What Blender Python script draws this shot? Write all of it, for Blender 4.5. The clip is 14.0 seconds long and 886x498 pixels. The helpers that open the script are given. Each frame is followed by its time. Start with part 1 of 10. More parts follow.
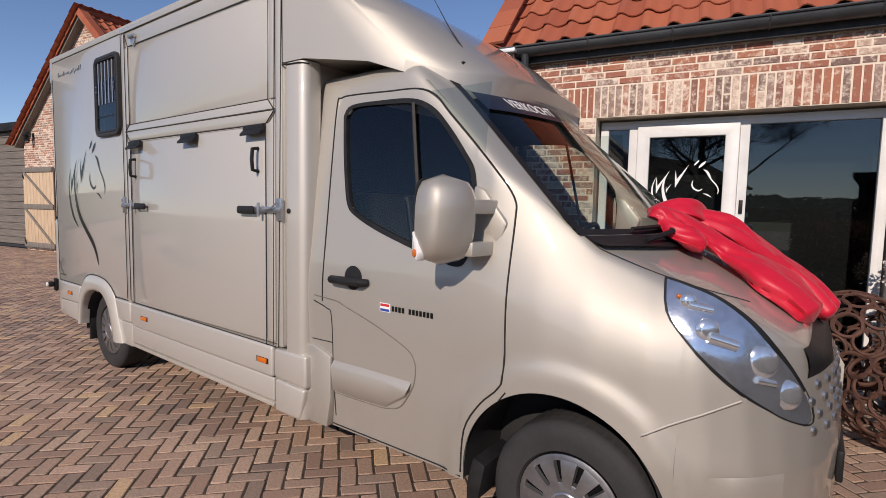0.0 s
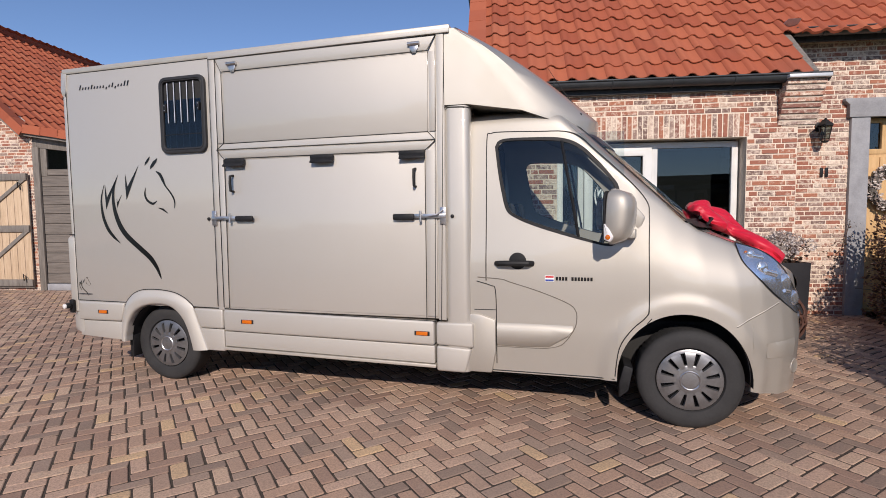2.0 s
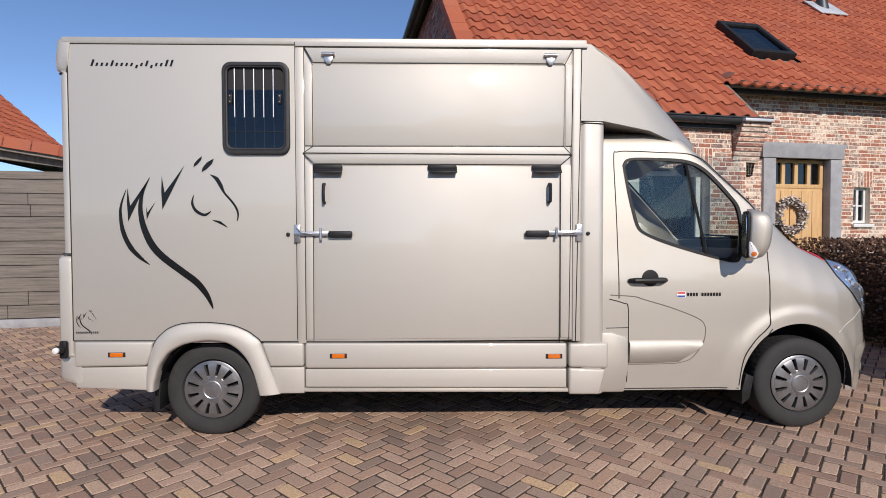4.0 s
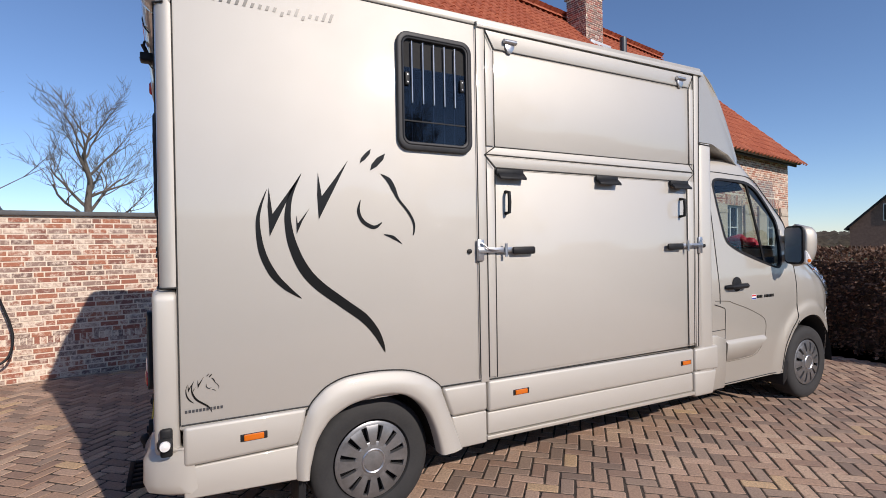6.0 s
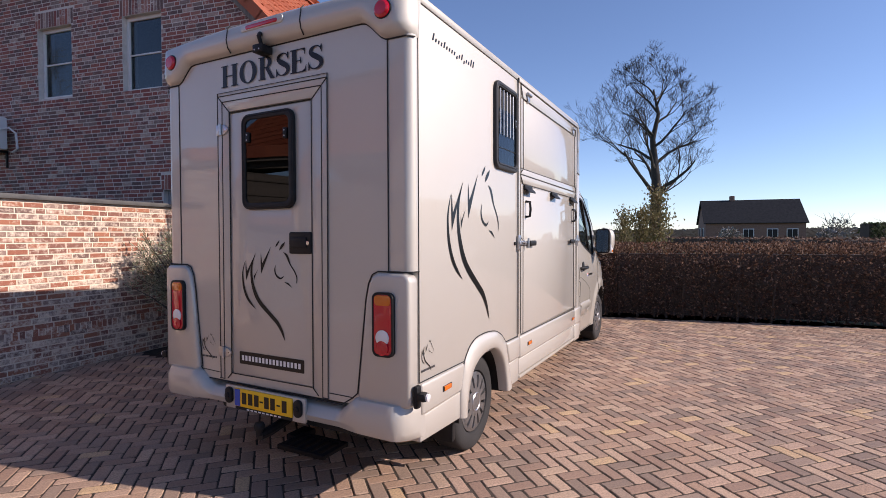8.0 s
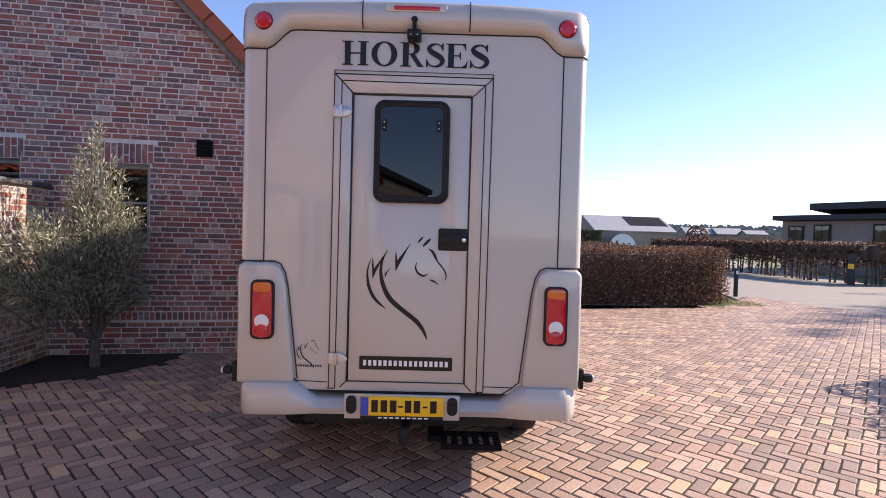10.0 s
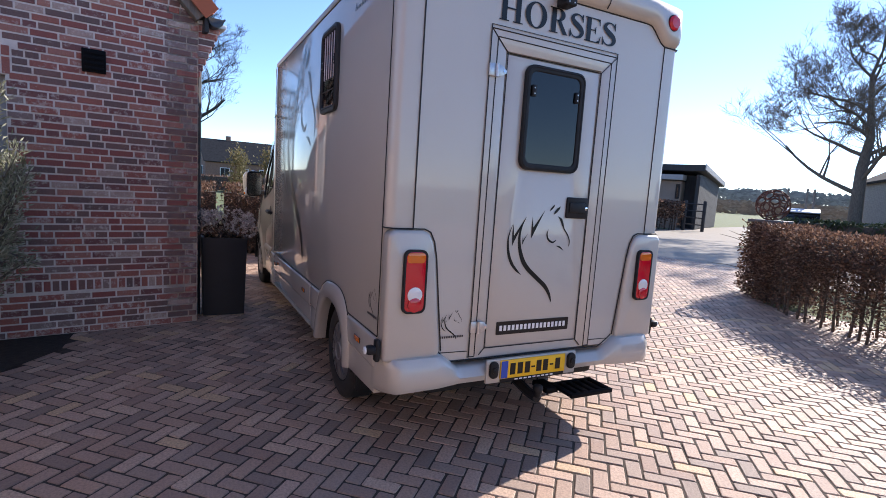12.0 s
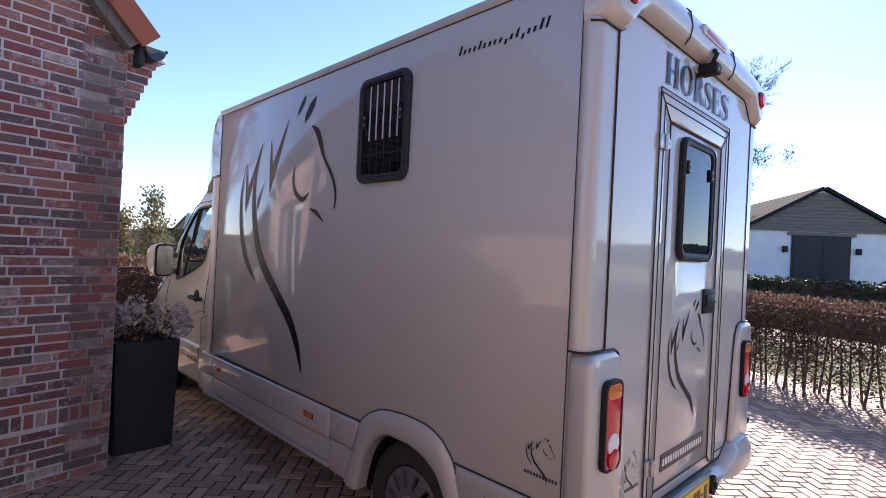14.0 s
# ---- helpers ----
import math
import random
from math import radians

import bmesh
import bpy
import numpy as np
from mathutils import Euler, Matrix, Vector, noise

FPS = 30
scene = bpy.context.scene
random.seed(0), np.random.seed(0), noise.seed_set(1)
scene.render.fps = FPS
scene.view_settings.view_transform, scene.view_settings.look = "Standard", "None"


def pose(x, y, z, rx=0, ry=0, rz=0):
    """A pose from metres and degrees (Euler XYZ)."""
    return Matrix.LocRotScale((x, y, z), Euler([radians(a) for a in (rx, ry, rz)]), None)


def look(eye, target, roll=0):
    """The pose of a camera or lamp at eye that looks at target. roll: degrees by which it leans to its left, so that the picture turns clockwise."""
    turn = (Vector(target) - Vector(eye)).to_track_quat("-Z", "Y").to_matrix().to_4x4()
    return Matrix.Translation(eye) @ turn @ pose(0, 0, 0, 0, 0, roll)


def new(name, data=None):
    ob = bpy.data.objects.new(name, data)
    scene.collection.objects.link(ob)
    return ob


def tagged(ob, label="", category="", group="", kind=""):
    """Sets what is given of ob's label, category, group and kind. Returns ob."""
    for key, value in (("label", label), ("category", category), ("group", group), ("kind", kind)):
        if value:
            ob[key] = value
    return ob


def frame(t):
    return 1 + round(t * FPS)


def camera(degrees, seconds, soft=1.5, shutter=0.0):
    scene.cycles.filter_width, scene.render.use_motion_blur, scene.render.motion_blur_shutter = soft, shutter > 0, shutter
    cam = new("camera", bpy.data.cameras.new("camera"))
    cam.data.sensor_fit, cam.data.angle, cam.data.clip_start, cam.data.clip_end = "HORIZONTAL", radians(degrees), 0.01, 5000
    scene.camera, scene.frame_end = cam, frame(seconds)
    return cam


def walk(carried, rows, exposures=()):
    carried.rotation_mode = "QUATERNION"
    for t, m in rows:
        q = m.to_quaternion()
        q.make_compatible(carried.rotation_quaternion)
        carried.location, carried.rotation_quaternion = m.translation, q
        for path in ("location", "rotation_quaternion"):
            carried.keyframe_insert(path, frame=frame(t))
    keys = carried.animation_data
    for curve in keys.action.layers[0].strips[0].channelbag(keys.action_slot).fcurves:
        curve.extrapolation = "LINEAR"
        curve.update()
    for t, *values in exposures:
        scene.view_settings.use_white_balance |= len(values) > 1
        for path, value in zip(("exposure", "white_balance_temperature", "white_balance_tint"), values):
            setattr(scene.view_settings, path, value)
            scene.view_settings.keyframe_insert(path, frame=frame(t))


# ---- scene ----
EXPOSURES = [(0.0, -0.27, 6850, 18), (2.0, -0.14, 6650, 17), (5.0, -0.08, 6500, 14), (7.0, 0.0, 6600, 18), (9.4, 0.88, 7050, 27), (10.5, 1.07, 6800, 20), (12.0, 1.06, 6350, 16), (14.0, 1.18, 6520, 21)]
cam = camera(82.2, 14.0, soft=0.9)
PATH = [
    (0, (5.054, -1.743, 1.496), (3.867, -0.141, 1.335), 1.2),
    (0.5, (4.68, -2.304, 1.483), (3.7, -0.569, 1.316), 0.7),
    (1, (4.331, -2.795, 1.492), (3.52, -0.974, 1.326), 0.2),
    (1.5, (3.958, -3.209, 1.465), (3.292, -1.33, 1.311), -0.3),
    (2, (3.661, -3.604, 1.474), (3.114, -1.685, 1.339), -0.7),
    (2.2, (3.555, -3.748, 1.483), (3.055, -1.816, 1.358), -0.6),
    (4.3, (1.194, -3.536, 1.448), (1.364, -1.544, 1.405), -0.3),
    (4.5, (0.951, -3.426, 1.47), (1.203, -1.442, 1.433), -0.4),
    (5, (0.339, -3.084, 1.476), (0.807, -1.14, 1.451), -0.7),
    (5.5, (-0.313, -2.828, 1.489), (0.39, -0.955, 1.476), -1.0),
    (6, (-0.946, -2.531, 1.499), (-0.002, -0.767, 1.485), -1.0),
    (6.5, (-1.671, -2.304, 1.488), (-0.471, -0.704, 1.468), -0.9),
    (7, (-2.286, -2.075, 1.472), (-0.854, -0.679, 1.442), -1.0),
    (7.2, (-2.524, -1.981, 1.505), (-1.013, -0.672, 1.465), -0.9),
    (9.3, (-3.998, -0.011, 1.532), (-2.026, 0.316, 1.489), 1.1),
    (9.5, (-4.039, 0.231, 1.523), (-2.053, 0.468, 1.475), 1.3),
    (10, (-4.033, 0.858, 1.511), (-2.034, 0.843, 1.457), 1.5),
    (10.5, (-4.0, 1.524, 1.531), (-2.017, 1.276, 1.451), 1.6),
    (11, (-3.88, 2.112, 1.577), (-1.942, 1.631, 1.456), 1.8),
    (11.5, (-3.675, 2.642, 1.559), (-1.812, 1.933, 1.39), 2.5),
    (12, (-3.5, 3.013, 1.562), (-1.738, 2.098, 1.322), 3.7),
    (12.5, (-3.105, 3.201, 1.547), (-1.455, 2.103, 1.28), 5.1),
    (13, (-2.658, 3.378, 1.512), (-1.101, 2.142, 1.294), 5.5),
    (13.5, (-2.196, 3.582, 1.549), (-0.713, 2.245, 1.437), 4.7),
    (14, (-1.967, 3.757, 1.69), (-0.536, 2.36, 1.696), 2.8),
]
walk(cam, [(t, look(eye, target, roll)) for t, eye, target, roll in PATH], EXPOSURES)

# ---- sky and sun ----
SUN_EL, SUN_AZ = 30.8, 165.1
world = bpy.data.worlds.new("sky")
world.use_nodes = True
scene.world = world
wn = world.node_tree
sky = wn.nodes.new("ShaderNodeTexSky")
sky.sky_type = "NISHITA"
sky.sun_disc = False
sky.sun_elevation, sky.sun_rotation = radians(SUN_EL), radians(SUN_AZ)
sky.air_density, sky.dust_density, sky.ozone_density = 0.8, 0.05, 4.5
wn.links.new(sky.outputs["Color"], wn.nodes["Background"].inputs["Color"])
wn.nodes["Background"].inputs["Strength"].default_value = 0.145
sun_dir = Vector((math.sin(radians(SUN_AZ)) * math.cos(radians(SUN_EL)), math.cos(radians(SUN_AZ)) * math.cos(radians(SUN_EL)), math.sin(radians(SUN_EL))))
sun_data = bpy.data.lights.new("sun", "SUN")
sun_data.energy, sun_data.angle, sun_data.color = 4.6, radians(0.5), (1.0, 0.93, 0.82)
sun = new("sun", sun_data)
sun.matrix_world = look(sun_dir * 60, (0, 0, 0))

# ---- materials ----
def mat(name, color=(0.5, 0.5, 0.5), rough=0.6, metal=0.0, spec=0.5, coat=0.0):
    m = bpy.data.materials.new(name)
    m.use_nodes = True
    b = m.node_tree.nodes["Principled BSDF"]
    b.inputs["Base Color"].default_value = (*color, 1)
    b.inputs["Roughness"].default_value = rough
    b.inputs["Metallic"].default_value = metal
    b.inputs["Specular IOR Level"].default_value = spec
    b.inputs["Coat Weight"].default_value = coat
    b.inputs["Coat Roughness"].default_value = 0.04
    return m


def nd(m, kind, **values):
    n = m.node_tree.nodes.new(kind)
    for k, v in values.items():
        n.inputs[k.replace("_", " ")].default_value = v
    return n


def lk(m, a, b):
    m.node_tree.links.new(a, b)


def bsdf(m):
    return m.node_tree.nodes["Principled BSDF"]


def ramp(m, fac, stops, smooth=True):
    n = nd(m, "ShaderNodeValToRGB")
    e = n.color_ramp.elements
    while len(e) < len(stops):
        e.new(0.5)
    for el, (p, c) in zip(e, stops):
        el.position, el.color = p, (*c, 1)
    if not smooth:
        n.color_ramp.interpolation = "CONSTANT"
    lk(m, fac, n.inputs["Fac"])
    return n.outputs["Color"]


def world_coords(m, scale=1.0):
    g = nd(m, "ShaderNodeNewGeometry")
    mp = nd(m, "ShaderNodeMapping")
    mp.inputs["Scale"].default_value = (scale,) * 3 if isinstance(scale, (int, float)) else scale
    lk(m, g.outputs["Position"], mp.inputs["Vector"])
    return mp.outputs["Vector"]


def noise_tex(m, vec, scale, detail=4.0, rough=0.6):
    n = nd(m, "ShaderNodeTexNoise", Scale=scale, Detail=detail, Roughness=rough)
    lk(m, vec, n.inputs["Vector"])
    return n.outputs["Fac"]


def mixc(m, fac, a, b, mode="MIX"):
    n = m.node_tree.nodes.new("ShaderNodeMix")
    n.data_type, n.blend_type = "RGBA", mode
    for sock, v in ((n.inputs["Factor"], fac), (n.inputs[6], a), (n.inputs[7], b)):
        if isinstance(v, (int, float)):
            sock.default_value = v
        elif isinstance(v, tuple):
            sock.default_value = (*v, 1)
        else:
            lk(m, v, sock)
    return n.outputs[2]


def calc(m, op, a, b=0.0, clamp=False):
    n = m.node_tree.nodes.new("ShaderNodeMath")
    n.operation, n.use_clamp = op, clamp
    for sock, v in zip(n.inputs, (a, b)):
        if isinstance(v, (int, float)):
            sock.default_value = v
        else:
            lk(m, v, sock)
    return n.outputs[0]


def bump(m, height, strength=0.3, dist=0.01):
    n = nd(m, "ShaderNodeBump", Strength=strength, Distance=dist)
    lk(m, height, n.inputs["Height"])
    lk(m, n.outputs["Normal"], bsdf(m).inputs["Normal"])


def piece_random(m):
    """A number for each piece: by object for single pieces, by island for joined ones."""
    o, g = nd(m, "ShaderNodeObjectInfo"), nd(m, "ShaderNodeNewGeometry")
    return calc(m, "FRACT", calc(m, "ADD", o.outputs["Random"], g.outputs["Random Per Island"]))


def noisy(name, dark, light, scale=6.0, rough=0.7, bumps=0.2, metal=0.0, stretch=(1, 1, 1), spec=0.5, fine=60.0, rspan=0.15, dist=0.004):
    """A plain surface with variation at two scales, gloss wear and fine relief."""
    m = mat(name, light, rough, metal, spec)
    v = world_coords(m, stretch)
    big, small = noise_tex(m, v, scale, 5), noise_tex(m, v, fine, 3)
    f = calc(m, "ADD", calc(m, "MULTIPLY", big, 0.7), calc(m, "MULTIPLY", small, 0.3))
    lk(m, ramp(m, f, [(0.3, dark), (0.7, light)]), bsdf(m).inputs["Base Color"])
    lk(m, calc(m, "ADD", calc(m, "MULTIPLY", big, rspan), rough - rspan / 2), bsdf(m).inputs["Roughness"])
    bump(m, f, bumps, dist)
    return m


def brick_mat(name, stops, lime, lime_amount):
    m = mat(name, (0.4, 0.2, 0.15), 0.9, spec=0.25)
    r = piece_random(m)
    v = world_coords(m)
    base = ramp(m, r, stops, smooth=False)
    grain = noise_tex(m, v, 55.0, 5, 0.7)
    big = noise_tex(m, v, 1.3, 3)
    patch = noise_tex(m, v, 20.0, 5, 0.75)
    base = mixc(m, calc(m, "MULTIPLY", grain, 0.55), base, (0.10, 0.07, 0.06))
    f = calc(m, "ADD", calc(m, "MULTIPLY", patch, 0.9), calc(m, "MULTIPLY", big, 0.25))
    f = calc(m, "ADD", f, calc(m, "MULTIPLY", r, 0.16))
    f = calc(m, "MULTIPLY", calc(m, "SUBTRACT", f, 1.0 - lime_amount, True), 5.0, True)
    base = mixc(m, f, base, lime)
    lk(m, base, bsdf(m).inputs["Base Color"])
    bump(m, calc(m, "ADD", grain, calc(m, "MULTIPLY", patch, 1.5)), 0.6, 0.006)
    return m


# the same brick twice: darker for the gable's shade, paler for sunlit walls
RED = [(0.0, (0.336, 0.106, 0.090)), (0.14, (0.246, 0.140, 0.123)), (0.26, (0.414, 0.146, 0.112)), (0.40, (0.185, 0.118, 0.110)), (0.52, (0.459, 0.202, 0.157)), (0.63, (0.314, 0.218, 0.196)), (0.74, (0.230, 0.095, 0.090)), (0.85, (0.386, 0.134, 0.106)), (0.94, (0.515, 0.370, 0.314))]
PALE = [(0.0, (0.422, 0.160, 0.103)), (0.15, (0.490, 0.194, 0.114)), (0.28, (0.308, 0.137, 0.103)), (0.40, (0.376, 0.251, 0.205)), (0.52, (0.228, 0.142, 0.120)), (0.64, (0.456, 0.177, 0.108)), (0.76, (0.342, 0.228, 0.194)), (0.86, (0.410, 0.194, 0.137)), (0.94, (0.570, 0.388, 0.296))]
brick_shade_tone = brick_mat("red brick", RED, (0.60, 0.52, 0.46), 0.30)
brick_sun_tone = brick_mat("lime-washed brick in sunlit tone", PALE, (0.76, 0.63, 0.51), 0.38)
# mortar likewise: greyer tone for the shaded gable, cream for sunlit walls
mortar_shade_tone = noisy("lime mortar in shaded tone", (0.52, 0.465, 0.42), (0.72, 0.655, 0.60), 9, 0.95, 0.5, spec=0.2)
mortar_sun_tone = noisy("lime mortar in sunlit tone", (0.64, 0.53, 0.42), (0.82, 0.70, 0.57), 9, 0.95, 0.5, spec=0.2)

paver = mat("clay paving brick", rough=0.8, spec=0.35)
r = piece_random(paver)
v = world_coords(paver)
c = ramp(paver, r, [(0.0, (0.435, 0.293, 0.213)), (0.14, (0.542, 0.367, 0.268)), (0.3, (0.354, 0.228, 0.167)), (0.45, (0.578, 0.405, 0.289)), (0.56, (0.281, 0.201, 0.155)), (0.66, (0.469, 0.304, 0.213)), (0.82, (0.369, 0.264, 0.201)), (0.95, (0.629, 0.430, 0.254))], smooth=False)
g1, g2 = noise_tex(paver, v, 70, 5, 0.7), noise_tex(paver, v, 0.9, 4)
c = mixc(paver, calc(paver, "MULTIPLY", calc(paver, "SUBTRACT", g1, 0.42, True), 2.4, True), c, (0.17, 0.125, 0.105))
c = mixc(paver, calc(paver, "MULTIPLY", calc(paver, "SUBTRACT", g2, 0.5, True), 1.6, True), c, (0.27, 0.20, 0.16))
spots = calc(paver, "MULTIPLY", calc(paver, "SUBTRACT", noise_tex(paver, v, 7.0, 3), 0.68, True), 6.0, True)
c = mixc(paver, calc(paver, "MULTIPLY", spots, 0.5), c, (0.48, 0.42, 0.37))
lk(paver, c, bsdf(paver).inputs["Base Color"])
lk(paver, calc(paver, "ADD", calc(paver, "MULTIPLY", g1, 0.35), 0.45), bsdf(paver).inputs["Roughness"])
bump(paver, g1, 0.7, 0.008)
joint = noisy("dark joint sand", (0.035, 0.028, 0.023), (0.10, 0.08, 0.065), 20, 0.95, 0.6, spec=0.2)

tile_red = mat("orange clay roof tile", rough=0.75, spec=0.3)
r = piece_random(tile_red)
v = world_coords(tile_red)
c = ramp(tile_red, r, [(0.0, (0.31, 0.078, 0.038)), (0.5, (0.38, 0.10, 0.048)), (1.0, (0.44, 0.13, 0.062))])
g1, g2 = noise_tex(tile_red, v, 30, 4), noise_tex(tile_red, v, 0.8, 3)
c = mixc(tile_red, calc(tile_red, "MULTIPLY", g1, 0.4), c, (0.30, 0.085, 0.05))
c = mixc(tile_red, calc(tile_red, "MULTIPLY", calc(tile_red, "SUBTRACT", g2, 0.5, True), 1.2, True), c, (0.24, 0.11, 0.08))
lk(tile_red, c, bsdf(tile_red).inputs["Base Color"])
bump(tile_red, g1, 0.25, 0.004)
zinc = noisy("dark zinc gutter", (0.05, 0.055, 0.06), (0.10, 0.105, 0.11), 3, 0.45, 0.1, metal=0.6)
zinc_pale = noisy("pale weathered zinc", (0.42, 0.44, 0.46), (0.62, 0.64, 0.66), 4, 0.5, 0.1, metal=0.3)

# champagne metallic lacquer: flakes in the base, clear coat on top, a little dust
paint = mat("champagne metallic lacquer", (0.47, 0.435, 0.375), 0.6, 0.48, 0.3, 1.0)
bsdf(paint).inputs["Coat IOR"].default_value = 1.5
v = world_coords(paint)
fl = noise_tex(paint, v, 900, 2)
dust = noise_tex(paint, v, 2.2, 4)
c = mixc(paint, fl, (0.465, 0.44, 0.396), (0.59, 0.56, 0.508))
c = mixc(paint, calc(paint, "MULTIPLY", calc(paint, "SUBTRACT", dust, 0.5, True), 0.5, True), c, (0.485, 0.455, 0.405))
lk(paint, c, bsdf(paint).inputs["Base Color"])
lk(paint, calc(paint, "ADD", calc(paint, "MULTIPLY", dust, 0.1), 0.59), bsdf(paint).inputs["Roughness"])
lk(paint, calc(paint, "ADD", calc(paint, "MULTIPLY", dust, 0.05), 0.03), bsdf(paint).inputs["Coat Roughness"])
cab_paint = mat("champagne metallic cab lacquer", (0.5, 0.46, 0.4), 0.55, 0.6, 0.4, 1.0)
v = world_coords(cab_paint)
fl = noise_tex(cab_paint, v, 700, 2)
dust = noise_tex(cab_paint, v, 3.0, 4)
c = mixc(cab_paint, fl, (0.40, 0.375, 0.33), (0.55, 0.515, 0.455))
lk(cab_paint, c, bsdf(cab_paint).inputs["Base Color"])
lk(cab_paint, calc(cab_paint, "ADD", calc(cab_paint, "MULTIPLY", dust, 0.12), 0.52), bsdf(cab_paint).inputs["Roughness"])
lk(cab_paint, calc(cab_paint, "ADD", calc(cab_paint, "MULTIPLY", dust, 0.05), 0.02), bsdf(cab_paint).inputs["Coat Roughness"])
stud_grey = noisy("dulled chrome", (0.30, 0.30, 0.30), (0.48, 0.48, 0.47), 30, 0.3, 0.2, metal=0.85)
alu = noisy("champagne lacquered aluminium profile", (0.48, 0.445, 0.385), (0.55, 0.51, 0.445), 5, 0.42, 0.02, metal=0.4)
black = noisy("black plastic", (0.009, 0.009, 0.01), (0.022, 0.022, 0.023), 12, 0.5, 0.15, spec=0.22)
deep_black = mat("matt black metal", (0.003, 0.003, 0.004), 0.7, spec=0.15)
seam_black = mat("black rubber seam", (0.01, 0.01, 0.01), 0.6)
# brown-grey that paints the soft shade of the door pocket's groove
groove_shade = noisy("shaded panel groove", (0.13, 0.115, 0.095), (0.20, 0.18, 0.15), 20, 0.9, 0.1)
rubber = noisy("grey-black tyre rubber", (0.018, 0.018, 0.019), (0.034, 0.033, 0.033), 9, 0.8, 0.35)
underside = noisy("dark underbody", (0.008, 0.008, 0.008), (0.02, 0.019, 0.018), 6, 0.8, 0.3)
hubcap_mat = noisy("grey silver wheel cover", (0.19, 0.19, 0.195), (0.29, 0.29, 0.295), 12, 0.36, 0.03, metal=0.75)
chrome = mat("bright chrome", (0.75, 0.75, 0.76), 0.12, 1.0)
steel = noisy("galvanised steel", (0.42, 0.42, 0.43), (0.62, 0.62, 0.63), 20, 0.35, 0.06, metal=0.9)
frame_black = noisy("grey-black moulded window frame", (0.022, 0.022, 0.024), (0.038, 0.038, 0.04), 12, 0.5, 0.1, spec=0.3)
vinyl = mat("black vinyl film", (0.008, 0.008, 0.008), 0.28, spec=0.35)
grey_vinyl = mat("dark grey vinyl", (0.05, 0.05, 0.055), 0.5)
white_vinyl = mat("white vinyl", (0.78, 0.78, 0.77), 0.5)


def glass_mat(name, color, rough=0.0, ior=1.55):
    """A thin pane: tinted pass-through under a gloss that grows towards grazing angles."""
    m = bpy.data.materials.new(name)
    m.use_nodes = True
    t = m.node_tree
    t.nodes.remove(t.nodes["Principled BSDF"])
    out = t.nodes["Material Output"]
    tr, gl, lw, mx = t.nodes.new("ShaderNodeBsdfTransparent"), t.nodes.new("ShaderNodeBsdfGlossy"), t.nodes.new("ShaderNodeLayerWeight"), t.nodes.new("ShaderNodeMixShader")
    tr.inputs["Color"].default_value = (*color, 1)
    gl.inputs["Roughness"].default_value = rough
    lw.inputs["Blend"].default_value = 0.5
    f0 = ((ior - 1) / (ior + 1)) ** 2
    grazing = calc(m, "POWER", lw.outputs["Facing"], 5.0)
    t.links.new(calc(m, "ADD", calc(m, "MULTIPLY", grazing, 1 - f0), f0), mx.inputs[0])
    t.links.new(tr.outputs[0], mx.inputs[1])
    t.links.new(gl.outputs[0], mx.inputs[2])
    t.links.new(mx.outputs[0], out.inputs["Surface"])
    return m


cab_glass = glass_mat("tinted cab glass", (0.72, 0.79, 0.77), ior=1.65)
dark_glass = glass_mat("smoked acrylic window", (0.10, 0.115, 0.13), ior=1.62)
smoked_pane = glass_mat("smoked sliding pane", (0.38, 0.43, 0.50))
house_glass = glass_mat("window glass", (0.45, 0.5, 0.5), ior=1.75)
lamp_glass = glass_mat("clear lamp cover", (0.93, 0.95, 0.97))


def lens(name, color):
    m = mat(name, color, 0.12, 0.0, 0.5, 0.6)
    w = world_coords(m)
    n = nd(m, "ShaderNodeTexWave", Scale=60.0, Distortion=0.0)
    lk(m, w, n.inputs["Vector"])
    bump(m, n.outputs["Fac"], 0.2, 0.002)
    return m


lamp_bowl = noisy("silvered lamp bowl", (0.50, 0.55, 0.62), (0.80, 0.83, 0.88), 9, 0.16, 0.4, metal=0.85, rspan=0.1)
lamp_chrome = mat("bright lamp reflector", (0.86, 0.88, 0.90), 0.14, 0.85)
red_lens, amber_lens, white_lens = lens("red lens", (0.52, 0.003, 0.018)), lens("amber lens", (0.62, 0.14, 0.006)), lens("clear lens", (0.75, 0.74, 0.73))
plate_yellow = mat("yellow plate", (0.85, 0.50, 0.012), 0.45)
plate_blue = mat("blue plate band", (0.02, 0.07, 0.42), 0.45)
flag_red, flag_blue = mat("flag red", (0.55, 0.03, 0.035), 0.5), mat("flag blue", (0.03, 0.06, 0.30), 0.5)
fabric_red = noisy("bright red satin", (0.50, 0.004, 0.022), (0.62, 0.008, 0.034), 5, 0.5, 0.03, fine=300)
bsdf(fabric_red).inputs["Sheen Weight"].default_value = 0.1
rust = noisy("rusty steel", (0.055, 0.026, 0.019), (0.15, 0.068, 0.046), 14, 0.8, 0.4, metal=0.2)
planter_mat = noisy("dark brown glazed planter", (0.022, 0.016, 0.017), (0.045, 0.033, 0.032), 4, 0.3, 0.05)
planter_black = noisy("matt black planter", (0.010, 0.010, 0.012), (0.022, 0.021, 0.024), 4, 0.6, 0.08)
soil = noisy("dark garden soil", (0.012, 0.010, 0.008), (0.045, 0.036, 0.028), 18, 0.95, 0.9, dist=0.02)


def wood(name, dark, light, along=(1, 12, 12), rough=0.75):
    m = noisy(name, dark, light, 3.0, rough, 0.35, stretch=along, fine=22)
    return m


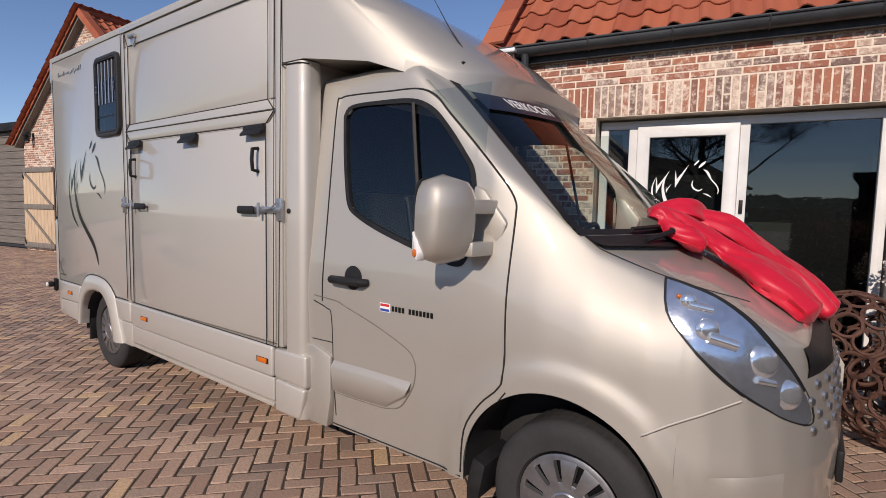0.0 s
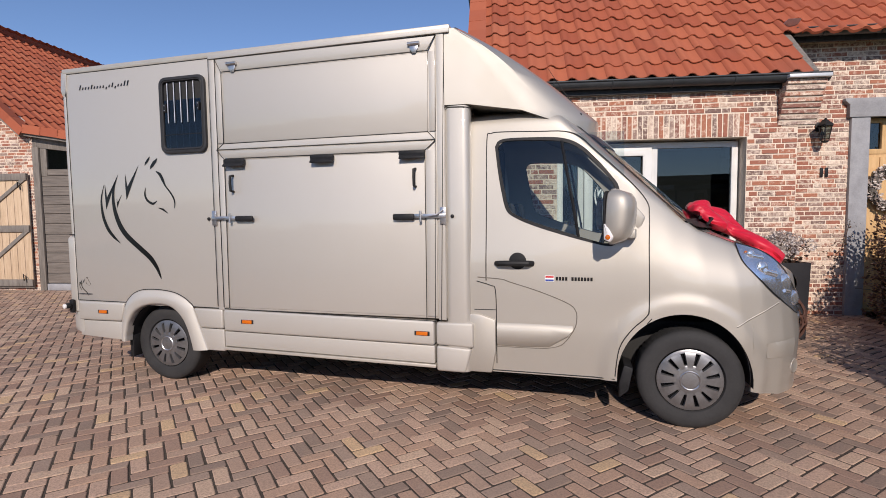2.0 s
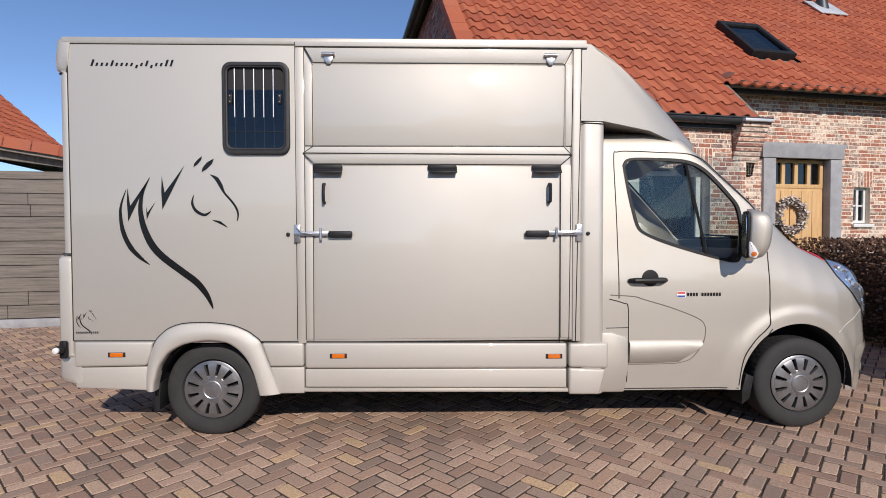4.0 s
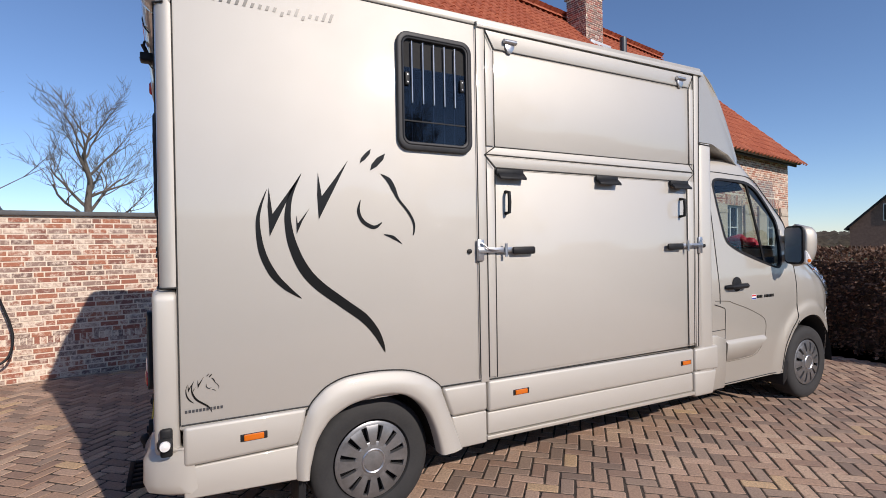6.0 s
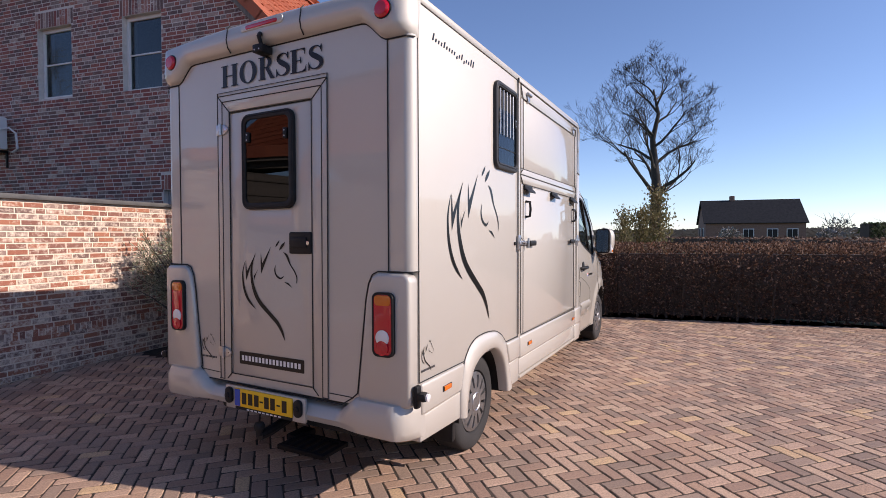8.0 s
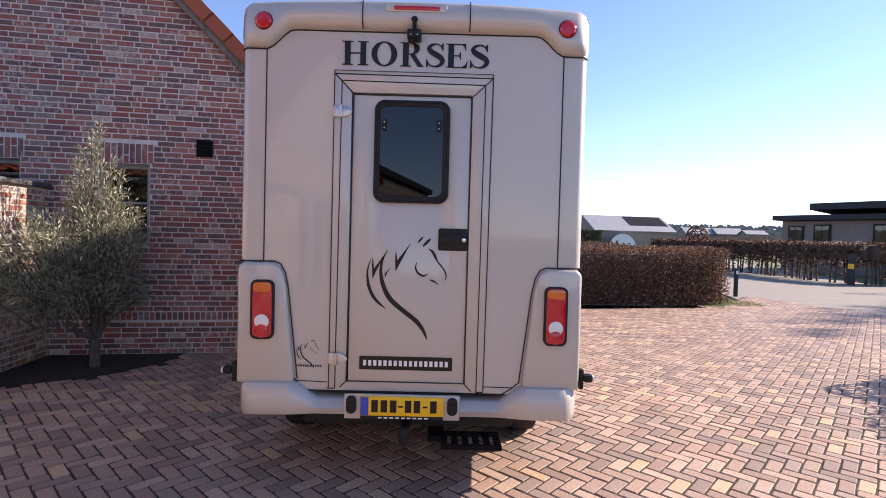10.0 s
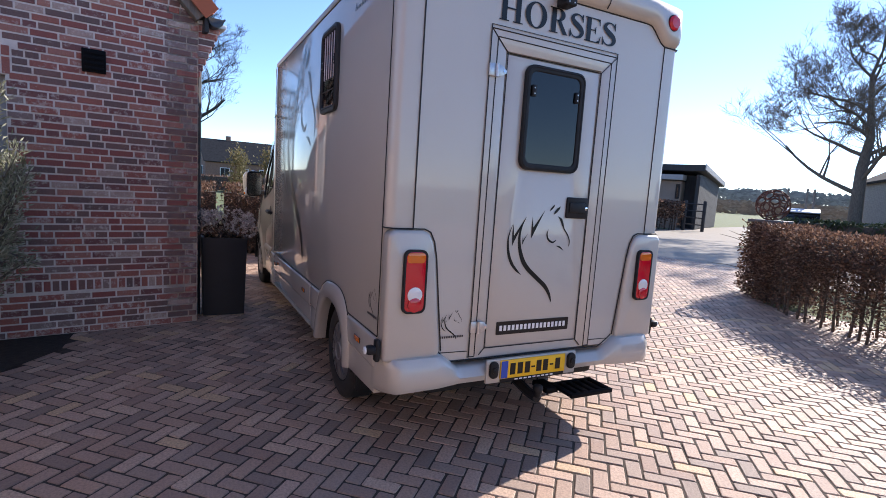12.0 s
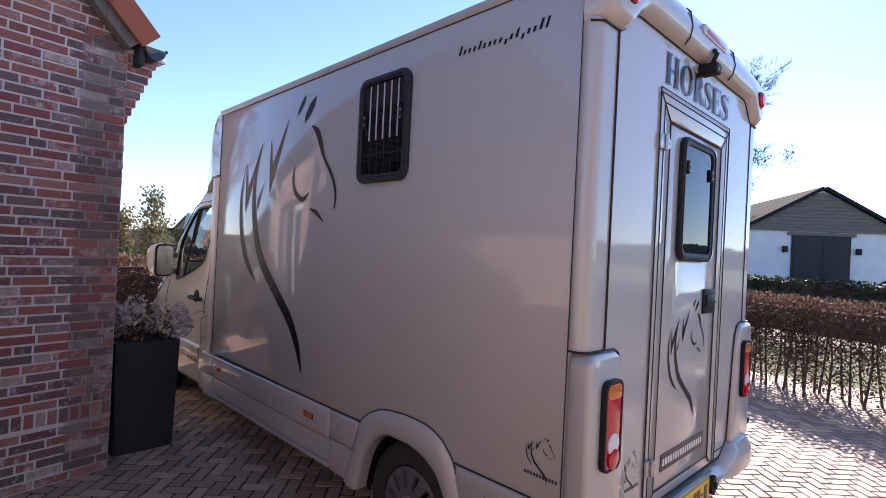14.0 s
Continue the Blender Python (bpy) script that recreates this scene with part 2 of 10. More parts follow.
wood_grey = wood("weathered grey boards", (0.075, 0.065, 0.055), (0.24, 0.205, 0.175), (0.6, 0.6, 14))
wood_frame = wood("grey weathered oak", (0.10, 0.088, 0.075), (0.25, 0.22, 0.19), (8, 8, 1))
wood_cream = wood("pale larch boards", (0.42, 0.29, 0.18), (0.66, 0.50, 0.34), (9, 9, 0.8))
wood_door = wood("light oak door", (0.46, 0.27, 0.11), (0.66, 0.43, 0.21), (8, 8, 0.7))
stone_grey = noisy("grey bluestone", (0.22, 0.22, 0.23), (0.36, 0.36, 0.37), 6, 0.8, 0.2)
stone_dark = noisy("dark stone coping", (0.055, 0.055, 0.058), (0.12, 0.118, 0.115), 5, 0.7, 0.2)
white_paint = noisy("white window paint", (0.62, 0.615, 0.59), (0.73, 0.725, 0.70), 5, 0.4, 0.03)
shutter_mat = wood("pale timber shutter", (0.36, 0.29, 0.22), (0.56, 0.47, 0.38), (8, 8, 1))
shutter_yellow = noisy("pale yellow painted shutter", (0.62, 0.50, 0.26), (0.72, 0.60, 0.36), 6, 0.6, 0.1)
# near-black colour that puts the shade of unlit interiors into sheets and panes
unlit_dark = noisy("near-black of unlit interiors", (0.012, 0.012, 0.013), (0.03, 0.029, 0.028), 2, 0.9, 0.1)
bark = noisy("grey bark", (0.06, 0.05, 0.042), (0.17, 0.145, 0.12), 9, 0.95, 0.8, stretch=(3, 3, 0.7), dist=0.02)
bark_dark = noisy("dark oak bark", (0.022, 0.02, 0.019), (0.06, 0.054, 0.05), 9, 0.95, 0.8, stretch=(3, 3, 0.7), dist=0.02)
twig_mat = noisy("brown twig bark", (0.05, 0.038, 0.03), (0.12, 0.09, 0.07), 12, 0.9, 0.3)


def leaf_mat(name, stops, trans=0.25):
    m = mat(name, stops[0][1], 0.6, spec=0.3)
    lk(m, ramp(m, piece_random(m), stops), bsdf(m).inputs["Base Color"])
    t = m.node_tree
    tl, mx = t.nodes.new("ShaderNodeBsdfTranslucent"), t.nodes.new("ShaderNodeMixShader")
    mx.inputs[0].default_value = trans
    src = bsdf(m).inputs["Base Color"].links[0].from_socket
    t.links.new(src, tl.inputs["Color"])
    t.links.new(bsdf(m).outputs[0], mx.inputs[1])
    t.links.new(tl.outputs[0], mx.inputs[2])
    t.links.new(mx.outputs[0], t.nodes["Material Output"].inputs["Surface"])
    return m


leaf_beech = leaf_mat("dry beech leaf", [(0.0, (0.05, 0.032, 0.024)), (0.4, (0.115, 0.064, 0.043)), (0.75, (0.205, 0.118, 0.078)), (1.0, (0.35, 0.235, 0.17))], 0.3)
leaf_olive = leaf_mat("silvery olive leaf", [(0.0, (0.13, 0.14, 0.085)), (0.5, (0.27, 0.28, 0.18)), (1.0, (0.50, 0.50, 0.38))], 0.2)
leaf_green = leaf_mat("dull green leaf", [(0.0, (0.03, 0.045, 0.018)), (1.0, (0.10, 0.12, 0.05))], 0.2)
leaf_spring = leaf_mat("pale spring leaf", [(0.0, (0.12, 0.12, 0.05)), (1.0, (0.26, 0.22, 0.12))], 0.3)
# greys lightened so that distance haze is part of the leaf colour
leaf_far = leaf_mat("far woodland paled for haze", [(0.0, (0.13, 0.13, 0.125)), (1.0, (0.26, 0.255, 0.24))], 0.0)
leaf_field = leaf_mat("brown far-field band", [(0.0, (0.17, 0.12, 0.085)), (1.0, (0.30, 0.225, 0.16))], 0.0)
hydrangea = leaf_mat("dry pale hydrangea petals", [(0.0, (0.36, 0.28, 0.25)), (0.5, (0.58, 0.50, 0.45)), (1.0, (0.74, 0.68, 0.62))], 0.2)
asphalt = noisy("pale worn asphalt", (0.22, 0.195, 0.16), (0.31, 0.275, 0.23), 3, 0.9, 0.4, fine=120)
grass_ground = noisy("field grass", (0.07, 0.10, 0.03), (0.17, 0.18, 0.07), 2.0, 0.95, 0.6, dist=0.03)
roof_slate = noisy("dark roof tiles", (0.016, 0.018, 0.022), (0.036, 0.038, 0.043), 3, 0.95, 0.3, spec=0.05)
stucco_tan = noisy("tan rendered wall", (0.20, 0.16, 0.13), (0.27, 0.22, 0.18), 2, 0.9, 0.15)
stucco_white = noisy("white rendered wall", (0.62, 0.63, 0.64), (0.74, 0.75, 0.76), 2, 0.9, 0.15)
far_brick = noisy("brown brick wall", (0.16, 0.09, 0.07), (0.26, 0.16, 0.12), 6, 0.9, 0.2)
black_boards = wood("black tarred boards", (0.015, 0.016, 0.018), (0.04, 0.042, 0.045), (6, 6, 0.8))
metal_roof = noisy("grey metal roof", (0.24, 0.25, 0.26), (0.34, 0.35, 0.36), 2, 0.6, 0.1, metal=0.2)
ac_white = mat("white plastic casing", (0.72, 0.72, 0.70), 0.4)

# ---- building helpers ----
def root_of(ob):
    while ob.parent:
        ob = ob.parent
    return ob


def thing(name, base=(0, 0, 0), label="", category="", group="", kind="", turn=0.0):
    """A thing: an Empty at its base, to which its parts are added."""
    ob = new(name)
    ob.empty_display_size = 0.2
    ob.matrix_basis = pose(*base, 0, 0, turn)
    return tagged(ob, label, category, group, kind)


def mesh_of(name, bm, material, sharp=35):
    me = bpy.data.meshes.new(name)
    bm.to_mesh(me)
    bm.free()
    me.materials.append(material)
    if sharp:
        me.shade_smooth()
        me.set_sharp_from_angle(angle=radians(sharp))
    return me


def part(name, bm, material, parent, label="", sharp=35):
    """Links a bmesh, given in world places, as one mesh under a thing or a part."""
    if parent is not None:
        bm.transform(root_of(parent).matrix_basis.inverted())
    ob = new(name, mesh_of(name, bm, material, sharp))
    ob.parent = parent
    return tagged(ob, label)


def box(lo, hi, bevel=0.0, bm=None, segments=2):
    b = bmesh.new()
    bmesh.ops.create_cube(b, size=1.0)
    for w in b.verts:
        w.co = Vector([lo[i] + (w.co[i] + 0.5) * (hi[i] - lo[i]) for i in range(3)])
    if bevel:
        bmesh.ops.bevel(b, geom=list(b.edges), offset=bevel, segments=segments, affect="EDGES", profile=0.5)
    return join(bm, b)


def join(bm, b):
    """Adds the faces of b to bm."""
    if bm is None:
        return b
    me = bpy.data.meshes.new("tmp")
    b.to_mesh(me)
    b.free()
    bm.from_mesh(me)
    bpy.data.meshes.remove(me)
    return bm


def prism(outline, axis, a, b_, bevel=0.0, bm=None, holes=(), segments=2):
    """A flat outline, pulled along an axis from a to b_. The outline's pairs are the two other axes in xyz order."""
    b = bmesh.new()

    def at(p, w):
        q = list(p)
        q.insert("xyz".index(axis), w)
        return q

    edges = []
    for loop in (outline, *holes):
        vs = [b.verts.new(at(p, a)) for p in loop]
        edges += [b.edges.new((vs[i], vs[(i + 1) % len(vs)])) for i in range(len(vs))]
    if holes:
        bmesh.ops.triangle_fill(b, edges=edges, use_beauty=True)
    else:
        b.faces.new(vs)
    top = bmesh.ops.extrude_face_region(b, geom=list(b.faces))
    d = Vector(at((0, 0), b_ - a))
    bmesh.ops.translate(b, verts=[e for e in top["geom"] if isinstance(e, bmesh.types.BMVert)], vec=d)
    bmesh.ops.recalc_face_normals(b, faces=b.faces)
    if bevel:
        sharp = [e for e in b.edges if len(e.link_faces) == 2 and e.calc_face_angle(0) > 0.5]
        bmesh.ops.bevel(b, geom=sharp, offset=bevel, segments=segments, affect="EDGES", profile=0.5)
    return join(bm, b)


def cyl(p, q, r1, r2=None, n=16, bm=None, caps=True):
    p, q = Vector(p), Vector(q)
    b = bmesh.new()
    bmesh.ops.create_cone(b, cap_ends=caps, segments=n, radius1=r1, radius2=r1 if r2 is None else r2, depth=(q - p).length)
    b.transform(Matrix.Translation((p + q) / 2) @ (q - p).to_track_quat("Z", "Y").to_matrix().to_4x4())
    return join(bm, b)


def tube(pts, r, n=6, bm=None, closed=False):
    """A round bar along points; r is one radius or one for each point."""
    b = bmesh.new()
    pts = [Vector(p) for p in pts]
    rs = r if isinstance(r, (list, tuple)) else [r] * len(pts)
    rings, k = [], len(pts)
    up = None
    for i, p in enumerate(pts):
        a = pts[(i - 1) % k] if closed or i else p
        c_ = pts[(i + 1) % k] if closed or i < k - 1 else p
        t = (c_ - a).normalized() if (c_ - a).length > 1e-9 else Vector((0, 0, 1))
        if up is None:
            up = Vector((0, 0, 1)) if abs(t.z) < 0.9 else Vector((1, 0, 0))
        s = t.cross(up).normalized()
        up = s.cross(t).normalized()
        rings.append([b.verts.new(p + (s * math.cos(2 * math.pi * j / n) + up * math.sin(2 * math.pi * j / n)) * rs[i]) for j in range(n)])
    for i in range(k if closed else k - 1):
        x, y = rings[i], rings[(i + 1) % k]
        for j in range(n):
            b.faces.new((x[j], x[(j + 1) % n], y[(j + 1) % n], y[j]))
    if not closed:
        b.faces.new(rings[0][::-1])
        b.faces.new(rings[-1])
    return join(bm, b)


def lathe(profile, centre, axis, n=32, bm=None, caps=True):
    """A turned form: pairs (along the axis, radius)."""
    b = bmesh.new()
    m = Matrix.Translation(centre) @ Vector(axis).to_track_quat("Z", "Y").to_matrix().to_4x4()
    rings = [[b.verts.new(m @ Vector((rr * math.cos(2 * math.pi * j / n), rr * math.sin(2 * math.pi * j / n), a))) for j in range(n)] for a, rr in profile]
    for x, y in zip(rings, rings[1:]):
        for j in range(n):
            b.faces.new((x[j], x[(j + 1) % n], y[(j + 1) % n], y[j]))
    for ring, flip in ((rings[0], True), (rings[-1], False)) if caps else ():
        b.faces.new(ring[::-1] if flip else ring)
    bmesh.ops.recalc_face_normals(b, faces=b.faces)
    return join(bm, b)


def round_rect(x0, y0, x1, y1, r, n=5):
    pts = []
    for cx, cy, a0 in ((x1 - r, y1 - r, 0), (x0 + r, y1 - r, 90), (x0 + r, y0 + r, 180), (x1 - r, y0 + r, 270)):
        pts += [(cx + r * math.cos(radians(a0 + 90 * i / n)), cy + r * math.sin(radians(a0 + 90 * i / n))) for i in range(n + 1)]
    return pts


def from_arrays(name, verts, faces, material, parent=None, sharp=None, label="", kind=""):
    me = bpy.data.meshes.new(name)
    me.from_pydata(verts, [], faces)
    me.update()
    me.materials.append(material)
    if sharp:
        me.shade_smooth()
        me.set_sharp_from_angle(angle=radians(sharp))
    ob = new(name, me)
    ob.parent = parent
    return tagged(ob, label, kind=kind)


def smooth_line(pts, n=6):
    """A Catmull-Rom line through points."""
    out = []
    P = [Vector(p) for p in pts]
    for i in range(len(P) - 1):
        a, b, c_, d = P[max(i - 1, 0)], P[i], P[i + 1], P[min(i + 2, len(P) - 1)]
        for j in range(n):
            t = j / n
            out.append(0.5 * (2 * b + (c_ - a) * t + (2 * a - 5 * b + 4 * c_ - d) * t * t + (3 * b - a - 3 * c_ + d) * t**3))
    return out + [P[-1]]

# ---- the horse truck ----
truck = thing("horse_truck", (1.7, 1.025, 0), "champagne metallic two-horse truck with black horse decals, parked on brick paving", "horse truck")
YC = 1.025


def both(f):
    """Right side (y small) and left side (y large) of the truck."""
    for s in (1, -1):
        f(s)


def yy(s, y):
    return y if s == 1 else 2 * YC - y


# box body: rounded at its edges, open at nothing
body = box((-0.93, 0.0, 0.695), (2.66, 2.05, 2.80), 0.012)
body = part("box_body", body, paint, truck)
for s in (1, -1):
    b = box((-0.96, min(yy(s, -0.008), yy(s, 0.06)), 2.785), (2.70, max(yy(s, -0.008), yy(s, 0.06)), 2.835), 0.012)
    part("roof_edge_profile", b, alu, truck, "champagne aluminium roof edge profile")
part("roof_panel", box((-0.95, 0.055, 2.79), (2.68, 1.995, 2.825), 0.01), paint, truck)
# one solid block, widened to keep light from under the truck
part("underbody", box((-0.85, 0.36, 0.30), (4.7, 1.70, 0.69), 0.03), underside, truck, "dark underbody block, widened to deepen the shade below")


def line(pts, parent, r=0.0028, name="seam"):
    part(name, tube(pts, r, 5), seam_black, parent)


def hside(s, x, z, off=0.0):
    return (x, yy(s, -off), z)


# rear corner mouldings: rounded columns, lamp pods, bumper
def column(s, z0, z1, x_out, r, flare=0.0):
    """A rounded vertical corner of the tail."""
    b = bmesh.new()
    rings = []
    for k in range(9):
        z = z0 + (z1 - z0) * k / 8
        f = flare * max(0.0, (k / 8 - 0.35) / 0.65) ** 2
        ring = [(-0.93, yy(s, 0.0))]
        for i in range(9):
            a = radians(90 * i / 8)
            ring.append((x_out - f + r - r * math.sin(a), yy(s, -0.002 + r - r * math.cos(a))))
        ring.append((x_out - f, yy(s, 0.17)))
        ring.append((-0.90, yy(s, 0.17)))
        rings.append([b.verts.new((x, y, z)) for x, y in ring])
    n = len(rings[0])
    for p, q in zip(rings, rings[1:]):
        for j in range(n):
            b.faces.new((p[j], p[(j + 1) % n], q[(j + 1) % n], q[j]))
    b.faces.new(rings[0])
    b.faces.new(rings[-1])
    bmesh.ops.recalc_face_normals(b, faces=b.faces)
    return b


POD = [(0.0, 0.60), (0.0, 1.295), (0.03, 1.325), (0.205, 1.325), (0.245, 1.305), (0.27, 1.255), (0.288, 1.17), (0.348, 0.63), (0.31, 0.58)]
for s in (1, -1):
    part("tail_corner", column(s, 1.335, 2.60, -0.995, 0.055), paint, truck)
    # lamp pod: stands a little proud, narrower at its top
    pod = prism([(yy(s, a), z) for a, z in POD], "x", -1.025, -0.925, 0.022, segments=3)
    part("lamp_pod", pod, paint, truck)
    line([(-0.925, yy(s, -0.003), 1.332), (-0.985, yy(s, 0.0), 1.332), (-1.003, yy(s, 0.03), 1.331), (-1.003, yy(s, 0.215), 1.331), (-1.003, yy(s, 0.252), 1.314), (-1.003, yy(s, 0.279), 1.262), (-1.003, yy(s, 0.298), 1.17), (-1.003, yy(s, 0.36), 0.63)], truck, 0.004)
    lo, hi = (min(yy(s, 0.092), yy(s, 0.222)), max(yy(s, 0.092), yy(s, 0.222)))
    lamp = part("tail_lamp", prism(round_rect(lo, 0.875, hi, 1.218, 0.034), "x", -1.047, -1.02, 0.01), red_lens, truck, "red tail lamp with amber and white fields")
    y0, y1, ym = lo + 0.012, hi - 0.012, (lo + hi) / 2
    part("amber_field", prism(round_rect(y0, 1.150, y1, 1.206, 0.020), "x", -1.0505, -1.04, 0.003), amber_lens, lamp, "amber indicator field")
    part("white_field", lathe([(0, 0.043), (0.006, 0.043), (0.010, 0.03)], (-1.0455, ym, 0.976), (-1, 0, 0), 20), white_lens, lamp, "white reversing field")
    part("fog_field", lathe([(0, 0.040), (0.010, 0.040), (0.014, 0.028), (0.015, 0.0)], (-1.0455, ym, 0.921), (-1, 0, 0), 20), red_lens, lamp, "round red fog field")
    part("lamp_ring", prism(round_rect(lo - 0.004, 0.871, hi + 0.004, 1.222, 0.036), "x", -1.049, -1.0235, 0.003, holes=[round_rect(lo + 0.008, 0.884, hi - 0.008, 1.209, 0.03)]), black, lamp, "black lamp surround")

# spoiler cap over the tail, in three pieces with seams
cap = bmesh.new()
prof = []
for k in range(65):
    y = -0.006 + 2.062 * k / 64
    e = abs(y - YC) / 1.031
    f = min(1.0, max(0.0, (e - 0.695) / 0.16))
    zlow = 2.702 - 0.114 * f * f * (3 - 2 * f)
    ztop = 2.880 - 0.03 * e**2 - 0.035 * max(0.0, (e - 0.94) / 0.06) ** 2
    xo = -1.062 + 0.02 * e**4 + 0.07 * max(0.0, (e - 0.93) / 0.07) ** 2
    prof.append((y, zlow, ztop, xo))
rings = []
for y, zl, zt, xo in prof:
    ring = [(-0.93, zl), (xo + 0.045, zl), (xo + 0.01, zl + 0.03), (xo, zl + 0.075), (xo + 0.012, zt - 0.03), (xo + 0.045, zt - 0.004), (xo + 0.12, zt), (-0.90, zt - 0.012)]
    rings.append([cap.verts.new((x, y, z)) for x, z in ring])
for p, q in zip(rings, rings[1:]):
    for j in range(8):
        cap.faces.new((p[j], p[(j + 1) % 8], q[(j + 1) % 8], q[j]))
cap.faces.new(rings[0])
cap.faces.new(rings[-1])
bmesh.ops.recalc_face_normals(cap, faces=cap.faces)
cap = part("tail_spoiler", cap, paint, truck, sharp=50)
line([(-0.999 if 0.01 < y < 2.04 else -0.96, y, zl - 0.003) for y, zl, zt, xo in prof], truck, 0.0045)
for y in (1.335, 0.712):
    line([(-1.03, y, 2.702), (-1.053, y, 2.73), (-1.063, y, 2.775), (-1.051, y, 2.85), (-1.03, y, 2.873)], cap, 0.004)
hood = part("brake_light_hood", prism(round_rect(0.845, 2.795, 1.205, 2.846, 0.024), "x", -1.066, -1.04, 0.006), paint, cap, "raised hood round the brake light")
part("brake_light", prism(round_rect(0.888, 2.804, 1.156, 2.828, 0.011), "x", -1.0695, -1.05, 0.003), red_lens, hood, "narrow red third brake light")
for y in (0.143, 1.907):
    lamp = part("top_marker_lamp", lathe([(0, 0.048), (0.014, 0.048), (0.024, 0.036), (0.026, 0.0)], (-1.046, y, 2.727), (-1, 0, 0), 20), red_lens, cap, "round red marker lamp")
    part("lamp_base", lathe([(0, 0.053), (0.008, 0.053), (0.009, 0.048)], (-1.044, y, 2.727), (-1, 0, 0), 20), black, lamp)
# reversing camera under the spoiler
eye = part("reversing_camera", box((-1.09, 0.994, 2.642), (-1.00, 1.074, 2.692), 0.008), black, truck, "black reversing camera")
part("camera_arm", tube([(-1.05, 1.034, 2.69), (-1.07, 1.034, 2.735), (-1.075, 1.034, 2.748)], 0.012, 8), black, eye)
part("camera_foot", lathe([(0, 0.019), (0.008, 0.019), (0.012, 0.012)], (-1.062, 1.034, 2.752), (-1, 0, 0.2), 14), black, eye)
for y in (1.015, 1.053):
    part("screw", lathe([(0, 0.005), (0.003, 0.004)], (-1.0905, y, 2.658), (-1, 0, 0), 8), steel, eye)

# rear door with profile frame
door = part("rear_door", prism([(0.690, 0.622), (1.388, 0.622), (1.388, 2.329), (0.690, 2.329)], "x", -1.0, -0.94, 0.006, holes=[round_rect(0.835, 1.72, 1.235, 2.28, 0.05)]), paint, truck, "champagne rear entrance door")
for poly in ([(1.500, 0.578), (1.440, 0.578), (1.396, 0.622), (1.396, 2.339), (1.500, 2.447)], [(0.570, 0.572), (0.640, 0.572), (0.684, 0.616), (0.684, 2.339), (0.570, 2.447)]):
    part("door_frame", prism(poly, "x", -1.004, -0.93, 0.002), paint, truck, "champagne aluminium door frame")
part("door_frame_head", prism([(1.497, 2.450), (0.567, 2.450), (0.681, 2.342), (1.393, 2.342)], "x", -1.004, -0.93, 0.002), paint, truck)
for pts in ([(1.502, 0.578), (1.500, 2.470), (0.562, 2.468), (0.574, 0.572)], [(1.497, 2.449), (0.565, 2.444)], [(1.397, 0.622), (1.385, 2.334), (0.684, 2.331), (0.690, 0.620), (1.397, 0.622)], [(1.464, 0.577), (1.456, 2.410)], [(0.615, 0.572), (0.607, 2.403)], [(1.498, 2.449), (1.384, 2.334)], [(0.563, 2.444), (0.683, 2.331)], [(1.456, 2.410), (0.607, 2.403)], [(1.434, 0.584), (1.397, 0.622)], [(0.646, 0.576), (0.690, 0.620)], [(1.512, 0.577), (1.464, 0.577)], [(0.618, 0.571), (0.574, 0.571)]):
    line([(-1.0042, y, z) for y, z in pts], truck, 0.0035)
line([(-0.9995, 1.715, 0.64), (-0.9995, 1.69, 0.61), (-0.9995, 1.63, 0.562), (-0.9995, 0.477, 0.552), (-0.9995, 0.40, 0.60), (-0.9995, 0.365, 0.63)], truck, 0.004)
line([(-0.9995, 1.70, 0.618), (-0.9995, 1.512, 0.612)], truck)
line([(-0.9995, 0.572, 0.605), (-0.9995, 0.39, 0.603)], truck)
part("tail_panel", prism([(0.15, 0.565), (1.90, 0.565), (1.90, 2.59), (1.77, 2.72), (0.28, 2.72), (0.15, 2.59)], "x", -0.998, -0.93, 0.0, holes=[[(0.575, 0.62), (1.495, 0.62), (1.495, 2.445), (0.575, 2.445)]]), paint, truck)
for s in (1, -1):
    line([(-0.9995, yy(s, 0.147), 1.335), (-0.9995, yy(s, 0.147), 2.587)], truck, 0.004)
win = part("rear_window", prism(round_rect(0.813, 1.697, 1.258, 2.300, 0.06), "x", -1.024, -0.995, 0.006, holes=[round_rect(0.853, 1.737, 1.223, 2.263, 0.04)]), black, door, "black-framed hinged rear window")
part("pane", prism(round_rect(0.848, 1.732, 1.228, 2.268, 0.04), "x", -1.016, -1.010), dark_glass, win, "smoked acrylic pane")
part("frame_bead", tube([(-1.0245, y, z) for y, z in round_rect(0.826, 1.710, 1.245, 2.287, 0.05)], 0.004, 6, closed=True), black, win)
for y in (0.877, 1.199):
    ct = part("window_catch", box((-1.03, y - 0.014, 2.12), (-1.014, y + 0.014, 2.185), 0.005), black, win)
    for z in (2.135, 2.168):
        part("screw", lathe([(0, 0.005), (0.003, 0.004)], (-1.030, y, z), (-1, 0, 0), 8), steel, ct)
h = part("door_handle", prism(round_rect(0.691, 1.420, 0.865, 1.552, 0.012), "x", -1.012, -0.995, 0.004), black, door, "black recessed door handle")
part("paddle", box((-1.022, 0.722, 1.455), (-1.008, 0.850, 1.520), 0.006), black, h)
part("lock", lathe([(0, 0.012), (0.006, 0.012), (0.007, 0.008)], (-1.012, 0.712, 1.485), (-1, 0, 0), 14), chrome, h, "chrome lock cylinder")
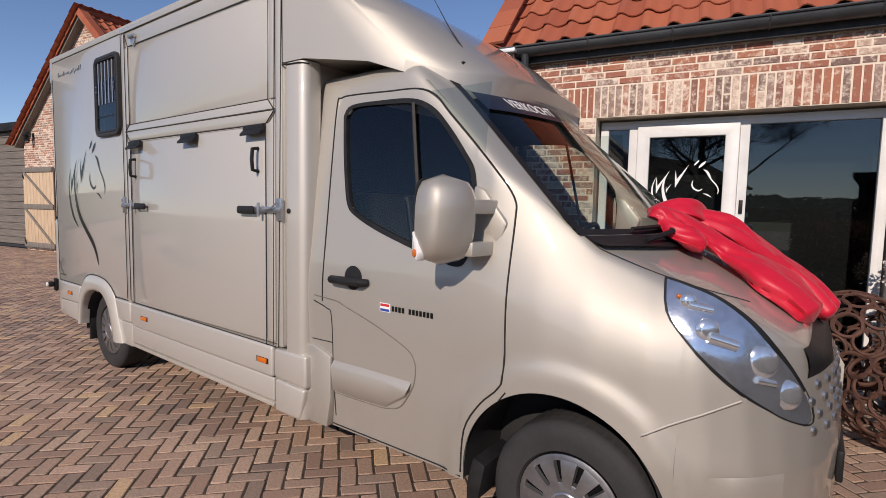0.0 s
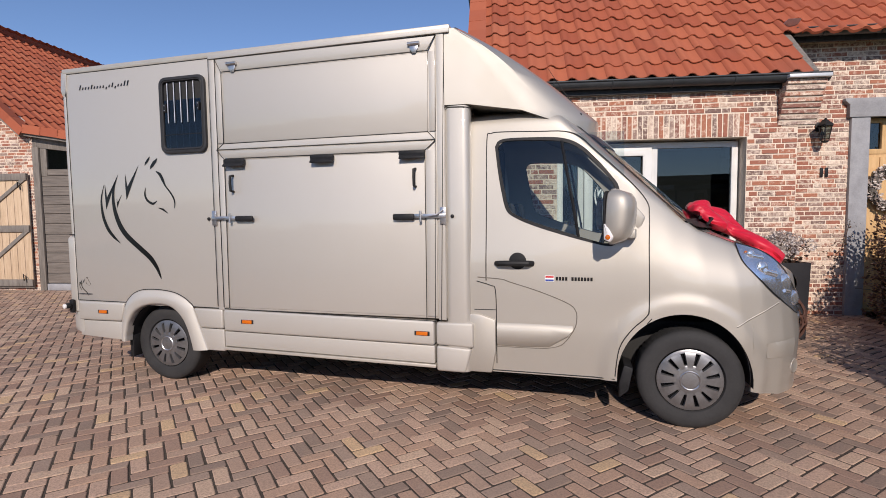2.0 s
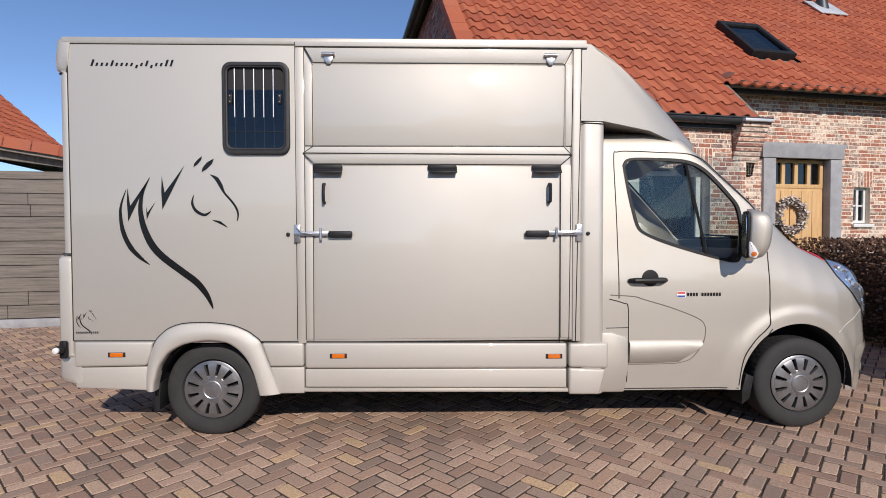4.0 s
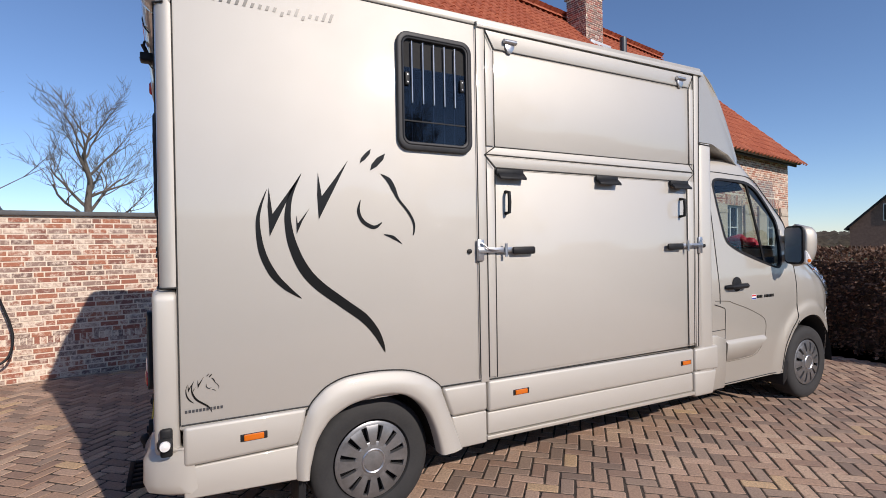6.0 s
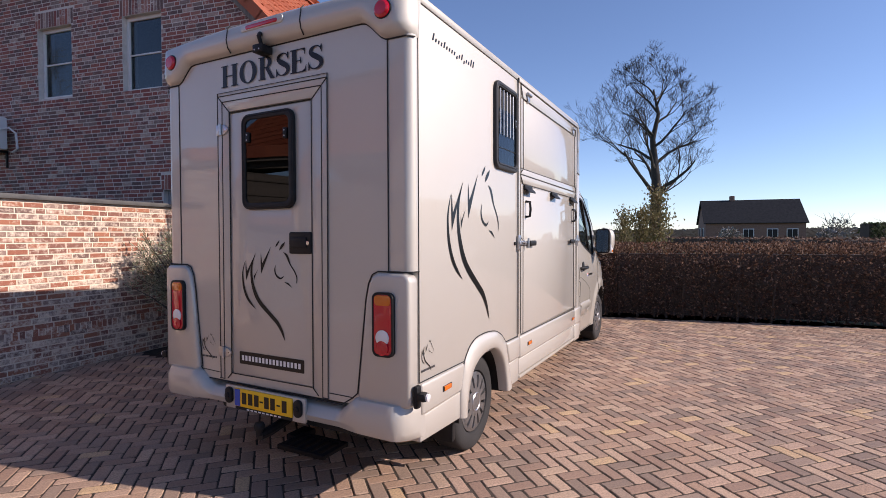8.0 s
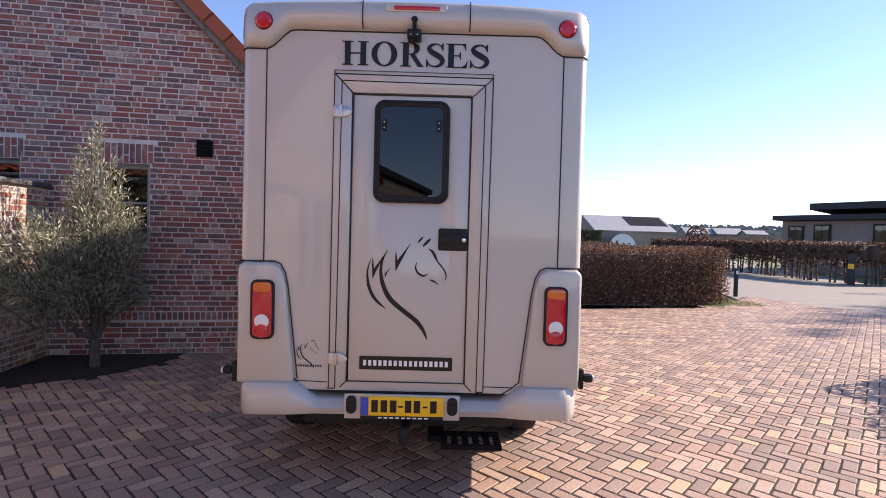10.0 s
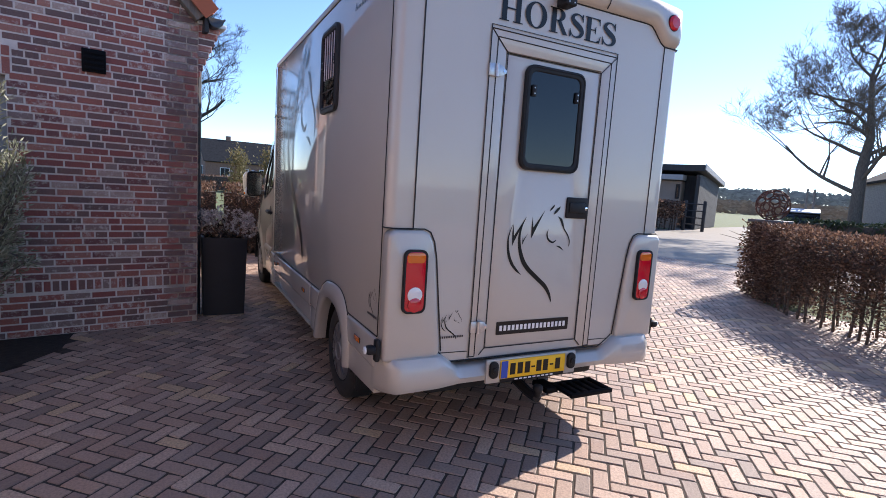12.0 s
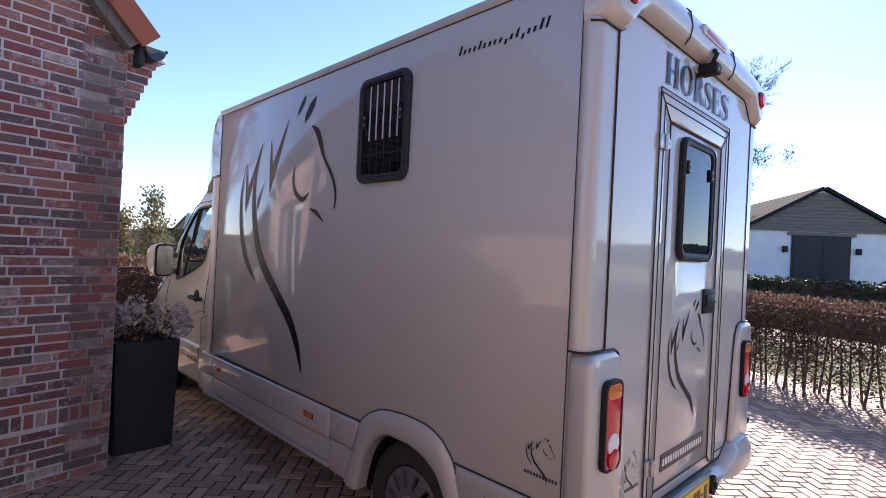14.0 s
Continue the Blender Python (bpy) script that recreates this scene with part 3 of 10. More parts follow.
for z in (2.227, 0.758):
    hb = box((-1.016, 1.462, z - 0.034), (-1.006, 1.506, z + 0.034), 0.003)
    hb = prism([(1.392, z - 0.008), (1.392, z + 0.008), (1.425, z + 0.03), (1.455, z + 0.034), (1.455, z - 0.034), (1.425, z - 0.03)], "x", -1.016, -1.006, 0.002, hb)
    hi_ = part("hinge", hb, steel, truck, "galvanised door hinge")
    part("hinge_pin", cyl((-1.021, 1.4585, z - 0.036), (-1.021, 1.4585, z + 0.036), 0.009, n=12), steel, hi_)
    part("screw", lathe([(0, 0.006), (0.003, 0.005)], (-1.016, 1.41, z), (-1, 0, 0), 8), chrome, hi_)

# bumper with a dip for the plate
bump_b = bmesh.new()
rings = []
for k in range(61):
    y = -0.004 + 2.058 * k / 60
    e = abs(y - YC)
    zt = 0.525 + 0.098 * min(1.0, max(0.0, (e - 0.545) / 0.125))
    zb = 0.417 - 0.006 * max(0.0, e - 0.7) / 0.34
    xo = -1.045 - 0.03 * min(1.0, max(0.0, (e - 0.55) / 0.15)) + 0.14 * max(0.0, (e - 0.93) / 0.099) ** 2.2
    ring = [(-0.86, zb + 0.02), (xo + 0.05, zb), (xo + 0.012, zb + 0.015), (xo, zb + 0.05), (xo + 0.002, zt - 0.06), (xo + 0.03, zt - 0.012), (-0.99, zt), (-0.88, zt)]
    rings.append([bump_b.verts.new((x, y, z)) for x, z in ring])
for p, q in zip(rings, rings[1:]):
    for j in range(8):
        bump_b.faces.new((p[j], p[(j + 1) % 8], q[(j + 1) % 8], q[j]))
bump_b.faces.new(rings[0])
bump_b.faces.new(rings[-1])
bmesh.ops.recalc_face_normals(bump_b, faces=bump_b.faces)
part("rear_bumper", bump_b, paint, truck, sharp=45)
part("plate_recess", box((-1.052, 0.712, 0.412), (-1.03, 1.397, 0.560), 0.006), paint, truck, "champagne plate recess")
plate = part("number_plate", box((-1.062, 0.806, 0.436), (-1.050, 1.303, 0.551), 0.004), plate_yellow, truck, "yellow number plate with blue end band")
part("blue_band", box((-1.0635, 1.252, 0.440), (-1.0605, 1.299, 0.547)), plate_blue, plate, "blue end band")
for y in (1.215, 1.160, 1.105, 1.017, 0.965, 0.868):
    part("plate_bar", box((-1.0640, y - 0.019, 0.458), (-1.0615, y + 0.019, 0.530)), vinyl, plate, "black bar")
for y in (1.062, 0.917):
    part("plate_dash", box((-1.0640, y - 0.014, 0.488), (-1.0615, y + 0.014, 0.498)), vinyl, plate)
part("plate_foot", box((-1.060, 0.81, 0.416), (-1.052, 1.30, 0.434), 0.003), black, plate)
for i in range(9):
    part("foot_bar", box((-1.0612, 0.90 + i * 0.034, 0.421), (-1.0595, 0.922 + i * 0.034, 0.429)), white_vinyl, plate, sharp=0)
for y in (0.757, 1.353):
    lb = part("plate_lamp", prism(round_rect(y - 0.03, 0.447, y + 0.03, 0.552, 0.028), "x", -1.075, -1.05, 0.008), black, truck, "black oval plate lamp")
    part("lamp_cap", lathe([(0, 0.02), (0.012, 0.018), (0.016, 0.0)], (-1.072, y, 0.50), (-1, 0, 0), 14), black, lb)
# tow ball and folding step
tow = part("tow_bar", tube([(-0.86, 1.04, 0.33), (-1.02, 1.04, 0.30), (-1.10, 1.04, 0.30)], 0.032, 10), black, truck, "black tow bar")
part("tow_ball", lathe([(-0.03, 0.02), (-0.005, 0.022), (0.008, 0.03), (0.028, 0.034), (0.046, 0.026), (0.056, 0.0)], (-1.10, 1.04, 0.335), (0, 0, 1), 18), black, tow, "black tow ball cap")
step = part("step", box((-1.17, 0.47, 0.288), (-1.145, 0.82, 0.316), 0.005), deep_black, truck, "black slatted folding step")
part("step_rail", box((-0.975, 0.47, 0.288), (-0.95, 0.82, 0.316), 0.005), deep_black, step)
for k in range(6):
    part("slat", box((-1.146, 0.47 + k * 0.0625, 0.292), (-0.974, 0.508 + k * 0.0625, 0.314), 0.004), deep_black, step)
part("step_arm", box((-1.02, 0.80, 0.27), (-0.86, 0.90, 0.31), 0.01), deep_black, step)
for s in (1, -1):
    lm = part("clearance_lamp", box((-1.005, min(yy(s, -0.035), yy(s, -0.005)), 0.60), (-0.955, max(yy(s, -0.035), yy(s, -0.005)), 0.725), 0.012), black, truck, "black rubber clearance lamp")
    part("lamp_head", box((-1.015, min(yy(s, -0.088), yy(s, -0.03)), 0.645), (-0.955, max(yy(s, -0.088), yy(s, -0.03)), 0.695), 0.018), black, lm)
    part("lamp_lens", lathe([(0, 0.022), (0.01, 0.02), (0.016, 0.0)], (-0.985, yy(s, -0.086), 0.67), (0, -s, 0), 16), white_lens, lm, "small clear lens")

# lower skirts, arches and sill
def plane_line(pts, n=6):
    return [(p.x, p.z) for p in smooth_line([(x, 0, z) for x, z in pts], n)]


ARCH_OUT = plane_line([(-0.425, 0.365), (-0.425, 0.45), (-0.415, 0.54), (-0.385, 0.64), (-0.356, 0.714), (-0.31, 0.765), (-0.261, 0.801), (-0.176, 0.831), (-0.059, 0.84), (0.06, 0.836), (0.183, 0.818), (0.278, 0.78), (0.33, 0.745), (0.374, 0.706), (0.39, 0.66), (0.437, 0.533), (0.475, 0.43), (0.512, 0.330)])
ARCH_IN = plane_line([(-0.365, 0.36), (-0.36, 0.41), (-0.35, 0.45), (-0.335, 0.51), (-0.315, 0.555), (-0.285, 0.60), (-0.251, 0.637), (-0.17, 0.682), (-0.09, 0.703), (-0.005, 0.714), (0.07, 0.712), (0.14, 0.698), (0.19, 0.672), (0.24, 0.63), (0.286, 0.572), (0.32, 0.50), (0.345, 0.42), (0.367, 0.326)])


def skirt(name, outline, s, y_out=-0.015, depth=0.10, bevel=0.018):
    a, b_ = yy(s, y_out), yy(s, y_out + depth)
    return part(name, prism(outline, "y", min(a, b_), max(a, b_), bevel, segments=3), paint, truck)


def housing(x, z, r_, s, y0, y1, k=1.0):
    """An open half drum over a wheel, closed on its inner side."""
    b = bmesh.new()
    n = 24
    A = [b.verts.new((x + r_ * k * math.cos(math.pi * (i / n * 1.04 - 0.02)), yy(s, y0), z + r_ * math.sin(math.pi * (i / n * 1.04 - 0.02)))) for i in range(n + 1)]
    B = [b.verts.new((v_.co.x, yy(s, y1), v_.co.z)) for v_ in A]
    for i in range(n):
        b.faces.new((A[i], A[i + 1], B[i + 1], B[i]))
    b.faces.new(B)
    return b


for s in (1, -1):
    skirt("rear_skirt", [(-0.915, 0.535), (-0.915, 0.714), (-0.37, 0.710), (-0.39, 0.62), (-0.418, 0.540)], s)
    skirt("rear_skirt_low", [(-0.915, 0.387), (-0.915, 0.529), (-0.41, 0.533), (-0.372, 0.362)], s, -0.002, 0.09, 0.008)
    # wheel arch: a broad band, flat over the top, running down into the skirts
    rings = []
    ob = bmesh.new()
    for (xo, zo), (xi, zi) in zip(ARCH_OUT, ARCH_IN):
        ring = []
        for f, off in ((0.0, 0.05), (0.0, -0.008), (0.04, -0.024), (0.14, -0.032), (0.55, -0.031), (0.93, -0.012), (1.0, -0.004), (1.0, 0.05)):
            ring.append(ob.verts.new((xi + (xo - xi) * f, yy(s, off), zi + (zo - zi) * f)))
        rings.append(ring)
    for p, q in zip(rings, rings[1:]):
        for j in range(8):
            ob.faces.new((p[j], p[(j + 1) % 8], q[(j + 1) % 8], q[j]))
    ob.faces.new(rings[0])
    ob.faces.new(rings[-1])
    bmesh.ops.recalc_face_normals(ob, faces=ob.faces)
    part("wheel_arch", ob, paint, truck, sharp=60)
    line([(x, yy(s, -0.002), z + 0.003) for x, z in ARCH_OUT[20:82]], truck, 0.004)
    part("arch_lining", housing(0.01, 0.335, 0.385, s, 0.03, 0.46), underside, truck, "dark wheel housing")
    skirt("mid_skirt", [(0.445, 0.524), (0.385, 0.695), (0.682, 0.694), (0.682, 0.524)], s)
    skirt("mid_skirt_low", [(0.50, 0.330), (0.445, 0.518), (0.682, 0.518), (0.682, 0.330)], s, -0.002, 0.09, 0.008)
    skirt("ramp_skirt", [(0.69, 0.510), (0.69, 0.694), (2.56, 0.678), (2.56, 0.494)], s)
    skirt("ramp_skirt_low", [(0.69, 0.375), (0.69, 0.504), (2.56, 0.488), (2.56, 0.352)], s, -0.002, 0.09, 0.008)
    part("sill_strip", prism([(0.68, 0.345), (0.68, 0.368), (2.57, 0.346), (2.57, 0.322)], "y", min(yy(s, -0.012), yy(s, 0.06)), max(yy(s, -0.012), yy(s, 0.06)), 0.004), alu, truck)
    skirt("front_skirt", [(2.575, 0.500), (2.575, 0.672), (2.86, 0.676), (2.86, 0.488)], s, -0.014, 0.11)
    skirt("front_skirt_low", [(2.575, 0.300), (2.575, 0.494), (2.845, 0.482), (2.80, 0.298)], s, -0.010, 0.10)
    line([(-0.92, yy(s, -0.0015), 0.720), (-0.36, yy(s, -0.0015), 0.716)], truck, 0.004)
    line([(0.375, yy(s, -0.0015), 0.704), (2.575, yy(s, -0.0015), 0.677)], truck, 0.004)
    for x, z in ((-0.62, 0.621), (0.926, 0.598), (2.465, 0.582)):
        lm = part("side_marker", box((x - 0.062, min(yy(s, -0.016), yy(s, -0.004)), z - 0.019), (x + 0.062, max(yy(s, -0.016), yy(s, -0.004)), z + 0.019), 0.004), black, truck, "side marker lamp in black holder")
        part("marker_lens", box((x - 0.045, min(yy(s, -0.024), yy(s, -0.010)), z - 0.0145), (x + 0.045, max(yy(s, -0.024), yy(s, -0.010)), z + 0.0145), 0.005), amber_lens, lm, "amber lens")
    flap = part("mud_flap", prism([(-0.40, 0.40), (-0.36, 0.40), (-0.37, 0.20), (-0.41, 0.19)], "y", min(yy(s, 0.06), yy(s, 0.24)), max(yy(s, 0.06), yy(s, 0.24)), 0.006), black, truck, "black rubber mud flap")
# panel border lines on the box sides
for s in (1, -1):
    z0, z1 = 0.72, 2.785
    line([hside(s, -0.925, z0, 0.001), hside(s, -0.925, z1, 0.001), hside(s, 0.64 if s == 1 else 2.64, z1, 0.001)], truck)
line([hside(-1, 2.64, 2.785, 0.001), hside(-1, 2.64, 0.70, 0.001)], truck)

# side flap, ramp and their profile frames on the right
SF = -0.010
for lo, hi in (((0.645, 0.69), (0.70, 2.775)), ((2.60, 0.69), (2.655, 2.775))):
    part("ramp_post", box((lo[0], SF, lo[1]), (hi[0], 0.02, hi[1]), 0.0025), paint, truck)
part("ramp_head_rail", box((0.645, -0.022, 2.772), (2.70, 0.02, 2.802), 0.0025), paint, truck)
flap_d = part("upper_flap", box((0.765, -0.006, 2.085), (2.535, 0.02, 2.655), 0.004), paint, truck, "champagne upper side flap")
ramp_d = part("ramp", box((0.765, -0.006, 0.715), (2.505, 0.02, 1.945), 0.004), paint, truck, "champagne loading ramp, closed")
part("flap_frame_top", prism([(0.71, 2.765), (2.59, 2.76), (2.53, 2.665), (0.77, 2.665)], "y", -0.012, 0.02, 0.0025), paint, flap_d)
part("flap_frame_bottom", prism([(0.705, 2.036), (2.585, 2.026), (2.53, 2.075), (0.77, 2.078)], "y", -0.012, 0.02, 0.0025), paint, flap_d)
for xa, xb in ((0.705, 0.757), (2.543, 2.592)):
    part("flap_frame_side", box((xa, -0.012, 2.085), (xb, 0.02, 2.655), 0.0025), paint, flap_d)
part("ramp_frame_top", prism([(0.705, 2.022), (2.585, 2.012), (2.51, 1.953), (0.77, 1.96)], "y", -0.012, 0.02, 0.0025), paint, ramp_d)
for xa, xb in ((0.705, 0.757), (2.513, 2.592)):
    part("ramp_frame_side", box((xa, -0.012, 0.715), (xb, 0.02, 1.95), 0.0025), paint, ramp_d)
for pts in ([(0.64, 0.72), (0.64, 2.80), (2.66, 2.775), (2.62, 0.69)], [(0.70, 0.715), (0.702, 2.77), (2.597, 2.765), (2.572, 0.69)], [(0.762, 2.08), (0.762, 2.66), (2.539, 2.658), (2.532, 2.08), (0.762, 2.08)], [(0.702, 2.77), (0.762, 2.66)], [(2.597, 2.765), (2.539, 2.658)], [(0.69, 2.03), (2.59, 2.018)], [(0.69, 2.03), (0.762, 2.08)], [(2.59, 2.018), (2.532, 2.08)], [(0.69, 2.03), (0.762, 1.953), (2.508, 1.947), (2.59, 2.018)], [(0.762, 1.953), (0.755, 0.71)], [(2.508, 1.947), (2.505, 0.68)]):
    line([(x, -0.0125, z) for x, z in pts], truck, 0.003)
for x in (0.876, 2.436):
    fl_h = part("flap_hinge", prism([(x - 0.032, 2.712), (x - 0.032, 2.68), (x - 0.012, 2.65), (x + 0.012, 2.65), (x + 0.032, 2.68), (x + 0.032, 2.712)], "y", -0.024, -0.010, 0.003), steel, flap_d, "galvanised flap hinge")
    part("hinge_barrel", cyl((x - 0.045, -0.026, 2.716), (x + 0.045, -0.026, 2.716), 0.014, n=12), steel, fl_h)
for x in (0.862, 1.666, 2.405):
    cb = box((x - 0.100, -0.030, 1.914), (x + 0.100, -0.010, 1.950), 0.007)
    ca_ = part("flap_catch", cb, black, ramp_d, "black flap catch")
    part("catch_lip", prism([(-0.01, 1.912), (-0.055, 1.885), (-0.055, 1.90), (-0.01, 1.945)], "x", x - 0.09, x + 0.105, 0.004), black, ca_)
for x in (0.838, 2.43):
    part("grab_handle", tube([(x, -0.008, 1.685), (x, -0.045, 1.69), (x, -0.05, 1.75), (x, -0.045, 1.81), (x, -0.008, 1.815)], 0.011, 8), black, ramp_d, "black grab handle")
for sgn, x0 in ((1, 0.625), (-1, 2.665)):
    lt = part("ramp_latch", box((min(x0, x0 + sgn * 0.25), -0.032, 1.45), (max(x0, x0 + sgn * 0.25), -0.020, 1.482), 0.004), steel, ramp_d, "galvanised overcentre latch")
    part("latch_grip", box((min(x0 + sgn * 0.24, x0 + sgn * 0.41), -0.045, 1.438), (max(x0 + sgn * 0.24, x0 + sgn * 0.41), -0.024, 1.484), 0.012), black, lt, "black rubber grip")
    part("latch_plate", box((min(x0, x0 + sgn * 0.045), -0.026, 1.405), (max(x0, x0 + sgn * 0.045), -0.010, 1.53), 0.005), steel, lt)
    part("latch_pin", cyl((x0 + sgn * 0.19, -0.04, 1.425), (x0 + sgn * 0.19, -0.04, 1.505), 0.009, n=10), steel, lt)
    part("latch_hook", tube([(x0 + sgn * 0.02, -0.035, 1.51), (x0 + sgn * 0.06, -0.048, 1.475), (x0 + sgn * 0.13, -0.045, 1.466)], 0.005, 8), steel, lt)
    part("latch_stud", lathe([(0, 0.014), (0.010, 0.014), (0.014, 0.0)], (x0 - sgn * 0.045, -0.001, 1.462), (0, -1, 0), 12), black, lt)


# barred side windows
def side_window(s, x0, x1, z0, z1):
    def span(a, b_):
        return min(yy(s, a), yy(s, b_)), max(yy(s, a), yy(s, b_))

    w = part("side_window", prism(round_rect(x0, z0, x1, z1, 0.065), "y", *span(-0.028, 0.004), 0.008, holes=[round_rect(x0 + 0.04, z0 + 0.045, x1 - 0.04, z1 - 0.04, 0.035)]), frame_black, truck, "black-framed side window with steel bars")
    part("frame_bead", tube([(x, yy(s, -0.0275), z) for x, z in round_rect(x0 + 0.027, z0 + 0.03, x1 - 0.027, z1 - 0.027, 0.045)], 0.004, 6, closed=True), black, w)
    # near-black sheet stands in for the unlit inside
    part("window_back", prism(round_rect(x0 + 0.03, z0 + 0.03, x1 - 0.03, z1 - 0.03, 0.035), "y", *span(-0.006, -0.002)), unlit_dark, w)
    zc = z0 + 0.70 * (z1 - z0)
    part("pane", box((x0 + 0.036, span(-0.016, -0.013)[0], z0 + 0.04), (x1 - 0.036, span(-0.016, -0.013)[1], zc)), smoked_pane, w, "smoked sliding pane")
    part("pane_rail", box((x0 + 0.036, span(-0.018, -0.012)[0], z0 + 0.155), (x1 - 0.036, span(-0.018, -0.012)[1], z0 + 0.162)), black, w)
    for k in range(5):
        x = x0 + 0.088 + (x1 - x0 - 0.198) * k / 4
        part("bar", cyl((x, yy(s, -0.021), z0 + 0.40 * (z1 - z0)), (x, yy(s, -0.021), z1 - 0.05), 0.0045, n=8), steel, w, "steel window bar")
        part("bar", cyl((x, yy(s, -0.0095), z0 + 0.05), (x, yy(s, -0.0095), z0 + 0.385 * (z1 - z0)), 0.003, n=8), steel, w, "steel window bar")
    for x in (x0 + 0.058, x1 - 0.066):
        ct = part("catch", box((x - 0.013, span(-0.03, -0.01)[0], zc - 0.10), (x + 0.013, span(-0.03, -0.01)[1], zc - 0.03), 0.004), black, w)
        for z in (zc - 0.085, zc - 0.045):
            part("screw", lathe([(0, 0.005), (0.003, 0.004)], (x, yy(s, -0.030), z), (0, -s, 0), 8), steel, ct)


side_window(1, 0.137, 0.602, 2.022, 2.662)
side_window(-1, 0.065, 0.512, 2.05, 2.645)


# decals: the drawn horse of tapered strokes
def stroke(bm, pts, widths, place):
    L, R_ = [], []
    P = smooth_line([(p[0], p[1], 0) for p in pts], 6)
    n = len(P)
    for i, p in enumerate(P):
        t = (P[min(i + 1, n - 1)] - P[max(i - 1, 0)]).normalized()
        f = i / (n - 1) * (len(widths) - 1)
        k = min(int(f), len(widths) - 2)
        w = (widths[k] + (widths[k + 1] - widths[k]) * (f - k)) / 2
        nrm = Vector((-t.y, t.x, 0)) * max(w, 0.0008)
        L.append(bm.verts.new(place(*(p + nrm)[:2])))
        R_.append(bm.verts.new(place(*(p - nrm)[:2])))
    for i in range(n - 1):
        bm.faces.new((L[i], L[i + 1], R_[i + 1], R_[i]))


def horse_shape(place):
    """The drawn horse's head in metres, as it stands on the box's side: x along, z up."""
    b = bmesh.new()
    stroke(b, [(-0.540, 1.780), (-0.572, 1.69), (-0.583, 1.611), (-0.567, 1.487), (-0.520, 1.380), (-0.456, 1.307), (-0.385, 1.251)], [0.002, 0.013, 0.020, 0.031, 0.035, 0.027, 0.002], place)
    stroke(b, [(-0.376, 1.864), (-0.424, 1.769), (-0.443, 1.682), (-0.442, 1.605), (-0.422, 1.510), (-0.374, 1.400), (-0.300, 1.311), (-0.168, 1.207), (-0.066, 1.128), (-0.001, 1.048), (0.034, 0.977), (0.048, 0.936)], [0.002, 0.020, 0.028, 0.034, 0.043, 0.050, 0.050, 0.048, 0.048, 0.038, 0.022, 0.002], place)
    for poly in ([(-0.531, 1.790), (-0.537, 1.700), (-0.530, 1.556), (-0.490, 1.640), (-0.434, 1.755), (-0.376, 1.864), (-0.450, 1.757), (-0.515, 1.665)], [(-0.404, 1.662), (-0.403, 1.566), (-0.375, 1.630), (-0.338, 1.695), (-0.397, 1.619)], [(-0.294, 1.875), (-0.299, 1.760), (-0.293, 1.639), (-0.210, 1.800), (-0.137, 1.946), (-0.210, 1.845), (-0.276, 1.757)], [(-0.074, 1.934), (-0.067, 1.961), (-0.040, 1.992), (-0.013, 2.012), (-0.019, 1.985), (-0.045, 1.955)], [(-0.018, 1.899), (-0.010, 1.932), (0.020, 1.968), (0.068, 1.995), (0.056, 1.960), (0.020, 1.922)]):
        b.faces.new([b.verts.new(place(*p)) for p in poly])
    stroke(b, [(0.041, 1.883), (0.085, 1.853), (0.112, 1.808), (0.140, 1.752), (0.195, 1.687), (0.225, 1.634), (0.231, 1.593), (0.224, 1.558)], [0.002, 0.028, 0.028, 0.014, 0.015, 0.015, 0.011, 0.006], place)
    stroke(b, [(-0.074, 1.743), (-0.086, 1.685), (-0.064, 1.633), (-0.015, 1.603), (0.015, 1.606), (0.043, 1.627)], [0.002, 0.017, 0.021, 0.021, 0.016, 0.004], place)
    stroke(b, [(0.054, 1.563), (0.105, 1.547), (0.157, 1.512)], [0.004, 0.019, 0.002], place)
    return b


def horse_decal(name, origin, ux, size, n_off, material, label):
    """origin: the lower left corner; ux: the way of the drawing's x."""
    o, ux_ = Vector(origin), Vector(ux)
    k = size / 1.076
    part(name, horse_shape(lambda px, py: tuple(o + ux_ * ((px + 0.593) * k) + Vector((0, 0, (py - 0.936) * k)) + Vector(n_off))), material, truck, label, sharp=0)


horse_decal("horse_decal", (-0.593, 0, 0.936), (1, 0, 0), 1.076, (0, -0.0025, 0), vinyl, "black line drawing of a horse's head")
horse_decal("horse_decal", (2.185, 2.05, 0.833), (-1, 0, 0), 1.87, (0, 0.0025, 0), vinyl, "large black line drawing of a horse's head")
horse_decal("horse_decal", (-1.0, 1.289, 0.881), (0, -1, 0), 0.622, (-0.0025, 0, 0), vinyl, "black line drawing of a horse's head")
for o, ux, off in (((-0.902, 0, 0.760), (1, 0, 0), (0, -0.0025, 0)), ((-0.757, 2.05, 0.80), (-1, 0, 0), (0, 0.0025, 0)), ((-0.998, 1.698, 0.690), (0, -1, 0), (-0.0025, 0, 0))):
    horse_decal("small_horse_decal", o, ux, 0.178, off, vinyl, "small grey horse emblem")
    p = Vector(o) + Vector(off)
    q = p + Vector(ux) * 0.155
    nrm = Vector(off).normalized() * 0.001
    ux_ = Vector(ux)
    for i in range(11):
        b = bmesh.new()
        a = p + ux_ * (-0.004 + i * 0.0145) + nrm + Vector((0, 0, 0.012))
        b.faces.new([b.verts.new(a), b.verts.new(a + ux_ * 0.010), b.verts.new(a + ux_ * 0.010 + Vector((0, 0, 0.013))), b.verts.new(a + Vector((0, 0, 0.013)))])
        part("emblem_bar", b, grey_vinyl, truck, sharp=0)
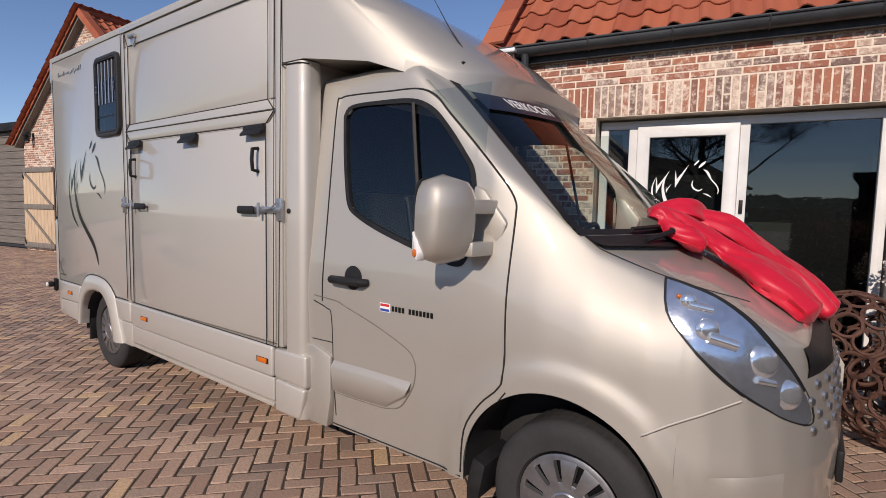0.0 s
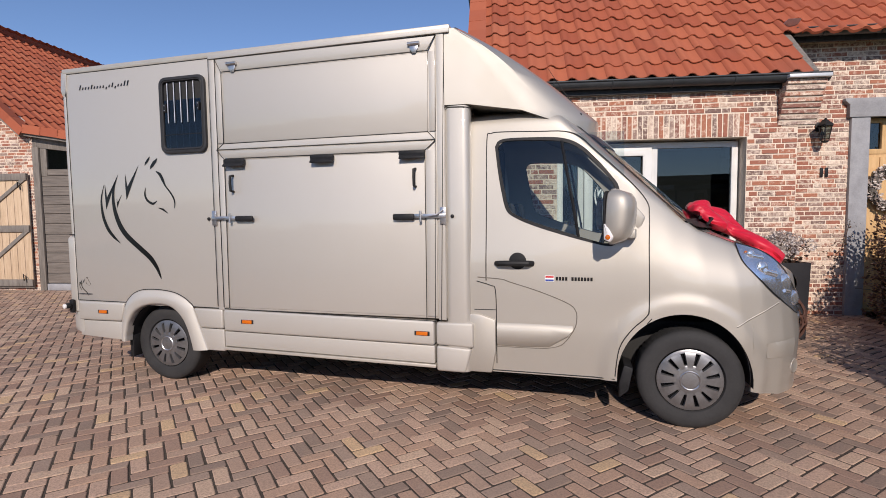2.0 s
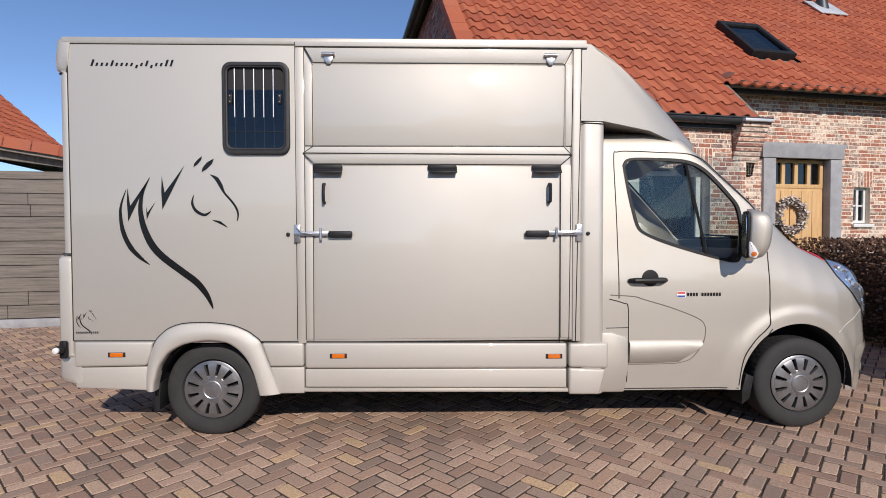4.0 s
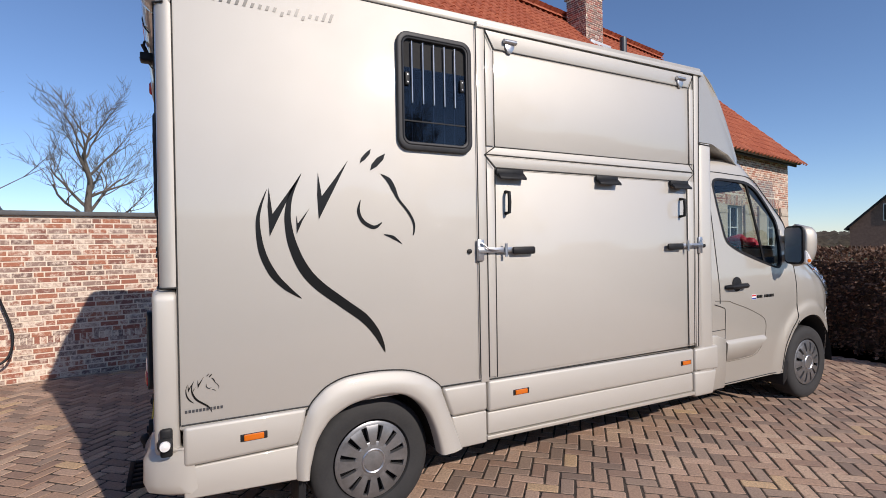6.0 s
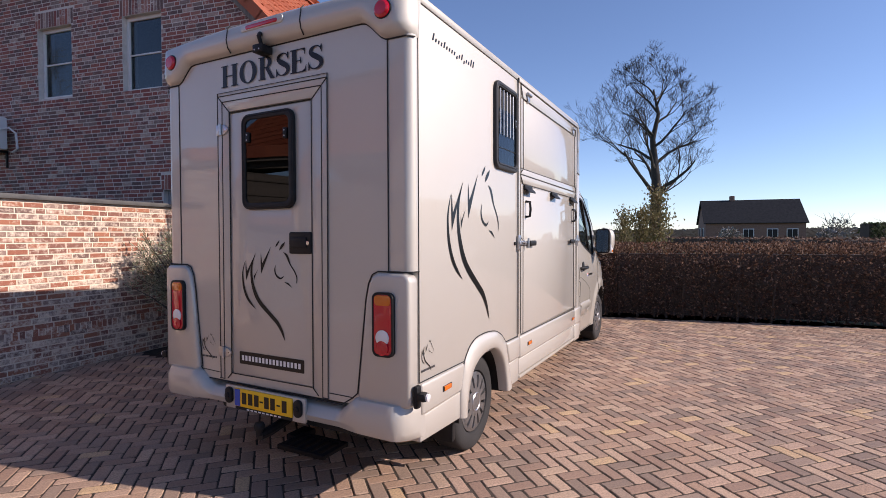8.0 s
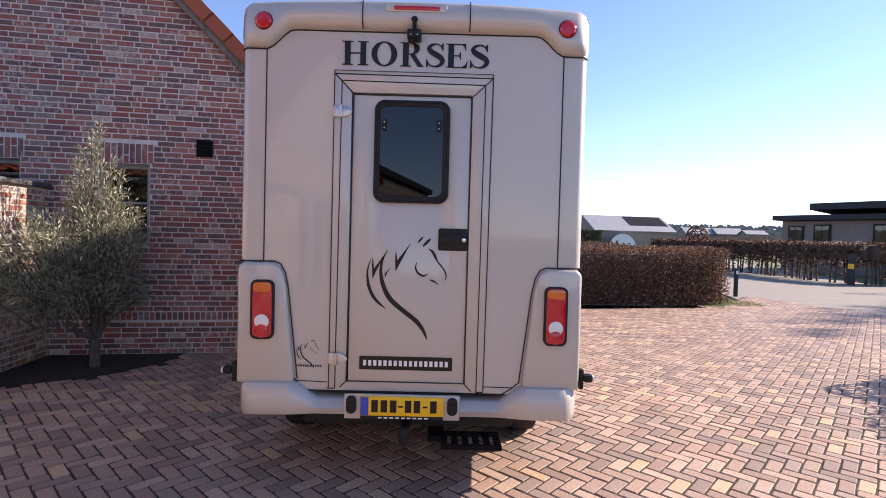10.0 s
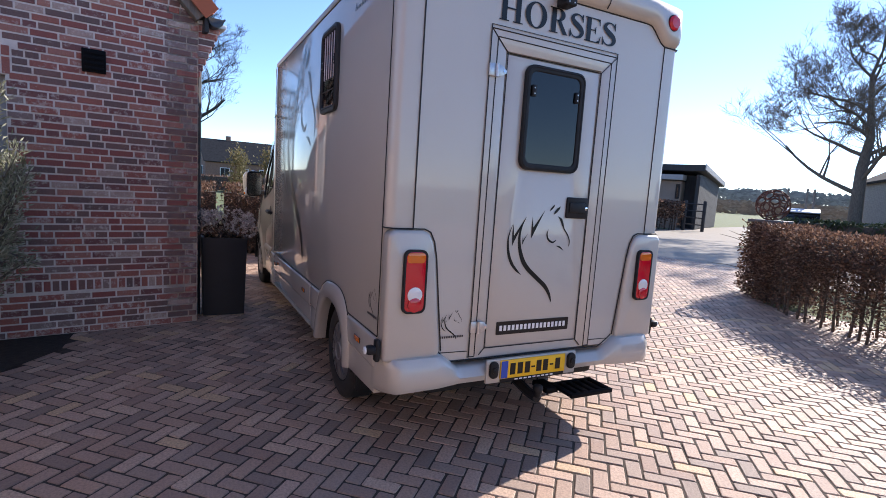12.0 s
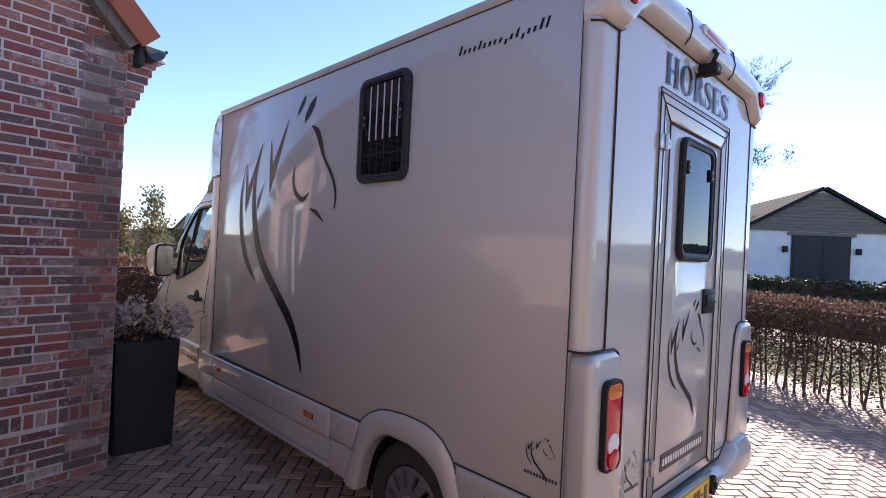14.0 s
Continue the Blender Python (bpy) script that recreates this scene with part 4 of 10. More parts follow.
# company name: dark slanted bars in the manner of script
for o, ux, off, L_ in (((-0.768, 0, 2.634), (1, 0, 0), (0, -0.0025, 0), 0.575), ((-0.262, 2.05, 2.615), (-1, 0, 0), (0, 0.0025, 0), 0.52)):
    ux_ = Vector(ux)
    for i in range(17):
        b = bmesh.new()
        hgt = 0.044 if i in (0, 15, 16) else (0.038 if i in (4, 11) else 0.022)
        a = Vector(o) + Vector(off) + ux_ * (L_ * i / 17) + Vector((0, 0, -0.014 if i in (9, 12) else 0.0))
        sl = ux_ * hgt * 0.35
        w = ux_ * L_ / 17 * 0.42
        b.faces.new([b.verts.new(a), b.verts.new(a + w), b.verts.new(a + w + sl + Vector((0, 0, hgt))), b.verts.new(a + sl + Vector((0, 0, hgt)))])
        part("name_bar", b, vinyl, truck, sharp=0)


def text_mesh(text, size, material, m, parent, label, serif=False, extrude=0.0006, width=None, bold=0.0, name="lettering", more=None):
    cu = bpy.data.curves.new("lettering", "FONT")
    cu.body, cu.size, cu.align_x, cu.align_y, cu.extrude = text, 1.0, "CENTER", "CENTER", 0.001
    cu.offset = bold
    ob = bpy.data.objects.new("lettering", cu)
    scene.collection.objects.link(ob)
    me = bpy.data.meshes.new_from_object(ob)
    bpy.data.objects.remove(ob)
    bpy.data.curves.remove(cu)
    b = bmesh.new()
    b.from_mesh(me)
    bpy.data.meshes.remove(me)
    xs = [w.co.x for w in b.verts]
    ys = [w.co.y for w in b.verts]
    sx = (width / (max(xs) - min(xs))) if width else size
    sy = size / (max(ys) - min(ys))
    cx, cy = (max(xs) + min(xs)) / 2, (max(ys) + min(ys)) / 2
    for w in b.verts:
        w.co = Vector(((w.co.x - cx) * sx, (w.co.y - cy) * sy, w.co.z * extrude / 0.001))
    b.transform(m)
    if more is not None:
        join(b, more)
    return part(name, b, material, parent, label, sharp=0)


# HORSES: six bold letters with thick stems, hairlines and serifs
def ring_of(bm, place, c, outer, inner, a0=0, a1=360, n=36):
    A = [bm.verts.new(place(c[0] + outer[0] * math.cos(radians(a0 + (a1 - a0) * i / n)), c[1] + outer[1] * math.sin(radians(a0 + (a1 - a0) * i / n)))) for i in range(n + 1)]
    B = [bm.verts.new(place(c[0] + inner[0] * math.cos(radians(a0 + (a1 - a0) * i / n)), c[1] + inner[1] * math.sin(radians(a0 + (a1 - a0) * i / n)))) for i in range(n + 1)]
    for i in range(n):
        bm.faces.new((A[i], A[i + 1], B[i + 1], B[i]))


def serif_letter(ch, place):
    b = bmesh.new()

    def poly(*pts):
        b.faces.new([b.verts.new(place(*p)) for p in pts])

    def bar(x0, y0, x1, y1):
        poly((x0, y0), (x1, y0), (x1, y1), (x0, y1))

    if ch == "H":
        for x in (0.11, 0.76):
            bar(x, 0.03, x + 0.24, 0.97)
            for y in (0.0, 0.955):
                bar(x - 0.11, y, x + 0.35, y + 0.045)
        bar(0.35, 0.475, 0.76, 0.53)
    elif ch == "O":
        ring_of(b, place, (0.5425, 0.5), (0.5425, 0.515), (0.295, 0.46))
    elif ch == "R":
        bar(0.11, 0.03, 0.35, 0.97)
        bar(0.0, 0.0, 0.46, 0.045)
        bar(0.0, 0.955, 0.45, 1.0)
        ring_of(b, place, (0.45, 0.75), (0.36, 0.25), (0.13, 0.205), -90, 90, 20)
        bar(0.35, 0.5, 0.45, 0.545)
        poly((0.40, 0.53), (0.60, 0.53), (0.93, 0.06), (1.01, 0.0), (0.74, 0.0))
    elif ch == "S":
        stroke(b, [(0.66, 0.74), (0.58, 0.90), (0.42, 0.965), (0.23, 0.90), (0.16, 0.76), (0.26, 0.63), (0.43, 0.52), (0.60, 0.40), (0.66, 0.24), (0.56, 0.09), (0.36, 0.035), (0.18, 0.10), (0.08, 0.28)], [0.02, 0.05, 0.055, 0.12, 0.17, 0.21, 0.23, 0.21, 0.17, 0.12, 0.055, 0.05, 0.02], place)
        poly((0.645, 1.0), (0.69, 1.0), (0.69, 0.68), (0.66, 0.68), (0.61, 0.90))
        poly((0.05, 0.0), (0.095, 0.0), (0.14, 0.11), (0.08, 0.34), (0.05, 0.34))
    elif ch == "E":
        bar(0.10, 0.03, 0.34, 0.97)
        bar(0.0, 0.955, 0.84, 1.0)
        bar(0.0, 0.0, 0.86, 0.045)
        bar(0.34, 0.48, 0.60, 0.525)
        poly((0.84, 1.0), (0.66, 0.96), (0.78, 0.88), (0.82, 0.72), (0.85, 0.72))
        poly((0.66, 0.04), (0.87, 0.0), (0.92, 0.29), (0.89, 0.29), (0.82, 0.13))
        poly((0.60, 0.66), (0.565, 0.55), (0.565, 0.455), (0.60, 0.345), (0.63, 0.345), (0.63, 0.66))
    return b


for ch, y_left, fit_w in (("H", 1.460, 1.0), ("O", 1.288, 1.0), ("R", 1.117, 1.0), ("S", 0.972, 1.12), ("E", 0.848, 1.0), ("S", 0.713, 1.16)):
    part("letter", serif_letter(ch, lambda x, y: (-1.0035, y_left - x * 0.141 * fit_w, 2.502 + y * 0.141)), vinyl, truck, "black serif letter " + ch, sharp=0)
st = part("sticker", prism(round_rect(0.762, 0.695, 1.320, 0.776, 0.006), "x", -1.0035, -1.0005), vinyl, door, "black sticker with pale bars")
for i in range(17):
    y = 1.297 - i * 0.0306
    part("sticker_bar", box((-1.0045, y - 0.019, 0.719), (-1.003, y, 0.752)), white_vinyl, st, sharp=0)

# ---- the cab: analytic shell, then openings cut through it ----
def lerp_table(x, table):
    for (a, p), (b, q) in zip(table, table[1:]):
        if x <= b:
            t = max(0.0, (x - a) / (b - a))
            return p + (q - p) * t
    return table[-1][1]


PLAN = [(2.7, 1.0), (4.25, 1.005), (4.45, 0.995), (4.65, 0.965), (4.80, 0.915), (4.92, 0.84), (5.01, 0.745), (5.08, 0.63), (5.13, 0.49), (5.165, 0.32), (5.18, 0.12), (5.185, 0.0)]


def half_width(x, z):
    lean = 0.05 * max(0.0, (z - 0.62) / 0.4) if z > 0.62 else 0.04 * (0.62 - z)
    w = lerp_table(x + (lean if x > 4.3 else lean * max(0.0, (x - 3.9) / 0.4)), PLAN)
    if z > 1.12:
        w -= 0.105 * min(1.2, (z - 1.12) / 1.0) ** 1.25
    if z < 0.62:
        w -= 0.03 * (0.62 - z) / 0.32
    if z > 0.92:
        w -= 0.12 * ((z - 0.92) / 0.34) ** 2 * min(1.0, max(0.0, (x - 3.95) / 0.65)) ** 1.5
    # the waist crease over the wheel
    w += 0.012 * math.exp(-(((z - 1.02) / 0.22) ** 2))
    # flare round the wheel opening
    r_ = math.hypot((x - 4.285) / 0.42, (z - 0.345) / 0.452)
    f = min(1.0, max(0.0, (1.30 - r_) / 0.14)) if z > 0.25 else 0.0
    w += 0.020 * f * f * (3 - 2 * f)
    return max(w - 0.015 * min(1.0, w / 0.3), 0.0)


def top_z(x, e):
    """Height of roof, windscreen and bonnet at e from the middle line."""
    roof = 2.335 - 0.15 * (e / 0.86) ** 2.4 - 0.05 * max(0.0, x - 3.3)
    screen = 1.355 + 0.90 * (4.56 - 0.20 * (e / 0.88) ** 2.2 - x)
    hood = 1.385 - 0.46 * (x - 4.45) - 0.55 * max(0.0, x - 4.82) ** 1.6 - 0.075 * (e / 0.9) ** 2.5 - 1.4 * max(0.0, x - 5.02) ** 1.5
    return max(min(roof, screen), hood)


def cab_section(x, shrink=0.0):
    zb = 0.305 if x < 4.6 else 0.30 - 0.06 * min(1.0, (x - 4.6) / 0.3)
    # wheel opening
    q = 1 - ((x - 4.285) / 0.42) ** 2
    if q > 0:
        zb = max(zb, 0.345 + 0.452 * math.sqrt(q))
    lo, hi = zb, 2.4
    for _ in range(40):
        mid = (lo + hi) / 2
        if mid < top_z(x, half_width(x, mid)):
            lo = mid
        else:
            hi = mid
    zs = lo
    es = half_width(x, zs)
    pts = [(half_width(x, zb + (zs - zb) * i / 44), zb + (zs - zb) * i / 44) for i in range(45)]
    pts += [(es * (1 - i / 30), top_z(x, es * (1 - i / 30))) for i in range(1, 31)]
    for _ in range(3):
        pts = [pts[0]] + [((a[0] + 2 * b[0] + c_[0]) / 4, (a[1] + 2 * b[1] + c_[1]) / 4) for a, b, c_ in zip(pts, pts[1:], pts[2:])] + [pts[-1]]
    return pts


def side_y(x, z, off=0.0):
    return YC - half_width(x, z) - off


CAB_X = sorted([4.285 - 0.4199 * math.cos(math.pi * i / 40) for i in range(41)] + [3.864, 4.706] + [x for x in [2.79 + 0.04 * i for i in range(47)] + [4.67 + 0.02 * i for i in range(1, 23)] + [5.12 + 0.008 * i for i in range(1, 8)] if abs(x - 4.285) > 0.43])


def cab_shell(x_list=CAB_X):
    b = bmesh.new()
    rings = []
    for x in x_list:
        h_ = cab_section(x)
        rings.append([b.verts.new((x, YC - e, z)) for e, z in h_] + [b.verts.new((x, YC + e, z)) for e, z in h_[-2::-1]])
    for p, q in zip(rings, rings[1:]):
        for j in range(len(p) - 1):
            b.faces.new((p[j], q[j], q[j + 1], p[j + 1]))
    bmesh.ops.recalc_face_normals(b, faces=b.faces)
    return b


GLASS = [(3.018, 1.957), (3.07, 2.007), (3.29, 2.006), (3.48, 1.990), (3.60, 1.938), (3.70, 1.842), (3.795, 1.73), (3.848, 1.65), (3.87, 1.50), (3.86, 1.35), (3.835, 1.275), (3.785, 1.258), (3.69, 1.280), (3.51, 1.334), (3.31, 1.398), (3.165, 1.458), (3.108, 1.51), (3.075, 1.63), (3.045, 1.78)]


def grow(poly, d):
    cx, cz = sum(p[0] for p in poly) / len(poly), sum(p[1] for p in poly) / len(poly)
    return [(x + d * (x - cx) / math.hypot(x - cx, z - cz), z + d * (z - cz) / math.hypot(x - cx, z - cz)) for x, z in poly]


def screen_point(e, f):
    """On the windscreen: e from the middle, f from its foot (0) to its head (1)."""
    zt = 2.115 - 0.02 * abs(e)
    foot = 4.50 - 0.20 * (abs(e) / 0.88) ** 2.2
    head = 4.56 - 0.20 * (abs(e) / 0.88) ** 2.2 - (zt - 1.355) / 0.90
    x = foot + (head - foot) * f
    return Vector((x, YC + e, top_z(x, abs(e))))


def screen_loop(m=0.0):
    lo, hi = 0.865 - m, 0.745 - m
    pts = [screen_point(-lo + 2 * lo * i / 12, 0.0 + m * 0.9) for i in range(13)]
    pts += [screen_point(lo + (hi - lo) * i / 6, 0.08 + 0.84 * i / 6) for i in range(7)]
    pts += [screen_point(hi - 2 * hi * i / 12, 1.0 - m * 0.9) for i in range(13)]
    pts += [screen_point(-hi - (lo - hi) * i / 6, 0.92 - 0.84 * i / 6) for i in range(7)]
    return pts


cutters = []


def cutter(b):
    bmesh.ops.recalc_face_normals(b, faces=b.faces)
    me = bpy.data.meshes.new("cut")
    b.to_mesh(me)
    b.free()
    ob = bpy.data.objects.new("cut", me)
    scene.collection.objects.link(ob)
    cutters.append(ob)
    return ob


def cut_shell():
    """The shell with thickness and its openings, worked out once into one plain mesh."""
    me = bpy.data.meshes.new("shell")
    b = cab_shell()
    b.to_mesh(me)
    b.free()
    ob = bpy.data.objects.new("shell", me)
    scene.collection.objects.link(ob)
    sol = ob.modifiers.new("thick", "SOLIDIFY")
    sol.thickness, sol.offset = 0.012, -1
    cut = [cutter(prism(GLASS, "y", -0.5, 0.6)), cutter(prism(GLASS, "y", 1.5, 2.6))]
    b = bmesh.new()
    loop = screen_loop()
    d = Vector((0.62, 0, 0.78))
    p = [b.verts.new(v_ + d * 0.2) for v_ in loop]
    q = [b.verts.new(v_ - d * 0.12) for v_ in loop]
    for i in range(len(p)):
        j = (i + 1) % len(p)
        b.faces.new((p[i], p[j], q[j], q[i]))
    b.faces.new(p)
    b.faces.new(q[::-1])
    bmesh.ops.triangulate(b, faces=[f for f in b.faces if len(f.verts) > 4])
    cut.append(cutter(b))
    for c_ in cut:
        md = ob.modifiers.new("open", "BOOLEAN")
        md.operation, md.object, md.solver = "DIFFERENCE", c_, "EXACT"
        md.use_self, md.use_hole_tolerant = True, True
    dg = bpy.context.evaluated_depsgraph_get()
    out = bpy.data.meshes.new_from_object(ob.evaluated_get(dg))
    bpy.data.objects.remove(ob)
    for c_ in cut:
        bpy.data.objects.remove(c_)
    b = bmesh.new()
    b.from_mesh(out)
    bpy.data.meshes.remove(out)
    return b


part("cab_shell", cut_shell(), cab_paint, truck, "champagne cab body", sharp=32)
part("cab_floor", prism([(2.80, 0.34), (3.85, 0.34), (3.85, 0.9), (2.80, 1.1)], "y", 0.10, 1.98, 0.02), unlit_dark, truck, "dark cab interior")
part("cab_back_wall", box((2.70, 0.12, 0.62), (2.80, 1.96, 2.14), 0.02), unlit_dark, truck)
part("dashboard", prism([(3.86, 0.9), (4.35, 0.9), (4.42, 1.30), (4.16, 1.335), (3.98, 1.26), (3.90, 1.12)], "y", 0.16, 1.92, 0.03), black, truck, "black dashboard")
wheel_s = part("steering_wheel", tube([Vector((3.80, 1.52, 1.22)) + Vector((0.10 * math.cos(a) * 0.6, 0.205 * math.sin(a), 0.19 * math.cos(a))) for a in [2 * math.pi * i / 28 for i in range(28)]], 0.017, 8, closed=True), black, truck, "black steering wheel")
for a in (0.5, 2.64, 4.71):
    part("spoke", tube([(3.81, 1.52, 1.21), (3.80 + 0.06 * math.cos(a), 1.52 + 0.2 * math.sin(a), 1.22 + 0.18 * math.cos(a))], 0.014, 6), black, wheel_s)
for y in (0.42, 0.83, 1.52):
    st_ = part("cab_seat", box((3.02, y - 0.21, 0.9), (3.52, y + 0.21, 1.05), 0.05), black, truck, "dark cloth cab seat")
    part("seat_back", prism([(2.98, 1.0), (3.12, 1.02), (3.02, 1.58), (2.92, 1.56)], "y", y - 0.2, y + 0.2, 0.04), black, st_)


# window glass that follows the shell
def side_glass(s):
    b = bmesh.new()
    rows = []
    for k in range(11):
        z = 1.235 + 0.80 * k / 10
        rows.append([b.verts.new((x, yy(s, side_y(x, z, -0.010)), z)) for x in [2.98 + 0.92 * i / 12 for i in range(13)]])
    for p, q in zip(rows, rows[1:]):
        for i in range(12):
            b.faces.new((p[i], p[i + 1], q[i + 1], q[i]))
    return b


def surf_line(pts, s, r=0.005, closed=False, off=0.0, n=5, mat_=None, name="door_seam", parent=None, dens=5):
    P = [(p[0], 0, p[1]) for p in pts] + ([(pts[0][0], 0, pts[0][1])] if closed else [])
    Q = smooth_line(P, dens) if dens > 1 else [Vector(p) for p in P]
    part(name, tube([(p.x, yy(s, side_y(p.x, p.z, off)), p.z) for p in Q], r, n), mat_ or seam_black, parent or truck)


def ribbon(pts_in, pts_out, s, off):
    b = bmesh.new()
    A = smooth_line([(p[0], 0, p[1]) for p in pts_in + pts_in[:1]], 5)
    B = smooth_line([(p[0], 0, p[1]) for p in pts_out + pts_out[:1]], 5)
    va = [b.verts.new((p.x, yy(s, side_y(p.x, p.z, off)), p.z)) for p in A]
    vb = [b.verts.new((p.x, yy(s, side_y(p.x, p.z, off)), p.z)) for p in B]
    vc = [b.verts.new((p.x, yy(s, side_y(p.x, p.z, -0.02)), p.z)) for p in A]
    for i in range(len(A) - 1):
        b.faces.new((va[i], va[i + 1], vb[i + 1], vb[i]))
        b.faces.new((va[i], vc[i], vc[i + 1], va[i + 1]))
    return b


DOOR = [(2.95, 0.99), (2.947, 1.6), (2.943, 2.02), (2.972, 2.066), (3.08, 2.072), (3.31, 2.062), (3.50, 2.052), (3.61, 2.008), (3.70, 1.92), (3.84, 1.785), (3.97, 1.65), (4.05, 1.54), (4.062, 1.45), (4.06, 1.20), (4.064, 0.85), (4.045, 0.77), (3.957, 0.68), (3.877, 0.545), (3.851, 0.34)]
for s in (1, -1):
    g_ = part("side_window_glass", side_glass(s), cab_glass, truck, "tinted cab side window")
    g_.visible_shadow = False
    part("window_rubber", ribbon(grow(GLASS, -0.008), grow(GLASS, 0.017), s, 0.0025), black, truck, "black window rubber")
    surf_line([(3.478, 1.985), (3.525, 1.73), (3.575, 1.46), (3.60, 1.31)], s, 0.011, name="window_divider", mat_=black)
    surf_line(DOOR, s, 0.0045, dens=4)
    surf_line([(2.93, 0.318), (3.85, 0.318)], s, 0.004)
    surf_line([(2.887, 1.015), (3.06, 1.003), (3.13, 0.982), (3.335, 0.92), (3.53, 0.842), (3.585, 0.79), (3.592, 0.72), (3.572, 0.65), (3.50, 0.548), (3.42, 0.515), (3.32, 0.505), (3.02, 0.502)], s, 0.0035, mat_=groove_shade)
    surf_line([(2.88, 0.985), (2.985, 0.955), (3.018, 0.922), (3.024, 0.70), (3.022, 0.37)], s, 0.0035)
    surf_line([(2.86, 0.772), (3.02, 0.775)], s, 0.003)
    # door rubbing strip
    b = bmesh.new()
    strip = [(2.87, 0.49), (2.87, 0.665), (3.50, 0.668), (3.585, 0.655), (3.555, 0.585), (3.46, 0.55), (3.1, 0.505)]
    up_ = [(x, z) for x, z in ((3.03, 0.680), (3.2, 0.682), (3.4, 0.682), (3.566, 0.680))]
    dn_ = [(x, z) for x, z in ((3.03, 0.508), (3.2, 0.508), (3.40, 0.516), (3.535, 0.60))]
    va = [b.verts.new((x, yy(s, side_y(x, z, 0.0)), z)) for x, z in up_]
    vb = [b.verts.new((x, yy(s, side_y(x, z, 0.024)), z - 0.028)) for x, z in up_]
    vc = [b.verts.new((x, yy(s, side_y(x, z, 0.018)), z + 0.012)) for x, z in dn_]
    vd = [b.verts.new((x, yy(s, side_y(x, z, 0.0)), z)) for x, z in dn_]
    for p, q in ((va, vb), (vb, vc), (vc, vd)):
        for i in range(3):
            b.faces.new((p[i], p[i + 1], q[i + 1], q[i]))
    b.faces.new((va[3], vd[3], vc[3], vb[3]))
    b.faces.new((va[0], vb[0], vc[0], vd[0]))
    bmesh.ops.recalc_face_normals(b, faces=b.faces)
    part("rubbing_strip", b, cab_paint, truck, sharp=50)
    part("step_corner", prism([(2.80, 0.305), (2.80, 0.74), (2.90, 0.74), (3.02, 0.70), (3.02, 0.47), (2.99, 0.305)], "y", min(yy(s, 0.022), yy(s, 0.09)), max(yy(s, 0.022), yy(s, 0.09)), 0.012), cab_paint, truck)
    # handle
    hy = side_y(3.16, 1.13)
    hb = part("door_handle", tube([(3.024, yy(s, hy - 0.004), 1.118), (3.055, yy(s, hy - 0.034), 1.120), (3.16, yy(s, hy - 0.040), 1.122), (3.26, yy(s, hy - 0.034), 1.122), (3.289, yy(s, hy - 0.004), 1.121)], [0.016, 0.021, 0.022, 0.022, 0.018], 10), black, truck, "black door handle")
    part("handle_cup", lathe([(0, 0.062), (0.004, 0.06), (0.006, 0.05)], (3.18, yy(s, hy + 0.0015), 1.135), (0, -s, 0), 22), black, hb)
    # mirror: arms, shell, glass, indicator
    mc = Vector((3.862, yy(s, -0.118), 1.455))
    swing = Matrix.Translation(mc) @ Matrix.Rotation(radians(-24) * s, 4, "Z") @ Matrix.Translation(-mc)
    mb = bmesh.new()
    rings = []
    for k in range(13):
        t = k / 12
        z = 1.265 + 0.365 * t
        w = 0.115 * (1 - abs(2 * t - 1) ** 5.0) ** 0.42 * (0.90 + 0.10 * math.sin(math.pi * t)) + 0.004
        dpt = (0.075 + 0.02 * t) * (1 - abs(2 * t - 1) ** 3.0) ** 0.5 + 0.004
        ring = []
        for j in range(16):
            a = 2 * math.pi * j / 16
            ca, sa = math.cos(a), math.sin(a)
            px = mc.x - 0.045 + (dpt * 1.45 * sa**0.7 if sa > 0 else 0.022 * sa)
            ring.append(mb.verts.new((px + 0.01 * t, mc.y + w * math.copysign(abs(ca) ** 0.5, ca), z)))
        rings.append(ring)
    for p, q in zip(rings, rings[1:]):
        for j in range(16):
            mb.faces.new((p[j], p[(j + 1) % 16], q[(j + 1) % 16], q[j]))
    mb.faces.new(rings[0])
    mb.faces.new(rings[-1])
    bmesh.ops.recalc_face_normals(mb, faces=mb.faces)
    mb.transform(swing)
    mir = part("wing_mirror", mb, cab_paint, truck, "champagne wing mirror with indicator", sharp=60)
    rim_b = prism(round_rect(mc.y - 0.108, 1.285, mc.y + 0.108, 1.615, 0.05), "x", mc.x - 0.072, mc.x - 0.055, 0.006)
    rim_b.transform(swing)
    part("mirror_rim", rim_b, black, mir)
    mg_b = prism(round_rect(mc.y - 0.095, 1.30, mc.y + 0.095, 1.60, 0.04), "x", mc.x - 0.076, mc.x - 0.0725)
    mg_b.transform(swing)
    part("mirror_glass", mg_b, chrome, mir, "mirror glass")
    in_b = prism([(3.802, 1.30), (3.845, 1.285), (3.862, 1.32), (3.838, 1.37), (3.81, 1.405), (3.800, 1.40)], "y", min(mc.y - s * 0.122, mc.y - s * 0.08), max(mc.y - s * 0.122, mc.y - s * 0.08), 0.01)
    in_b.transform(swing)
    part("mirror_indicator", in_b, white_lens, mir, "clear indicator with orange bulb")
    ib_b = lathe([(0, 0.017), (0.006, 0.015), (0.009, 0.0)], Vector((3.832, mc.y - s * 0.121, 1.318)), (0, -s, 0), 14)
    ib_b.transform(swing)
    part("indicator_bulb", ib_b, amber_lens, mir, "orange bulb")
    ys_ = side_y(4.0, 1.45)
